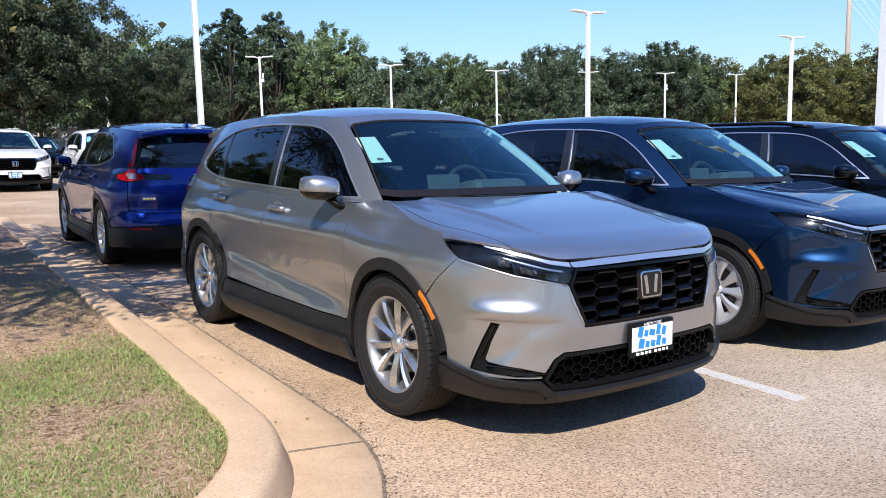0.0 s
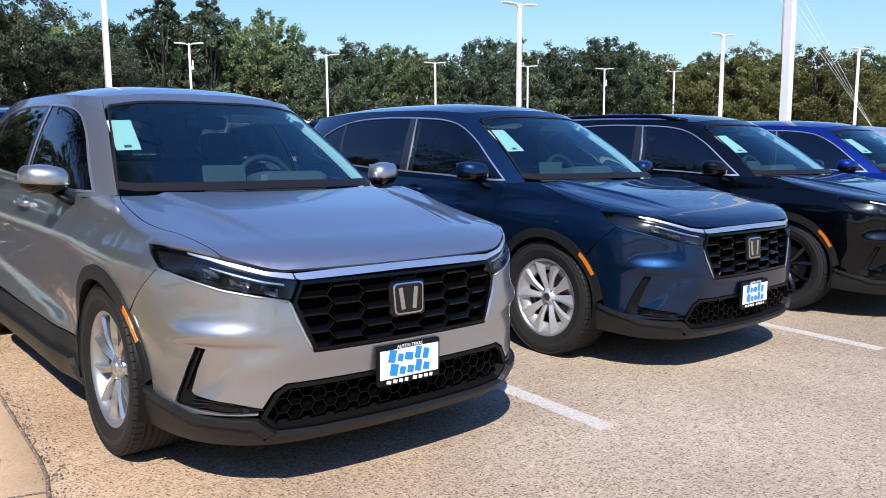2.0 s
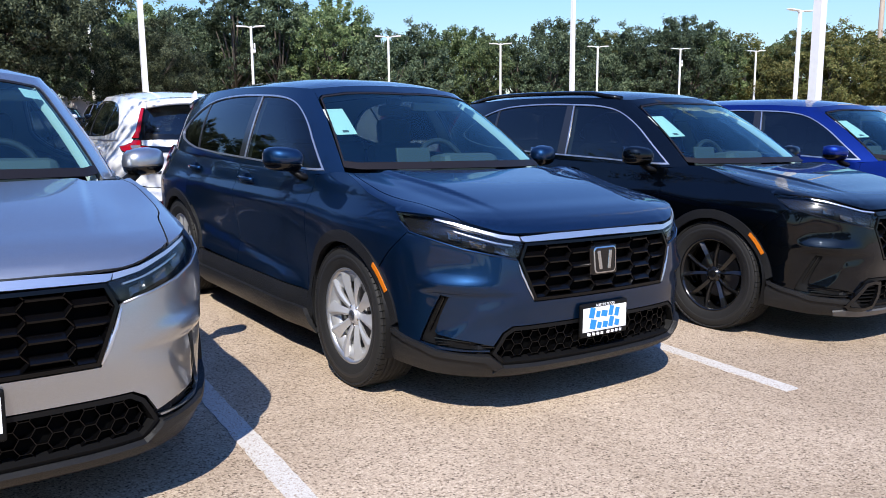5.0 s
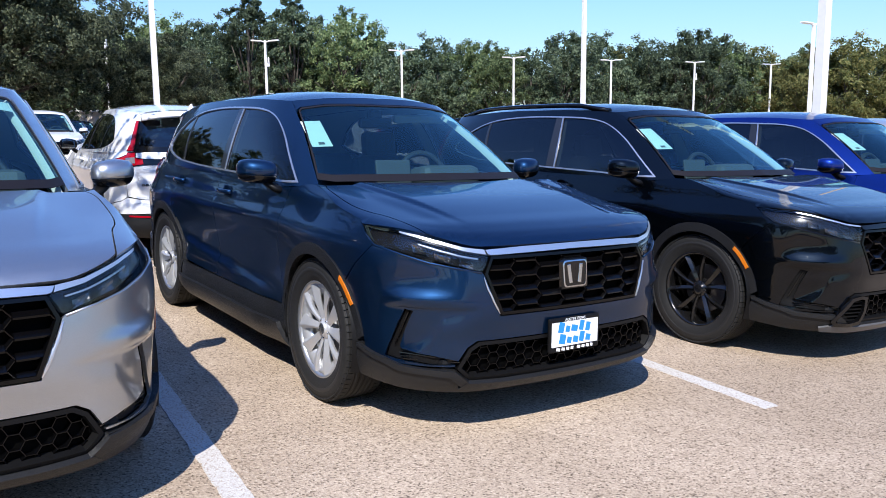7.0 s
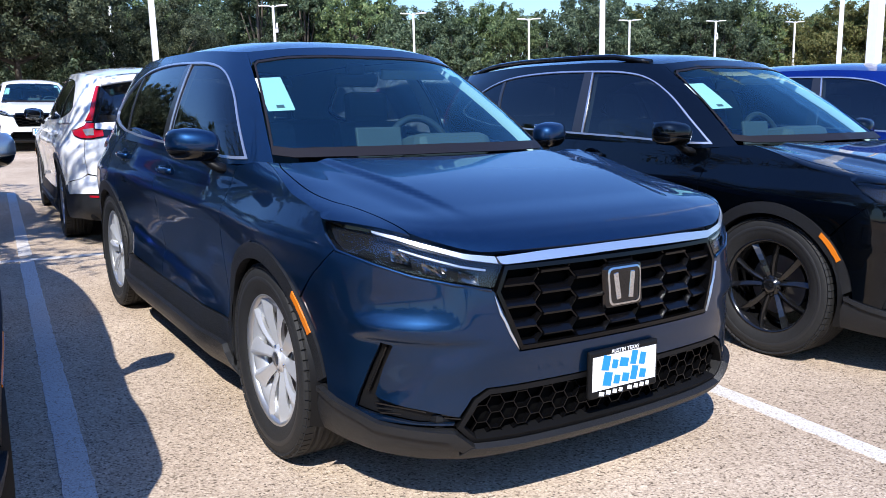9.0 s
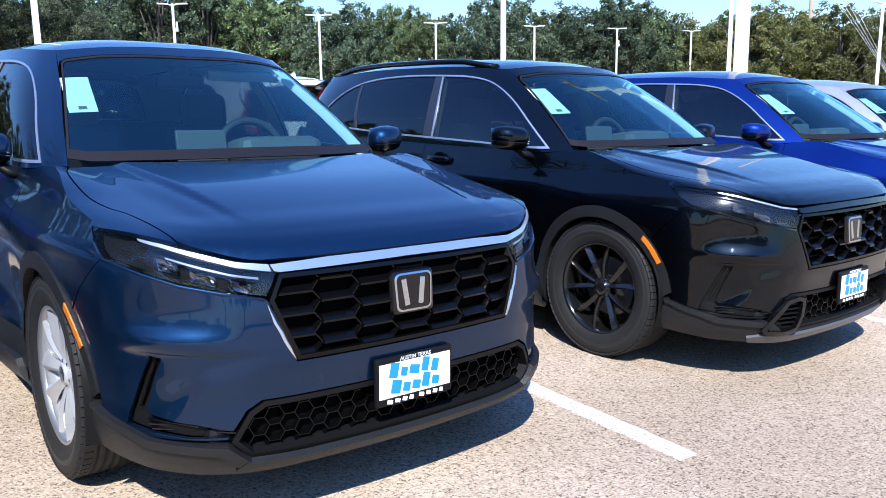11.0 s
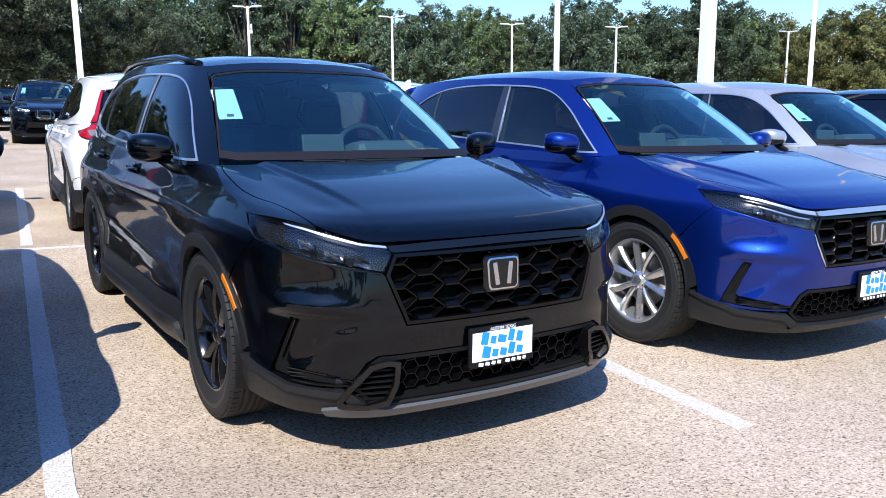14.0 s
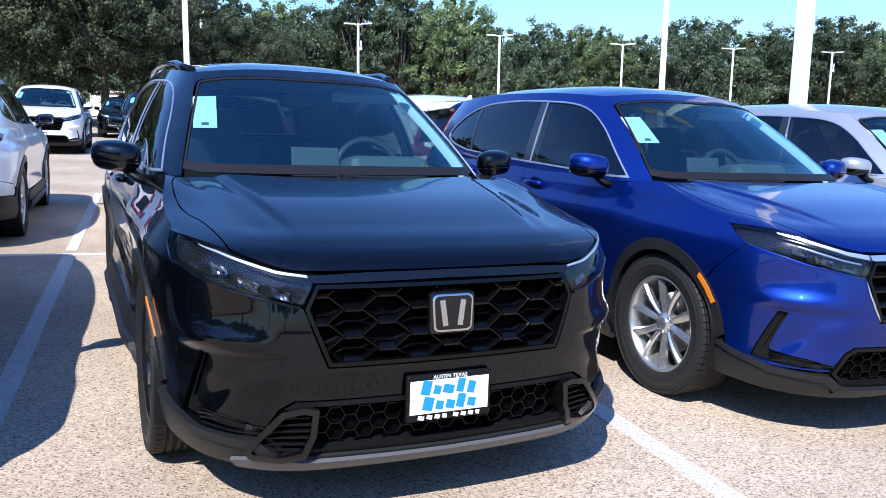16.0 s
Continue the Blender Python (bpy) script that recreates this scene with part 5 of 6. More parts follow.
    for i in range(16):
        for k in range(5):
            a = i * 5 + k
            b = i * 5 + (k + 1) % 5
            faces.append((a, b, b + 5, a + 5))
    faces += [(0, 1, 2, 3, 4)[::-1], tuple(80 + k for k in range(5))]
    me = mesh_of("spoiler", verts, faces)
    bm = bmesh.new()
    bm.from_mesh(me)
    bmesh.ops.recalc_face_normals(bm, faces=bm.faces)
    bm.to_mesh(me)
    bm.free()
    m["spoiler"] = me
    bm = bmesh.new()
    pts = []
    for t in np.linspace(0, 1, 15):
        x = -1.18 - 1.95 * t
        y = float(np.interp(x, [c[0] for c in CANT[::-1]], [c[1] for c in CANT[::-1]])) - 0.02
        pts.append((x, y, float(roof_z(np.array(x), np.array(y))) + 0.026 * ease(0, 0.16, t) * ease(1, 0.80, t) + 0.004))
    add_tube(bm, pts, 0.025, 8, 0.025, 0.75)
    m["roof_rail"] = done(bm, "roof_rail")
    # plate and emblem
    bm = bmesh.new()
    add_box(bm, (0, 0, 0), (0.02, 0.315, 0.164), bevel=0.008)
    m["plate_frame"] = done(bm, "plate_frame")
    bm = bmesh.new()
    add_box(bm, (0.0105, 0, 0.004), (0.003, 0.292, 0.116), bevel=0.001)
    m["plate_face"] = done(bm, "plate_face")
    bm = bmesh.new()
    for cz, bars_ in ((0.030, ((-0.088, 0.034, 0.050), (-0.048, 0.026, 0.030), (-0.006, 0.040, 0.030), (0.040, 0.028, 0.048), (0.080, 0.028, 0.042))), (-0.024, ((-0.080, 0.038, 0.046), (-0.038, 0.028, 0.030), (0.002, 0.032, 0.030), (0.042, 0.030, 0.048), (0.082, 0.030, 0.030)))):
        for cy, wd, tall in bars_:
            lift = tall / 2 - 0.018 if tall != 0.042 else -0.004
            add_box(bm, (0.0128, cy, cz + lift), (0.0012, wd, tall), pose(0, 0, 0, -12, 0, 0), bevel=0.0004)
    m["plate_marks"] = done(bm, "plate_marks")
    bm = bmesh.new()
    for a, b in ((-0.118, -0.092), (-0.086, -0.062), (-0.056, -0.034), (-0.028, -0.008), (0.012, 0.036), (0.042, 0.064), (0.070, 0.092), (0.098, 0.116)):
        add_box(bm, (0.0115, (a + b) / 2, -0.067), (0.001, (b - a) * 0.85, 0.014), pose(0, 0, 0, -12, 0, 0))
    m["plate_small"] = done(bm, "plate_small")
    me = text_mesh("AUSTIN TEXAS", 0.019)
    me.transform(pose(0.0107, 0, 0.0705, 90, 0, 90))
    m["plate_words"] = me
    def rrect(w, h, r, n=5):
        pts = []
        for cx, cz, a0 in ((w - r, h - r, 0), (r - w, h - r, 90), (r - w, r - h, 180), (w - r, r - h, 270)):
            pts += [(cx + r * math.cos(radians(a0 + 90 * i / n)), cz + r * math.sin(radians(a0 + 90 * i / n))) for i in range(n + 1)]
        return pts
    a, b = rrect(0.062, 0.052, 0.017), rrect(0.0565, 0.0465, 0.014)
    n = len(a)
    verts = [(x, p[0] * (1 - 0.10 * (p[1] < 0) * 0.6), p[1]) for x, ring in ((-0.012, a), (0.006, a), (0.008, b), (0.0, b)) for p in ring]
    faces = [(k * n + i, k * n + (i + 1) % n, (k + 1) * n + (i + 1) % n, (k + 1) * n + i) for k in range(3) for i in range(n)]
    me = mesh_of("emblem_ring", verts, faces, smooth=False)
    bm = bmesh.new()
    bm.from_mesh(me)
    bmesh.ops.recalc_face_normals(bm, faces=bm.faces)
    for sg in (-1, 1):
        add_box(bm, (0.003, sg * 0.027, 0.0), (0.008, 0.017, 0.074), pose(0, 0, 0, sg * -8, 0, 0), bevel=0.002)
    bm.to_mesh(me)
    bm.free()
    m["emblem_ring"] = me
    bm = bmesh.new()
    add_box(bm, (-0.01, 0, 0), (0.03, 0.142, 0.122), bevel=0.014)
    m["emblem_base"] = done(bm, "emblem_base")
    # sporty corner intakes
    rim_line = F((0.455, 0.428), (0.50, 0.438), (0.565, 0.425), (0.610, 0.375), (0.668, 0.292), (0.640, 0.268), (0.56, 0.262), (0.490, 0.275), (0.462, 0.34))
    m["intake_frame"] = patch(lower, [rim_line, shrink(rim_line, 0.020)], 0.02, proud=0.030, depth=0.06)
    m["intake_back"] = patch(lower, [shrink(rim_line, 0.006)], 0.04, proud=-0.012, depth=0.0)
    bars = []
    for z in (0.290, 0.312, 0.334, 0.356, 0.378, 0.400):
        bars.append(tuple(F((0.480, z), (float(np.interp(z, (0.28, 0.30, 0.42), (0.61, 0.635, 0.552))), z))))
    m["intake_slats"] = chart_bars(lower, bars, 0.008, 0.012, 0.02)
    for k in ("intake_frame", "intake_back"):
        m[k + "_r"] = mirrored(m[k])
    m["intake_slats_r"] = m["intake_slats"].copy()
    m["intake_slats_r"].transform(Matrix.Diagonal((1, -1, 1, 1)))
    m["intake_slats_r"].flip_normals()
    m["tyre"], m["disc"], m["wheel_well"] = tyre_mesh(), disc_mesh(), well_mesh()
    m["rim"], m["hub"], m["lug"], m["rim_web"] = rim_barrel(), hub_mesh(), lug_mesh(), web_mesh()
    for st in SPOKES:
        m["spoke_" + st], m["spoke_r_" + st] = spoke_mesh(st, 1), spoke_mesh(st, -1)
    m["tyre_band"] = raised_ring(0.298, 0.318, 0.1192)
    v, f = lathe([(0.001, 0.084), (0.026, 0.0838), (0.030, 0.081)], 24)
    m["hub_cap"] = mesh_of("hub_cap", v, f)
    return SHAPES


def crossover(m_place, paint, label, wheels="ten", rim=None, cap=None, trim=None, bar=None, sport=False, group="crossovers on the lot", plate=True, sticker=True, near=False, plate_z=0.440):
    """A five-door crossover. rim, trim (window surround) and bar (over the grille) are materials."""
    m = car_shapes()
    car = tagged(empty("crossover", m_place), label, "car", group)
    cap = cap or paint
    tint = GLASS_DARK
    P = lambda name, key, mat, lab="", parent=car, mm=None: part(name, m[key], mat, parent, lab, mm)
    P("bonnet", "bonnet", paint)
    rf = P("roof", "roof", paint)
    P("roof_header", "header", paint, "", rf)
    bumper = P("front_bumper", "front_bumper", paint)
    P("inner_shell", "core", BLACK_PLASTIC)
    for tray in m["trays"]:
        part("undertray", tray, BLACK_PLASTIC, car)
    for sfx, sg in (("", 1), ("_r", -1)):
        fe = P("fender", "fender" + sfx, paint)
        P("fender_top", "fender_top" + sfx, paint, "", fe)
        fd = P("front_door", "front_door" + sfx, paint)
        rd = P("rear_door", "rear_door" + sfx, paint)
        P("quarter_panel", "quarter" + sfx, paint)
        P("roof_pillar", "side_frame" + sfx, paint)
        li = P("pillar_lining", "lining" + sfx, LINING)
        if sg > 0:
            P("pillar_cover", "pillar_cover", LINING, "pale inner pillar cover", li)
        for door, x, z in ((fd, -1.36, 0.975), (rd, -2.36, 0.99)):
            s, _ = s_at(lower, "s", x, z)
            q = lower(np.array(s), np.array(z))
            base = pose(q[0], q[1] * sg, q[2], 0, 0, 0 if sg > 0 else 180)
            P("handle_cup", "handle_cup", paint, "", door, base @ pose(0, 0.002, 0))
            P("door_handle", "handle", paint, "", door, base @ pose(0, 0.010, 0.002))
        P("front_window", "front_window" + sfx, GLASS_SIDE)
        P("rear_window", "rear_window" + sfx, tint)
        P("quarter_window", "quarter_window" + sfx, tint)
        P("window_pillar", "pillar" + sfx, PILLAR)
        P("window_divider", "divider" + sfx, PILLAR)
        P("pillar_cover", "b_lining" + sfx, LINING, "", li)
        P("pillar_strip", "pillar_strip" + sfx, trim)
        P("window_trim", "window_trim" + sfx, trim, "bright trim round the windows" if trim is not GLOSS_BLACK else "")
        P("wheel_arch", "front_arch" + sfx, CLADDING, "matt black plastic arch")
        P("wheel_arch", "rear_arch" + sfx, CLADDING, "matt black plastic arch")
        P("sill", "sill" + sfx, CLADDING, "matt black plastic sill")
        P("sill_step", "sill_step" + sfx, CLADDING)
        P("chin_lip", "chin_lip" + sfx, CLADDING, "", bumper)
        P("rear_reflector", "reflector" + sfx, TAIL_RED, "red reflector strip")
        P("side_marker", "marker" + sfx, AMBER, "amber side marker")
        P("lamp_ledge", "lamp_ledge" + sfx, paint, "", bumper)
        P("bumper_vent", "vent" + sfx, BLACK_PLASTIC, "", bumper)
        P("vent_slats", "vent_slats" + sfx, GLOSS_BLACK, "", bumper)["kind"] = "stuff"
        if not sport:
            P("grille_blade", "blade" + sfx, bar, "", bumper)
        lamp = P("headlamp", "headlamp" + sfx, LENS, "smoked clear headlamp")
        P("lamp_housing", "headlamp_back" + sfx, LAMP_DARK, "", lamp)
        P("light_strip", ("light_line" if sport else "light_strip") + sfx, LAMP_STRIP, "", lamp)
        if not sport:
            P("light_thread", "lamp_thread" + sfx, LAMP_STRIP, "", lamp)
        for u in m["units" + sfx]:
            part("lamp_unit", u, LAMP_UNIT, lamp)
        gate = P("tailgate", "tailgate" + sfx, paint)
        P("rear_bumper", "rear_bumper" + sfx, paint)
        if sg > 0:
            for bar_ in m["badges"]:
                part("badge_bar", bar_, CHROME, gate)
        P("bumper_skirt", "tail_skirt" + sfx, CLADDING, "matt black lower bumper")
        tl = P("tail_lamp", "tail_lamp" + sfx, GLOSS_BLACK, "red tail lamp in a gloss black surround")
        P("red_lens", "red_lens" + sfx, TAIL_RED, "", tl)
        P("upper_surround", "tail_lamp_upper" + sfx, GLOSS_BLACK, "", tl)
        P("upper_lens", "upper_lens" + sfx, TAIL_RED, "", tl)
        P("lamp_inset", "lamp_dark" + sfx, GLOSS_BLACK, "dark inner strip of the lamp", tl)
        P("clear_lens", "clear_lens" + sfx, TAIL_CLEAR, "", tl)
        P("gate_frame", "gate_frame" + sfx, GLOSS_BLACK, "", gate)
        P("back_glass", "back_glass" + sfx, tint)
        fl = Matrix.Identity(4) if sg > 0 else Matrix.Diagonal((1, -1, 1, 1))
        mir = P("door_mirror", "mirror_cap", cap, "", car, fl)
        P("mirror_base", "mirror_base", GLOSS_BLACK, "", mir)
        P("mirror_arm", "mirror_arm", BLACK_PLASTIC, "", mir)
        P("mirror_glass", "mirror_glass", MIRROR, "", mir)
        if sport:
            P("roof_rail", "roof_rail", GLOSS_BLACK, "black roof rail", car, fl)
        for x in (0.0, -2.7):
            spin = random.uniform(0, 70)
            wm = pose(x, sg * 0.795, 0.366, 0, 0, 0 if sg > 0 else 180)
            wh = P("wheel", "rim", RIM_INNER_DARK if rim is not ALLOY_BLACK else rim, "", car, wm @ pose(0, 0, 0, 0, spin, 0))
            P("hub", "hub", rim, "", wh)
            for k in range(5):
                for key in ("spoke_", "spoke_r_"):
                    P("spoke", key + wheels, rim, "", wh, pose(0, 0, 0, 0, 72 * k, 0))
            if near:
                for k in range(5):
                    P("lug_nut", "lug", LAMP_CHROME if rim is not ALLOY_BLACK else rim, "", wh, pose(0, 0, 0, 0, 72 * k + 36, 0))
            if wheels == "broad":
                P("rim_web", "rim_web", rim, "", wh)
            P("tyre", "tyre", RUBBER, "black rubber tyre", wh)
            P("tyre_lettering_band", "tyre_band", RUBBER_BAND, "", wh)
            P("brake_disc", "disc", DISC, "", wh)
            P("hub_cap", "hub_cap", rim if wheels != "broad" else LAMP_GREY, "", wh)
            P("wheel_well", "wheel_well", BLACK_PLASTIC, "", car, pose(x, sg * 0.86, 0.365, 0, 0, 0 if sg > 0 else 180))
        se = P("seat", "seat", FABRIC, "dark cloth seat", car, pose(-1.25, sg * 0.36, 0))
        P("headrest", "headrest", FABRIC, "", se)
    P("rear_seat", "bench", FABRIC, "", car, pose(-2.2, 0, 0.02))
    P("headlining", "headlining", LINING)
    P("dashboard", "dashboard", DASH)
    P("display", "screen_display", DASH)
    P("steering_wheel", "steering_wheel", DASH_PALE)
    P("sun_visor", "sun_visor", VISOR_GREY)
    P("rear_view_mirror", "rear_mirror", BLACK_PLASTIC)
    # this backing sheet carries the hollow's darkness in its colour
    P("grille_back", "grille", HOLLOW_SHADE, "", bumper)
    P("grille_frame", "grille_frame", GRILLE_BLACK, "", bumper)
    P("grille", "grille_net_wide" if sport else "grille_net", GRILLE_BLACK, "gloss black honeycomb grille", bumper)["kind"] = "stuff"
    P("grille_link", ("grille_net_wide" if sport else "grille_net") + "_links", GRILLE_BLACK, "", bumper)["kind"] = "stuff"
    if sport:
        P("grille_inner", "grille_deep", GRILLE_BLACK, "", bumper)["kind"] = "stuff"
    P("grille_bar", "grille_bar", bar, "", bumper)
    # again a sheet coloured as the shaded depth behind the net
    P("lower_grille_back", "lower_grille", HOLLOW_SHADE, "", bumper)
    P("lower_grille", "lower_net", GRILLE_BLACK, "black honeycomb lower grille", bumper)["kind"] = "stuff"
    P("lower_grille_frame", "lower_frame", BLACK_PLASTIC, "", bumper)
    P("chin", "chin", CLADDING, "matt black chin spoiler", bumper)
    if not sport:
        P("chin_blade", "chin_blade", CLADDING, "", bumper)
    if sport:
        for sfx in ("", "_r"):
            P("intake_frame", "intake_frame" + sfx, GLOSS_BLACK, "", bumper)
            # the intake's deep shade is painted on a shallow sheet
            P("intake_back", "intake_back" + sfx, HOLLOW_SHADE, "", bumper)
            P("intake_slats", "intake_slats" + sfx, BLACK_PLASTIC, "", bumper)["kind"] = "stuff"
        P("skid_plate", "skid", SKID, "grey skid plate", bumper)
    P("windscreen", "screen", GLASS_FRONT)
    P("windscreen_band", "screen_band", BAND_BLACK)
    P("wiper", "wiper", BLACK_PLASTIC)
    P("antenna", "antenna", paint)
    P("spoiler", "spoiler", paint)
    em = P("emblem", "emblem_ring", EMBLEM, "", car, pose(0.908, 0, 0.722, 0, -5, 0) @ Matrix.Diagonal((1, 1.22, 1.22, 1)))
    P("emblem_base", "emblem_base", GLOSS_BLACK, "", em)
    if plate:
        pm = pose(0.932, -0.012, plate_z, 0, -1, 0)
        pl = P("dealer_plate", "plate_frame", BLACK_PLASTIC, "white dealer plate in a black frame", car, pm)
        P("plate_face", "plate_face", PLATE_WHITE, "", pl)
        P("plate_mark", "plate_marks", PLATE_BLUE, "", pl)["kind"] = "stuff"
        P("plate_edge_mark", "plate_small", PLATE_WHITE, "", pl)["kind"] = "stuff"
        P("plate_lettering", "plate_words", PLATE_WHITE, "", pl)
    if sticker:
        st = P("price_sheet", "sticker", PAPER, "white paper sheet behind the windscreen", car)
        P("sheet_mark", "sticker_code", INK, "", st)
        P("small_label", "label", PAPER)
    return car

# ---------------------------------------------------------------- the ground
def ground_z(x, y):
    """The lot's fall, which levels out far away."""
    r = math.hypot(x, y)
    k = min(1.0, 55.0 / max(r, 1e-6))
    return (-0.0248 * x - 0.0113 * y) * k


def structure(name, me, mat, label="", m=None):
    me.materials.append(mat)
    ob = new(name, me)
    if m is not None:
        ob.matrix_basis = m
    return tagged(ob, label, "", "", "structure")


verts, faces = [], []
rings = [0.0] + [0.6 * 1.14 ** i for i in range(66)]
seg = 72
for i, r in enumerate(rings):
    for k in range(seg):
        a = 2 * math.pi * k / seg
        x, y = r * math.cos(a), r * math.sin(a)
        verts.append((x, y, ground_z(x, y)))
for i in range(len(rings) - 1):
    for k in range(seg):
        faces.append((i * seg + k, (i + 1) * seg + k, (i + 1) * seg + (k + 1) % seg, i * seg + (k + 1) % seg))
structure("ground", mesh_of("ground", verts, faces), ASPHALT, "pale tan aggregate parking lot paving")

STALL = -51.5                                  # the way the stalls point, degrees
U = Vector((math.cos(radians(STALL)), math.sin(radians(STALL))))
V = Vector((-U.y, U.x))                        # along the row, away to the right


def line_mesh(length, width, seed):
    """A worn painted line with ragged edges, thick as paint."""
    rnd = random.Random(seed)
    n = int(length / 0.05)
    verts, faces = [], []
    for i in range(n + 1):
        x = -length * i / n
        a, b = width / 2 + rnd.uniform(-0.005, 0.003), -width / 2 - rnd.uniform(-0.005, 0.003)
        verts += [(x, a, 0.004), (x, b, 0.004), (x, a + 0.001, 0.0), (x, b - 0.001, 0.0)]
    for i in range(n):
        k = 4 * i
        faces += [(k, k + 4, k + 5, k + 1), (k + 2, k + 6, k + 4, k), (k + 1, k + 5, k + 7, k + 3)]
    faces.append((0, 1, 3, 2))
    return mesh_of("line", verts, faces, smooth=False)


first = Vector((1.895, 4.205))
for i in range(6):
    p = first + V * (2.695 * i)
    structure("stall_line", line_mesh(5.75, 0.105, i), LINE, "worn white painted stall line", LOT @ pose(p.x, p.y, 0, 0, 0, STALL))
    q = p - U * 6.0
    structure("stall_line", line_mesh(5.3, 0.105, 20 + i), LINE, "worn white painted stall line", LOT @ pose(q.x, q.y, 0, 0, 0, STALL))
p = first - U * 5.78 - V * 2.6
structure("head_line", line_mesh(20.0, 0.10, 40), LINE, "worn white painted line between the rows", LOT @ pose(p.x, p.y, 0.0005, 0, 0, STALL + 90) @ pose(20, 0, 0))

# ---- the island: kerb, gutter, soil and grass, in its own axes (a away along the stalls, b towards the cars)
ISLAND = LOT @ Matrix(((V.x, -U.x, 0, 0), (V.y, -U.y, 0, 0), (0, 0, 1, 0), (0, 0, 0, 1)))


def island_line(inset, far=15.0, turn=150):
    """The kerb's line in island space, moved in by inset (towards the soil)."""
    pts = [(1.45 - inset, a) for a in np.arange(far, 3.17, -0.25)]
    r = 1.5 - inset
    pts += [(-0.05 + r * math.cos(radians(t)), 3.17 - r * math.sin(radians(t))) for t in np.arange(0, turn, 6)]
    return pts


def swept(profile, far, step_from=None, step_to=None):
    """A body with the given (inset, height) profile along the kerb's line."""
    rows = [island_line(i, far) for i, _ in profile]
    n = min(len(r) for r in rows)
    verts = [(rows[j][k][0], rows[j][k][1], profile[j][1]) for k in range(n) for j in range(len(profile))]
    m = len(profile)
    faces = [(k * m + j, k * m + j + 1, (k + 1) * m + j + 1, (k + 1) * m + j) for k in range(n - 1) for j in range(m - 1)]
    me = mesh_of("swept", verts, faces)
    bm = bmesh.new()
    bm.from_mesh(me)
    bmesh.ops.recalc_face_normals(bm, faces=bm.faces)
    for f in bm.faces:
        if f.normal.z < -0.2:
            f.normal_flip()
    bm.to_mesh(me)
    bm.free()
    return me


structure("kerb", swept([(-0.002, 0.0), (0.02, 0.05), (0.045, 0.115), (0.062, 0.136), (0.085, 0.145), (0.24, 0.148), (0.26, 0.145), (0.27, 0.12)], 15.0), LIMIT, "pale limestone-coloured concrete kerb", ISLAND)
structure("gutter", swept([(-0.36, 0.001), (-0.355, 0.006), (-0.2, 0.005), (-0.002, 0.004)], 15.0), LIMIT, "pale concrete gutter beside the kerb", ISLAND)
structure("gutter_joint", swept([(-0.376, 0.002), (-0.371, 0.0075), (-0.364, 0.008), (-0.359, 0.003)], 15.0), GRIT, "dark gritty joint along the gutter", ISLAND)
for a in (2.95, 6.4, 9.8):
    bm = bmesh.new()
    if a < 3.17:
        t = 11
        c, s = math.cos(radians(t)), math.sin(radians(t))
        add_box(bm, (-0.05 + 1.68 * c, 3.17 - 1.68 * s, 0.006), (0.35, 0.014, 0.004), pose(0, 0, 0, 0, 0, -t))
    else:
        add_box(bm, (1.63, a, 0.006), (0.35, 0.012, 0.004))
    me = bpy.data.meshes.new("joint")
    bm.to_mesh(me)
    bm.free()
    structure("cross_joint", me, GRIT, "dark joint across the gutter", ISLAND)
edge = island_line(0.255, 15.0)
verts, faces = [], []
for b, a in edge:
    for k in range(14):
        t = (k / 13) ** 1.5
        bb = b + (-5.0 - b) * t if a > 3.17 else b + (-5.0 - b) * t
        aa = a if a > 3.17 else a + (3.4 - a) * t * 0.2
        verts.append((bb, aa, 0.128 + 0.03 * t + 0.012 * noise.noise((bb * 2, aa * 2, 0)) - (0.012 if k == 0 else 0)))
for i in range(len(edge) - 1):
    for k in range(13):
        faces.append((i * 14 + k, i * 14 + k + 1, (i + 1) * 14 + k + 1, (i + 1) * 14 + k))
me = mesh_of("soil", verts, faces)
structure("island_soil", me, SOIL, "dry brown soil with leaf litter in the island", ISLAND)


def grass_field(seed, total, green):
    """Short leaning blades; green ones where the turf is thick, straw between them."""
    rnd = random.Random(seed)
    verts, faces = [], []
    count = 0
    while count < total:
        b, a = rnd.uniform(-2.2, 1.2), 1.7 + 8.5 * rnd.random() ** 1.9
        r = math.hypot(b + 0.05, a - 3.17)
        if a < 3.17 and r > 1.24:
            continue
        turf = 0.42 + 1.0 * noise.noise((b * 0.8 + 4, a * 0.8, 3.0)) + 0.5 * noise.noise((b * 2.7, a * 2.7, 7.0))
        turf *= 1.0 if a < 4.4 else max(0.10, 1.0 - (a - 4.4) * 0.75)
        dens = turf if green else 0.62 - 0.30 * turf
        if rnd.random() > dens:
            continue
        count += 1
        hgt = rnd.uniform(0.009, 0.025) * (1.0 if green else 0.75)
        w = rnd.uniform(0.0012, 0.0025)
        t = rnd.uniform(0, 2 * math.pi)
        lean = rnd.uniform(0.5, 2.0) * hgt * (1.0 if green else 1.6)
        dx, dy = math.cos(t), math.sin(t)
        z = 0.128 + 0.012 * noise.noise((b * 2, a * 2, 0))
        k = len(verts)
        verts += [(b - dy * w, a + dx * w, z), (b + dy * w, a - dx * w, z), (b + dx * lean * 0.4 + dy * w * 0.8, a + dy * lean * 0.4 - dx * w * 0.8, z + hgt * 0.6), (b + dx * lean * 0.4 - dy * w * 0.8, a + dy * lean * 0.4 + dx * w * 0.8, z + hgt * 0.6), (b + dx * lean, a + dy * lean, z + hgt)]
        faces += [(k, k + 1, k + 2, k + 3), (k + 3, k + 2, k + 4)]
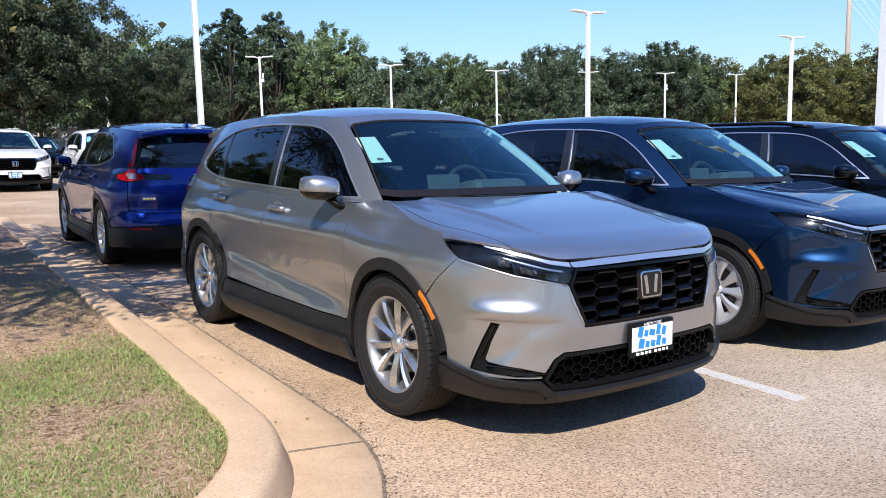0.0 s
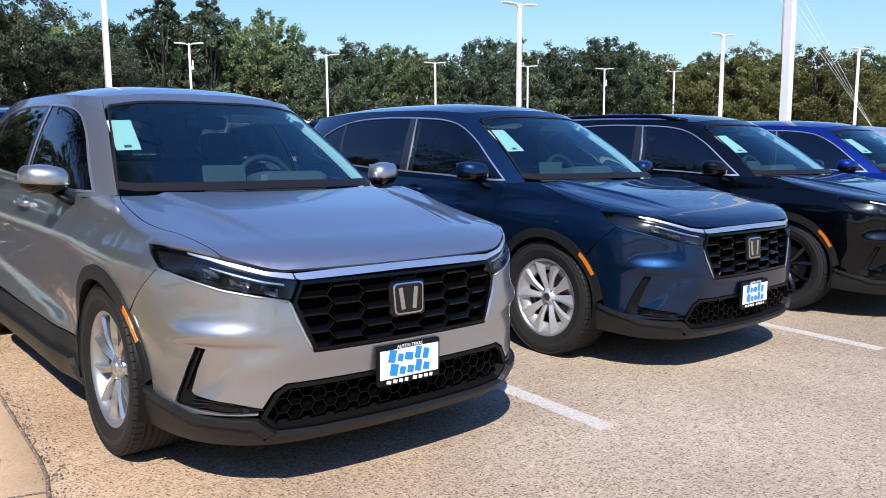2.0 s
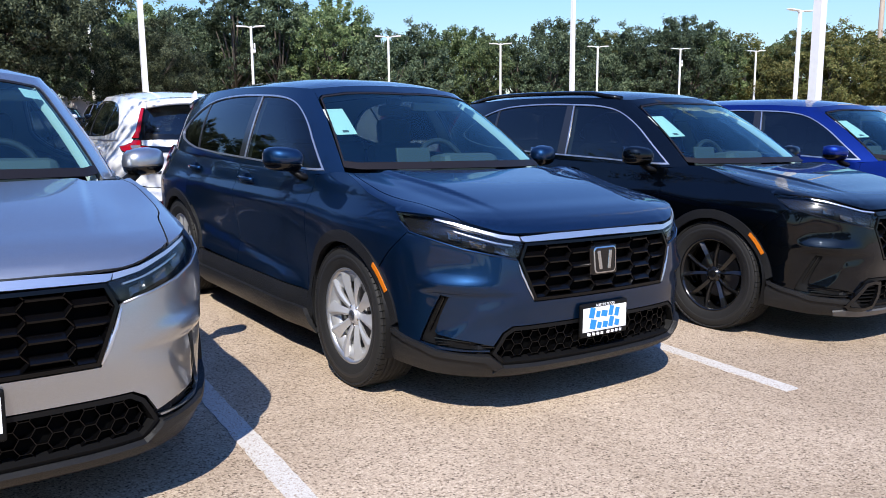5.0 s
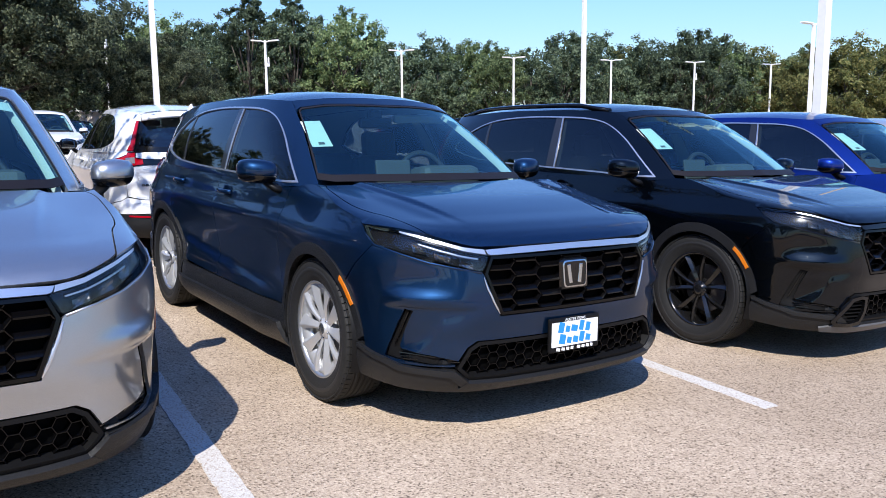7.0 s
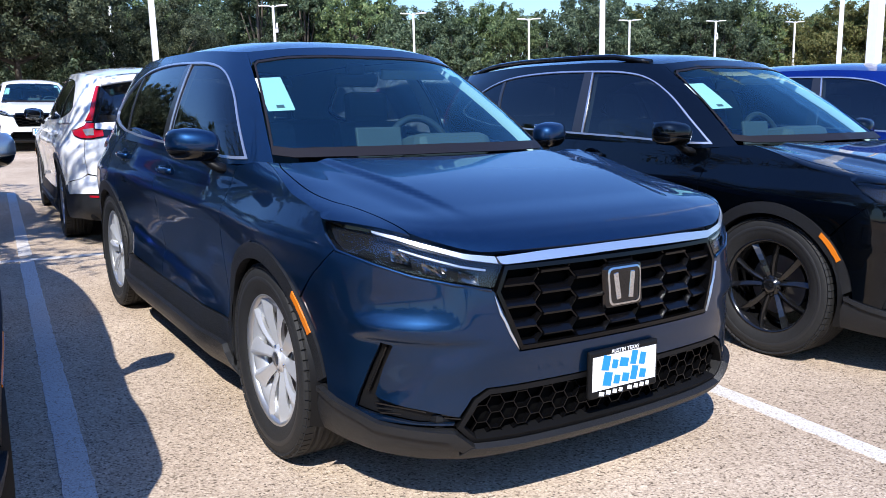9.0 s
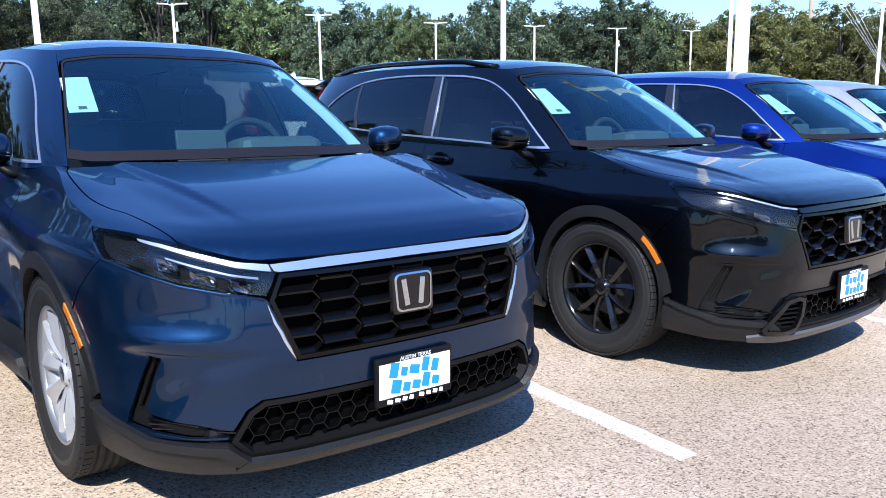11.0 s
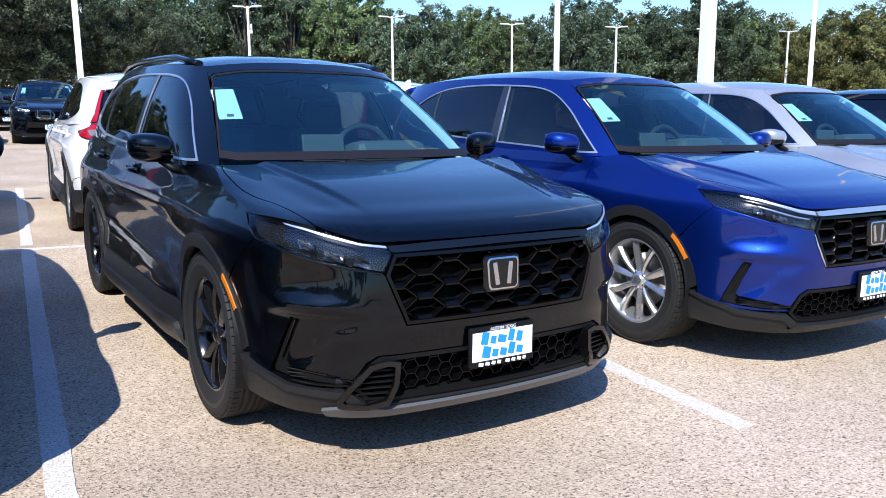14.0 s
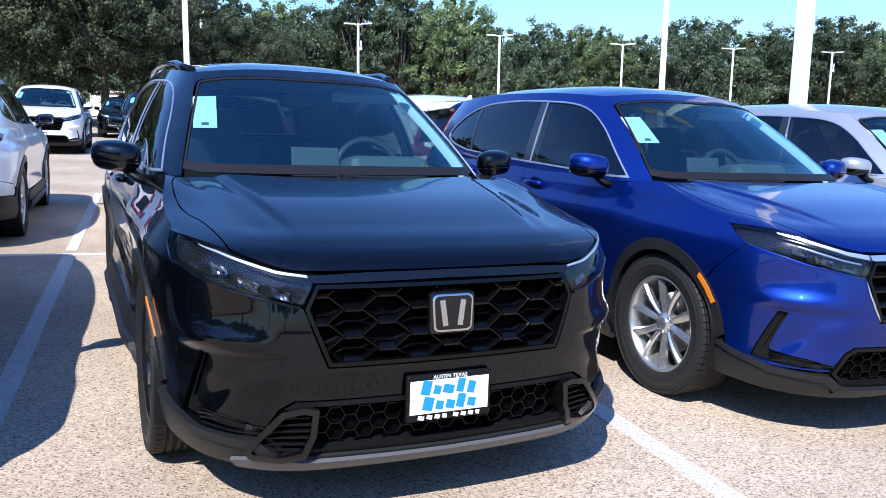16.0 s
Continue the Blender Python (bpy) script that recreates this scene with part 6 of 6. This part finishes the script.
    return mesh_of("grass", verts, faces)


for seed, total, mat, lab in ((5, 95000, GRASS, "short patchy green grass on the island"), (6, 80000, STRAW, "dry straw-coloured grass between the green turf")):
    me = grass_field(seed, total, mat is GRASS)
    me.materials.append(mat)
    ob = new("grass", me)
    ob.matrix_basis = ISLAND
    tagged(ob, lab, "grass", "", "stuff")


def grit_field():
    """Loose dark grit along the joint between gutter and paving."""
    rnd = random.Random(15)
    verts, faces = [], []
    line = island_line(-0.372, 12.0)
    for i in range(2000):
        k = rnd.randrange(len(line))
        off = rnd.gauss(0.01, 0.035) if rnd.random() < 0.92 else abs(rnd.gauss(0.03, 0.16))
        b, a = line[k]
        a += rnd.uniform(-0.13, 0.13) if a > 3.3 else rnd.uniform(-0.06, 0.06)
        if a < 3.17:
            d = Vector((b + 0.05, a - 3.17)).normalized()
            b, a = b + d.x * off, a + d.y * off
        else:
            b += off
        w = rnd.uniform(0.002, 0.0065)
        n = len(verts)
        for q in range(4):
            ang = q * 1.571 + rnd.uniform(-0.4, 0.4)
            verts.append((b + w * math.cos(ang), a + w * math.sin(ang), 0.002))
        verts.append((b + rnd.uniform(-0.3, 0.3) * w, a, 0.004 + w))
        faces += [(n + q, n + (q + 1) % 4, n + 4) for q in range(4)]
    return mesh_of("grit", verts, faces, smooth=False)


me = grit_field()
me.materials.append(GRIT)
ob = new("loose_grit", me)
ob.matrix_basis = ISLAND
tagged(ob, "loose dark grit along the gutter's joint", "grit", "", "stuff")


def litter_field():
    """Dead leaves and twigs on the soil and along the gutter."""
    rnd = random.Random(9)
    verts, faces = [], []
    for i in range(2420):
        if i < 2300:
            b, a = rnd.uniform(-2.2, 1.17), rnd.uniform(3.6, 11)
            z = 0.140 + 0.012 * noise.noise((b * 2, a * 2, 0))
        else:
            b, a, z = 1.46 + abs(rnd.gauss(0, 0.22)), rnd.uniform(2.9, 12), 0.010
        w, t = rnd.uniform(0.006, 0.016) * (1 if i < 2300 else 0.6), rnd.uniform(0, 6.28)
        k = len(verts)
        for q, ww, hh in ((0, 1.6, 0.004), (1.57, 0.6, 0.0), (3.14, 1.6, 0.006), (4.71, 0.6, 0.002)):
            verts.append((b + w * ww * math.cos(t + q), a + w * ww * math.sin(t + q), z + hh * rnd.uniform(0.3, 1.6)))
        faces.append((k, k + 1, k + 2, k + 3))
    return mesh_of("litter", verts, faces)


LITTER = leaf_material("dead_leaves", (0.09, 0.05, 0.025), (0.20, 0.13, 0.07), (0.36, 0.26, 0.16))
me = litter_field()
me.materials.append(LITTER)
ob = new("leaf_litter", me)
ob.matrix_basis = ISLAND
tagged(ob, "dead brown leaves and twigs on soil and gutter", "leaf litter", "", "stuff")


# ---------------------------------------------------------------- trees
def tree_meshes(seed, height, spread, leaves, leaf, trunk_h, lobes, up=1.0, clump=0.5, twiggy=0.0, tight=0.55):
    """Trunk with limbs, and a crown of many small leaves gathered in clumps round the twigs."""
    rnd = random.Random(seed)
    bm = bmesh.new()
    lean = Vector((rnd.uniform(-0.3, 0.3), rnd.uniform(-0.3, 0.3), 0))
    pts = [Vector((0, 0, -0.3)), Vector((0, 0, 0.4)), lean * 0.4 + Vector((0, 0, trunk_h * 0.7)), lean + Vector((0, 0, trunk_h * 1.4)), lean * 1.5 + Vector((0, 0, height * 0.75))]
    r0 = height * 0.022 + 0.05
    add_tube(bm, pts, r0, 9, r0 * 0.25)
    centres = []
    for i in range(lobes):
        a = 2.4 * i + rnd.uniform(-0.5, 0.5)
        t = (i + 0.5) / lobes
        z = trunk_h + (height - trunk_h) * (0.12 + 0.80 * t ** (1 / up))
        rr = spread * (0.28 + 0.72 * math.sin(math.pi * min(0.98, 0.18 + 0.74 * t)) ** 1.2) * rnd.uniform(0.55, 0.8)
        if t > 0.85:
            rr *= 0.35
        c = Vector((rr * math.cos(a), rr * math.sin(a), z))
        centres.append((c, spread * rnd.uniform(0.30, 0.46)))
        base = Vector((lean.x, lean.y, trunk_h * rnd.uniform(0.8, 1.3) + (z - trunk_h) * 0.25))
        mid = base.lerp(c, 0.55) + Vector((0, 0, -0.06 * spread))
        add_tube(bm, [base, mid, c], r0 * 0.38, 6, r0 * 0.08)
    twigs = []
    for c, r in centres:
        for _ in range(max(6, int(22 * clump))):
            d = Vector((rnd.gauss(0, 1), rnd.gauss(0, 1), rnd.gauss(0, 0.85))).normalized()
            twigs.append((c + d * r * rnd.uniform(0.55, 1.08), r * rnd.uniform(0.22, 0.40), d))
            if twiggy:
                e = twigs[-1][0] + d * 0.2
                add_tube(bm, [c, c.lerp(e, 0.5) + Vector((rnd.gauss(0, 0.08), rnd.gauss(0, 0.08), rnd.gauss(0, 0.08))), e], twiggy, 4, twiggy * 0.35)
    wood = bpy.data.meshes.new("trunk")
    bm.to_mesh(wood)
    bm.free()
    wood.materials.append(BARK)
    verts, faces = [], []
    per = max(1, leaves // len(twigs))
    for c, r, d in twigs:
        for _ in range(per):
            p = c + Vector((rnd.gauss(0, tight), rnd.gauss(0, tight), rnd.gauss(0, tight * 0.9))) * r
            n = (d + Vector((rnd.gauss(0, 0.7), rnd.gauss(0, 0.7), rnd.gauss(0.3, 0.7)))).normalized()
            s = n.cross(Vector((rnd.gauss(0, 1), rnd.gauss(0, 1), rnd.gauss(0, 1)))).normalized()
            q = n.cross(s)
            w = leaf * rnd.uniform(0.6, 1.3)
            k = len(verts)
            verts += [tuple(p - s * w), tuple(p + q * w * 0.5 + n * w * 0.2), tuple(p + s * w), tuple(p - q * w * 0.5 + n * w * 0.2)]
            faces.append((k, k + 1, k + 2, k + 3))
    crown = mesh_of("crown", verts, faces, smooth=False)
    return wood, crown


def plant(meshes, leafmat, x, y, scale, turn, label, group="", tall=1.0):
    tree = tagged(empty("tree", pose(x, y, ground_z(x, y) - 0.05, 0, 0, turn) @ Matrix.Diagonal((scale, scale, scale * tall, 1))), label, "tree", group)
    part("trunk", meshes[0], BARK, tree)
    part("crown", meshes[1], leafmat, tree)
    return tree


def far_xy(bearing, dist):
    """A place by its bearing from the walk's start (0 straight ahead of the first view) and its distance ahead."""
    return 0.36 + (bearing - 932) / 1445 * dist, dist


KINDS = [tree_meshes(11, 9.0, 4.2, 18000, 0.125, 1.4, 15, clump=0.7, tight=0.38), tree_meshes(12, 10.0, 3.6, 18000, 0.12, 1.6, 16, up=1.3, clump=0.7, tight=0.38), tree_meshes(13, 8.5, 4.6, 19000, 0.13, 1.2, 17, up=0.9, clump=0.7, tight=0.38), tree_meshes(14, 12.0, 2.9, 18000, 0.12, 1.8, 18, up=1.1, clump=0.7, tight=0.38)]
BIG = tree_meshes(21, 10.5, 6.6, 105000, 0.105, 3.5, 36, up=0.9, clump=0.62, tight=0.30)
DARK, MID, OLIVE = LEAF_DARK, LEAF_MID, LEAF_OLIVE
LABEL = {LEAF_DARK: "dark green live oak at the edge of the lot", LEAF_MID: "leafy green elm at the edge of the lot", LEAF_OLIVE: "olive green tree turning brown at the top"}
WOOD = "trees round the lot"
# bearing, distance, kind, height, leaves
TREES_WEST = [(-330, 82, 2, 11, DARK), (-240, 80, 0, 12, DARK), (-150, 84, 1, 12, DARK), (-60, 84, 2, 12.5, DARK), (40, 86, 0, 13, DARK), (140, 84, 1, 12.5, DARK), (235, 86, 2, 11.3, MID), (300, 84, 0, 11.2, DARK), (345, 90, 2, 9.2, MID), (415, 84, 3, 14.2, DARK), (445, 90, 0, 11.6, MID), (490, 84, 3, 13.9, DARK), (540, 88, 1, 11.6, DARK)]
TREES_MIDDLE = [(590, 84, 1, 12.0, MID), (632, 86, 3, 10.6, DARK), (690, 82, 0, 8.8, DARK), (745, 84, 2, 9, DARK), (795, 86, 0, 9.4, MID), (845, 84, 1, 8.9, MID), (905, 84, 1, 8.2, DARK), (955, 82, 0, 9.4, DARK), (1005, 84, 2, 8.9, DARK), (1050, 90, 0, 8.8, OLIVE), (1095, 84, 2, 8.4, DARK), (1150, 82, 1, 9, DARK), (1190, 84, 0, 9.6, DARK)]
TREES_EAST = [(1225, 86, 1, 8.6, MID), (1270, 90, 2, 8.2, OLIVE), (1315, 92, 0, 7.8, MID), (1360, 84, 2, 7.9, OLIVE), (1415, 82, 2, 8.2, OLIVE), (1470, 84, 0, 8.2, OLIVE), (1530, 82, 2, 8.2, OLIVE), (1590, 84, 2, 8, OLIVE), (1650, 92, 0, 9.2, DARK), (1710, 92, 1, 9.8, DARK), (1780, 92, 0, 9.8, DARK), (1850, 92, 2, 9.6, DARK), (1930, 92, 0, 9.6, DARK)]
HEIGHTS = [9.0, 10.0, 8.5, 12.0]
rnd = random.Random(3)
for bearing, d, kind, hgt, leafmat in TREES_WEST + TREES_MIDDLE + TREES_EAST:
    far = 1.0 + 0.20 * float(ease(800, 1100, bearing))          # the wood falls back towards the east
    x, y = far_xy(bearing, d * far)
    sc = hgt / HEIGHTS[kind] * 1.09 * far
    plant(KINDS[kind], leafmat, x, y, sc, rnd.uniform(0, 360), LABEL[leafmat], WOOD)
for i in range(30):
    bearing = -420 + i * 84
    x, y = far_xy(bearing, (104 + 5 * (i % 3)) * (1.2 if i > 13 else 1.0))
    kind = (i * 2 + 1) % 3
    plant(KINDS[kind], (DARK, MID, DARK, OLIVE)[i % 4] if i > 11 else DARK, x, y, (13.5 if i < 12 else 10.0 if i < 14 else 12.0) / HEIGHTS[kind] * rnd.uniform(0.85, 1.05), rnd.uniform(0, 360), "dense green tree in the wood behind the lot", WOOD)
# large oaks past the third row
for x, y, sc, turn in ((-27.6, 43.7, 0.98, 20), (-38.5, 41.0, 1.0, 20), (-35.5, 49.5, 1.15, 140), (-31.0, 30.0, 0.9, 250), (-44.0, 55, 1.2, 80), (-22.6, 51.0, 0.62, 300)):
    plant(BIG, LEAF_OAK, x, y, sc, turn, "large dark green live oak with a low spreading crown", WOOD)
# trees behind the walk, which the cars mirror
for x, y, sc, turn in ((-16, -12, 0.9, 10), (-6, -19, 1.0, 100), (5, -23, 0.9, 200), (16, -21, 1.0, 300), (-24, 2, 0.9, 30), (-22, 9.5, 0.8, 70), (-31, 17, 1.0, 160)):
    plant(BIG, LEAF_MID, x, y, sc, turn, "broad green tree on the near side of the lot", WOOD)
# the island's own tree, whose twigs shade the pavement
NEAR = tree_meshes(31, 7.6, 4.3, 14000, 0.060, 3.0, 32, clump=0.9, twiggy=0.034, tight=0.40)
t = plant(NEAR, LEAF_OLIVE, -5.0, 4.2, 1.0, 40, "small island tree with thin yellowing leaves", "")
rnd = random.Random(77)
bm = bmesh.new()
limb = [Vector((0, 0, 2.0)), Vector((1.0, 0.05, 2.50)), Vector((1.95, -0.05, 2.48)), Vector((2.52, -0.15, 2.16))]
add_tube(bm, limb, 0.035, 6, 0.008)
ob = part("low_limb", bm, BARK, t)
ob.matrix_basis = Matrix.Rotation(radians(-40), 4, "Z")
verts, faces = [], []
for _ in range(560):
    p = limb[2].lerp(limb[3], rnd.uniform(0.25, 1.02)) + Vector((rnd.gauss(-0.05, 0.09), rnd.gauss(0, 0.12), rnd.gauss(0.02, 0.09)))
    n = Vector((rnd.gauss(0, 1), rnd.gauss(0, 1), rnd.gauss(0.6, 0.8))).normalized()
    s_ = n.cross(Vector((rnd.gauss(0, 1), rnd.gauss(0, 1), rnd.gauss(0, 1)))).normalized()
    q_, w = n.cross(s_), rnd.uniform(0.02, 0.042)
    k = len(verts)
    verts += [tuple(p - s_ * w), tuple(p + q_ * w * 0.5 + n * w * 0.2), tuple(p + s_ * w), tuple(p - q_ * w * 0.5 + n * w * 0.2)]
    faces.append((k, k + 1, k + 2, k + 3))
reach = [Vector((0, 0, 2.7)), Vector((1.3, -0.3, 3.2)), Vector((2.5, -0.75, 3.45)), Vector((3.5, -1.1, 3.5))]
bm = bmesh.new()
add_tube(bm, reach, 0.05, 6, 0.012)
for i in range(15):
    p = reach[2].lerp(reach[3], rnd.uniform(-0.9, 1.0))
    e = p + Vector((rnd.gauss(0.15, 0.3), rnd.gauss(0, 0.4), rnd.gauss(0, 0.3)))
    add_tube(bm, [p, p.lerp(e, 0.5) + Vector((0, 0, 0.05)), e], 0.012, 4, 0.004)
    for _ in range(22):
        c = p.lerp(e, rnd.uniform(0.3, 1.1)) + Vector((rnd.gauss(0, 0.07), rnd.gauss(0, 0.07), rnd.gauss(0, 0.07)))
        n = Vector((rnd.gauss(0, 1), rnd.gauss(0, 1), rnd.gauss(0.6, 0.8))).normalized()
        s_ = n.cross(Vector((rnd.gauss(0, 1), rnd.gauss(0, 1), rnd.gauss(0, 1)))).normalized()
        q_, w = n.cross(s_), rnd.uniform(0.025, 0.05)
        k = len(verts)
        verts += [tuple(c - s_ * w), tuple(c + q_ * w * 0.5 + n * w * 0.2), tuple(c + s_ * w), tuple(c - q_ * w * 0.5 + n * w * 0.2)]
        faces.append((k, k + 1, k + 2, k + 3))
ob = part("long_limb", bm, BARK, t)
ob.matrix_basis = Matrix.Rotation(radians(-40), 4, "Z")
ob = part("low_leaves", mesh_of("low_leaves", verts, faces, smooth=False), LEAF_OLIVE, t)
ob.matrix_basis = Matrix.Rotation(radians(-40), 4, "Z")


# ---------------------------------------------------------------- lamp posts
def lamp_post(x, y, hgt, width, turn, eye=0):
    post = tagged(empty("lamp_post", pose(x, y, ground_z(x, y), 0, 0, turn)), "tall white square steel lamp post with twin flat heads", "lamp post", "lamp posts")
    bm = bmesh.new()
    v = []
    for z, w in ((0.0, width), (hgt, width * 0.82)):
        v.append([bm.verts.new((sx * w / 2, sy * w / 2, z)) for sx, sy in ((-1, -1), (1, -1), (1, 1), (-1, 1))])
    for k in range(4):
        bm.faces.new((v[0][k], v[0][(k + 1) % 4], v[1][(k + 1) % 4], v[1][k]))
    bm.faces.new(v[1])
    part("pole", bm, POLE_WHITE, post)
    bm = bmesh.new()
    add_box(bm, (0, 0, 0.35), (0.5, 0.5, 0.7), bevel=0.03)
    part("footing", bm, CONCRETE, post, "round-edged concrete footing")
    if eye:
        bm = bmesh.new()
        add_box(bm, (width * 0.95, 0, hgt - 1.75), (width * 1.2, 0.16, 0.22), bevel=0.03)
        add_tube(bm, [(width * 1.1, 0, hgt - 1.2), (width * 1.1, 0, hgt - 1.65)], 0.05, 8, 0.09)
        part("watch_camera", bm, POLE_WHITE, post, "small white camera on a bracket")
    for sg in (-1, 1):
        bm = bmesh.new()
        add_tube(bm, [(sg * width * 0.3, 0, hgt - 0.12), (sg * 0.3, 0, hgt - 0.05)], 0.04, 8)
        part("arm", bm, POLE_WHITE, post)
        bm = bmesh.new()
        add_box(bm, (sg * 0.62, 0, hgt - 0.02), (0.78, 0.36, 0.085), pose(0, 0, 0, 0, sg * -3, 0), bevel=0.03)
        part("lamp_head", bm, POLE_WHITE, post, "flat white lamp head")
    return post


for x, y, h, w, t, eye in ((6.77, 15.23, 7.9, 0.15, 38, 0), (-11.13, 28.37, 7.9, 0.19, 38, 0), (3.52, 40.75, 7.75, 0.19, 38, 0), (16.6, 52.2, 7.9, 0.19, 38, 0), (-18.92, 59.5, 7.7, 0.18, 10, 1), (-10.29, 66.35, 7.65, 0.18, 10, 0),
                           (-2.04, 75.0, 7.8, 0.18, 10, 0), (6.72, 82.5, 8.1, 0.18, 10, 0), (15.85, 92.8, 8.6, 0.19, 10, 1), (25.0, 99.2, 8.75, 0.19, 10, 0), (29.5, 62.5, 8.05, 0.18, 38, 0), (-27.5, 53.0, 7.7, 0.18, 10, 0)):
    lamp_post(x, y, h, w, t, eye)
mast = tagged(empty("utility_pole", pose(64.2, 172.0, ground_z(64, 172))), "very tall tan utility mast beyond the trees", "mast")
bm = bmesh.new()
add_tube(bm, [(0, 0, 0), (0, 0, 20), (0, 0, 48)], 0.52, 14, 0.38)
part("shaft", bm, POLE_TAN, mast)
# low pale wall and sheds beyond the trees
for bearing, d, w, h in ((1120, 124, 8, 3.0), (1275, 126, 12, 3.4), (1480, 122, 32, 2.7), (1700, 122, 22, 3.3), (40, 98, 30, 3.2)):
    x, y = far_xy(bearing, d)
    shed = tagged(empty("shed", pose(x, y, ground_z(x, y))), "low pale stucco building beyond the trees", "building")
    bm = bmesh.new()
    add_box(bm, (0, 0, h / 2), (w, 4, h), bevel=0.05)
    part("wall", bm, STUCCO, shed)
    bm = bmesh.new()
    add_box(bm, (0, 0, h + 0.12), (w + 0.6, 4.6, 0.24), bevel=0.04)
    part("roof", bm, CONCRETE, shed)
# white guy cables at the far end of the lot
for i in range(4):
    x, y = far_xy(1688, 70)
    bm = bmesh.new()
    add_tube(bm, [(0, 0, 0), (-4.2 - 0.9 * i, 3, 9.5 + 0.5 * i), (-9.0 - 2.2 * i, 6.5, 20.0 + i)], 0.013, 5)
    part_me = bpy.data.meshes.new("guy_cable")
    bm.to_mesh(part_me)
    bm.free()
    part_me.materials.append(POLE_WHITE)
    ob = new("guy_cable", part_me)
    ob.matrix_basis = pose(x + 0.12 * i - 1.2, y, ground_z(x, y))
    tagged(ob, "thin white guy cable anchored at the lot's end", "cable", "guy cables")

# ---------------------------------------------------------------- the cars
def parked(x, y, heading):
    """A pose on the lot for a car whose front axle stands over x, y."""
    return LOT @ pose(x, y, 0, 0, 0, heading)


crossover(parked(0.37, 4.327, -48.5), SILVER, "silver metallic crossover with ten-spoke alloy wheels, parked beside the kerb", "ten", ALLOY, trim=SATIN, bar=SATIN, near=True, plate_z=0.466)
crossover(parked(2.356, 6.157, -47.3), NAVY, "dark navy blue crossover with broad silver wheels and bright window trim", "broad", ALLOY_PAINT, trim=SATIN, bar=SATIN, near=True)
crossover(parked(4.445, 7.784, -46.8), BLACK, "gloss black sporty crossover with black wheels and roof rails", "fork", ALLOY_BLACK, trim=SATIN, bar=GLOSS_BLACK, sport=True, near=True)
crossover(parked(6.32, 9.42, -47.5), BLUE, "bright blue crossover with silver ten-spoke wheels, parked in the row", "ten", ALLOY, trim=SATIN, bar=SATIN, near=True)
crossover(parked(8.01, 11.60, -48.0), GREY, "light grey silver crossover with silver mirrors, parked in the row", "ten", ALLOY, trim=SATIN, bar=SATIN, near=True)
crossover(parked(10.3, 13.2, -48.0), BLACK, "black crossover parked at the far end of the row", "ten", ALLOY, trim=GLOSS_BLACK, bar=SATIN)


def facing_away(x, y, heading):
    """A pose by the middle of the rear axle."""
    return LOT @ pose(x, y, 0, 0, 0, heading) @ pose(2.7, 0, 0)


crossover(facing_away(-3.77, 9.18, 128.5), BLUE, "bright blue crossover seen from behind, with red tail lamps", "ten", ALLOY, trim=SATIN, bar=SATIN)
crossover(facing_away(-1.44, 10.46, 129.5), WHITE, "white crossover seen from behind, with tall red tail lamps", "ten", ALLOY, cap=GLOSS_BLACK, trim=GLOSS_BLACK, bar=SATIN)
crossover(facing_away(0.75, 12.1, 129.5), WHITE, "white crossover seen from behind, beside the black one", "ten", ALLOY, cap=GLOSS_BLACK, trim=GLOSS_BLACK, bar=SATIN)
crossover(facing_away(2.95, 13.7, 129.0), WHITE, "white crossover seen from behind, deeper in the row", "ten", ALLOY, cap=GLOSS_BLACK, trim=GLOSS_BLACK, bar=SATIN)
# the row across the aisle
row3 = Vector((-12.1, 23.8))
for k, back, mat, lab in ((-2, 0, BLACK, "black crossover in the row across the aisle"), (-1.05, 0, WHITE, "white crossover facing the aisle, with a black grille"), (-0.13, -2.1, WHITE, "large white crossover facing the aisle, with a black grille"), (0.9, 0, BLACK, "large black crossover in the row across the aisle"),
                          (2, 0, BLACK, "black crossover in the row across the aisle"), (3, 0, DARK_GREY, "charcoal crossover in the row across the aisle"), (0.5, 9.4, BLACK, "black crossover behind the row across the aisle"), (1.6, 9.4, DARK_GREY, "charcoal crossover behind the row across the aisle"),
                          (-0.35, 9.4, BLACK, "black crossover behind the row across the aisle"), (1.0, 18.0, BLACK, "black crossover beyond the large oak"), (2.0, 18.0, BLACK, "black crossover beyond the large oak")):
    p = row3 + V * (2.72 * k) - U * back
    crossover(parked(p.x, p.y, STALL) @ Matrix.Scale(1.0 if back > 5 else 1.1, 4), mat, lab, "ten", ALLOY, trim=SATIN, bar=GLOSS_BLACK)
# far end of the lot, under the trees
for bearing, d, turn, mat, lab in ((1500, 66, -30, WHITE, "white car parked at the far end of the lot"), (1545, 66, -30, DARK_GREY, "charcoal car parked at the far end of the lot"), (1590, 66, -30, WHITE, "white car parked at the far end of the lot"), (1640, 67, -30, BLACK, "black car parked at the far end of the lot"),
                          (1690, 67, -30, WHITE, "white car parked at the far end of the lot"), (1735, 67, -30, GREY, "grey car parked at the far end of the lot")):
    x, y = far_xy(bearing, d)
    crossover(pose(x, y, ground_z(x, y), 0, 0, turn), mat, lab, "ten", ALLOY, trim=SATIN, bar=GLOSS_BLACK, group="cars at the far end", plate=False, sticker=False)
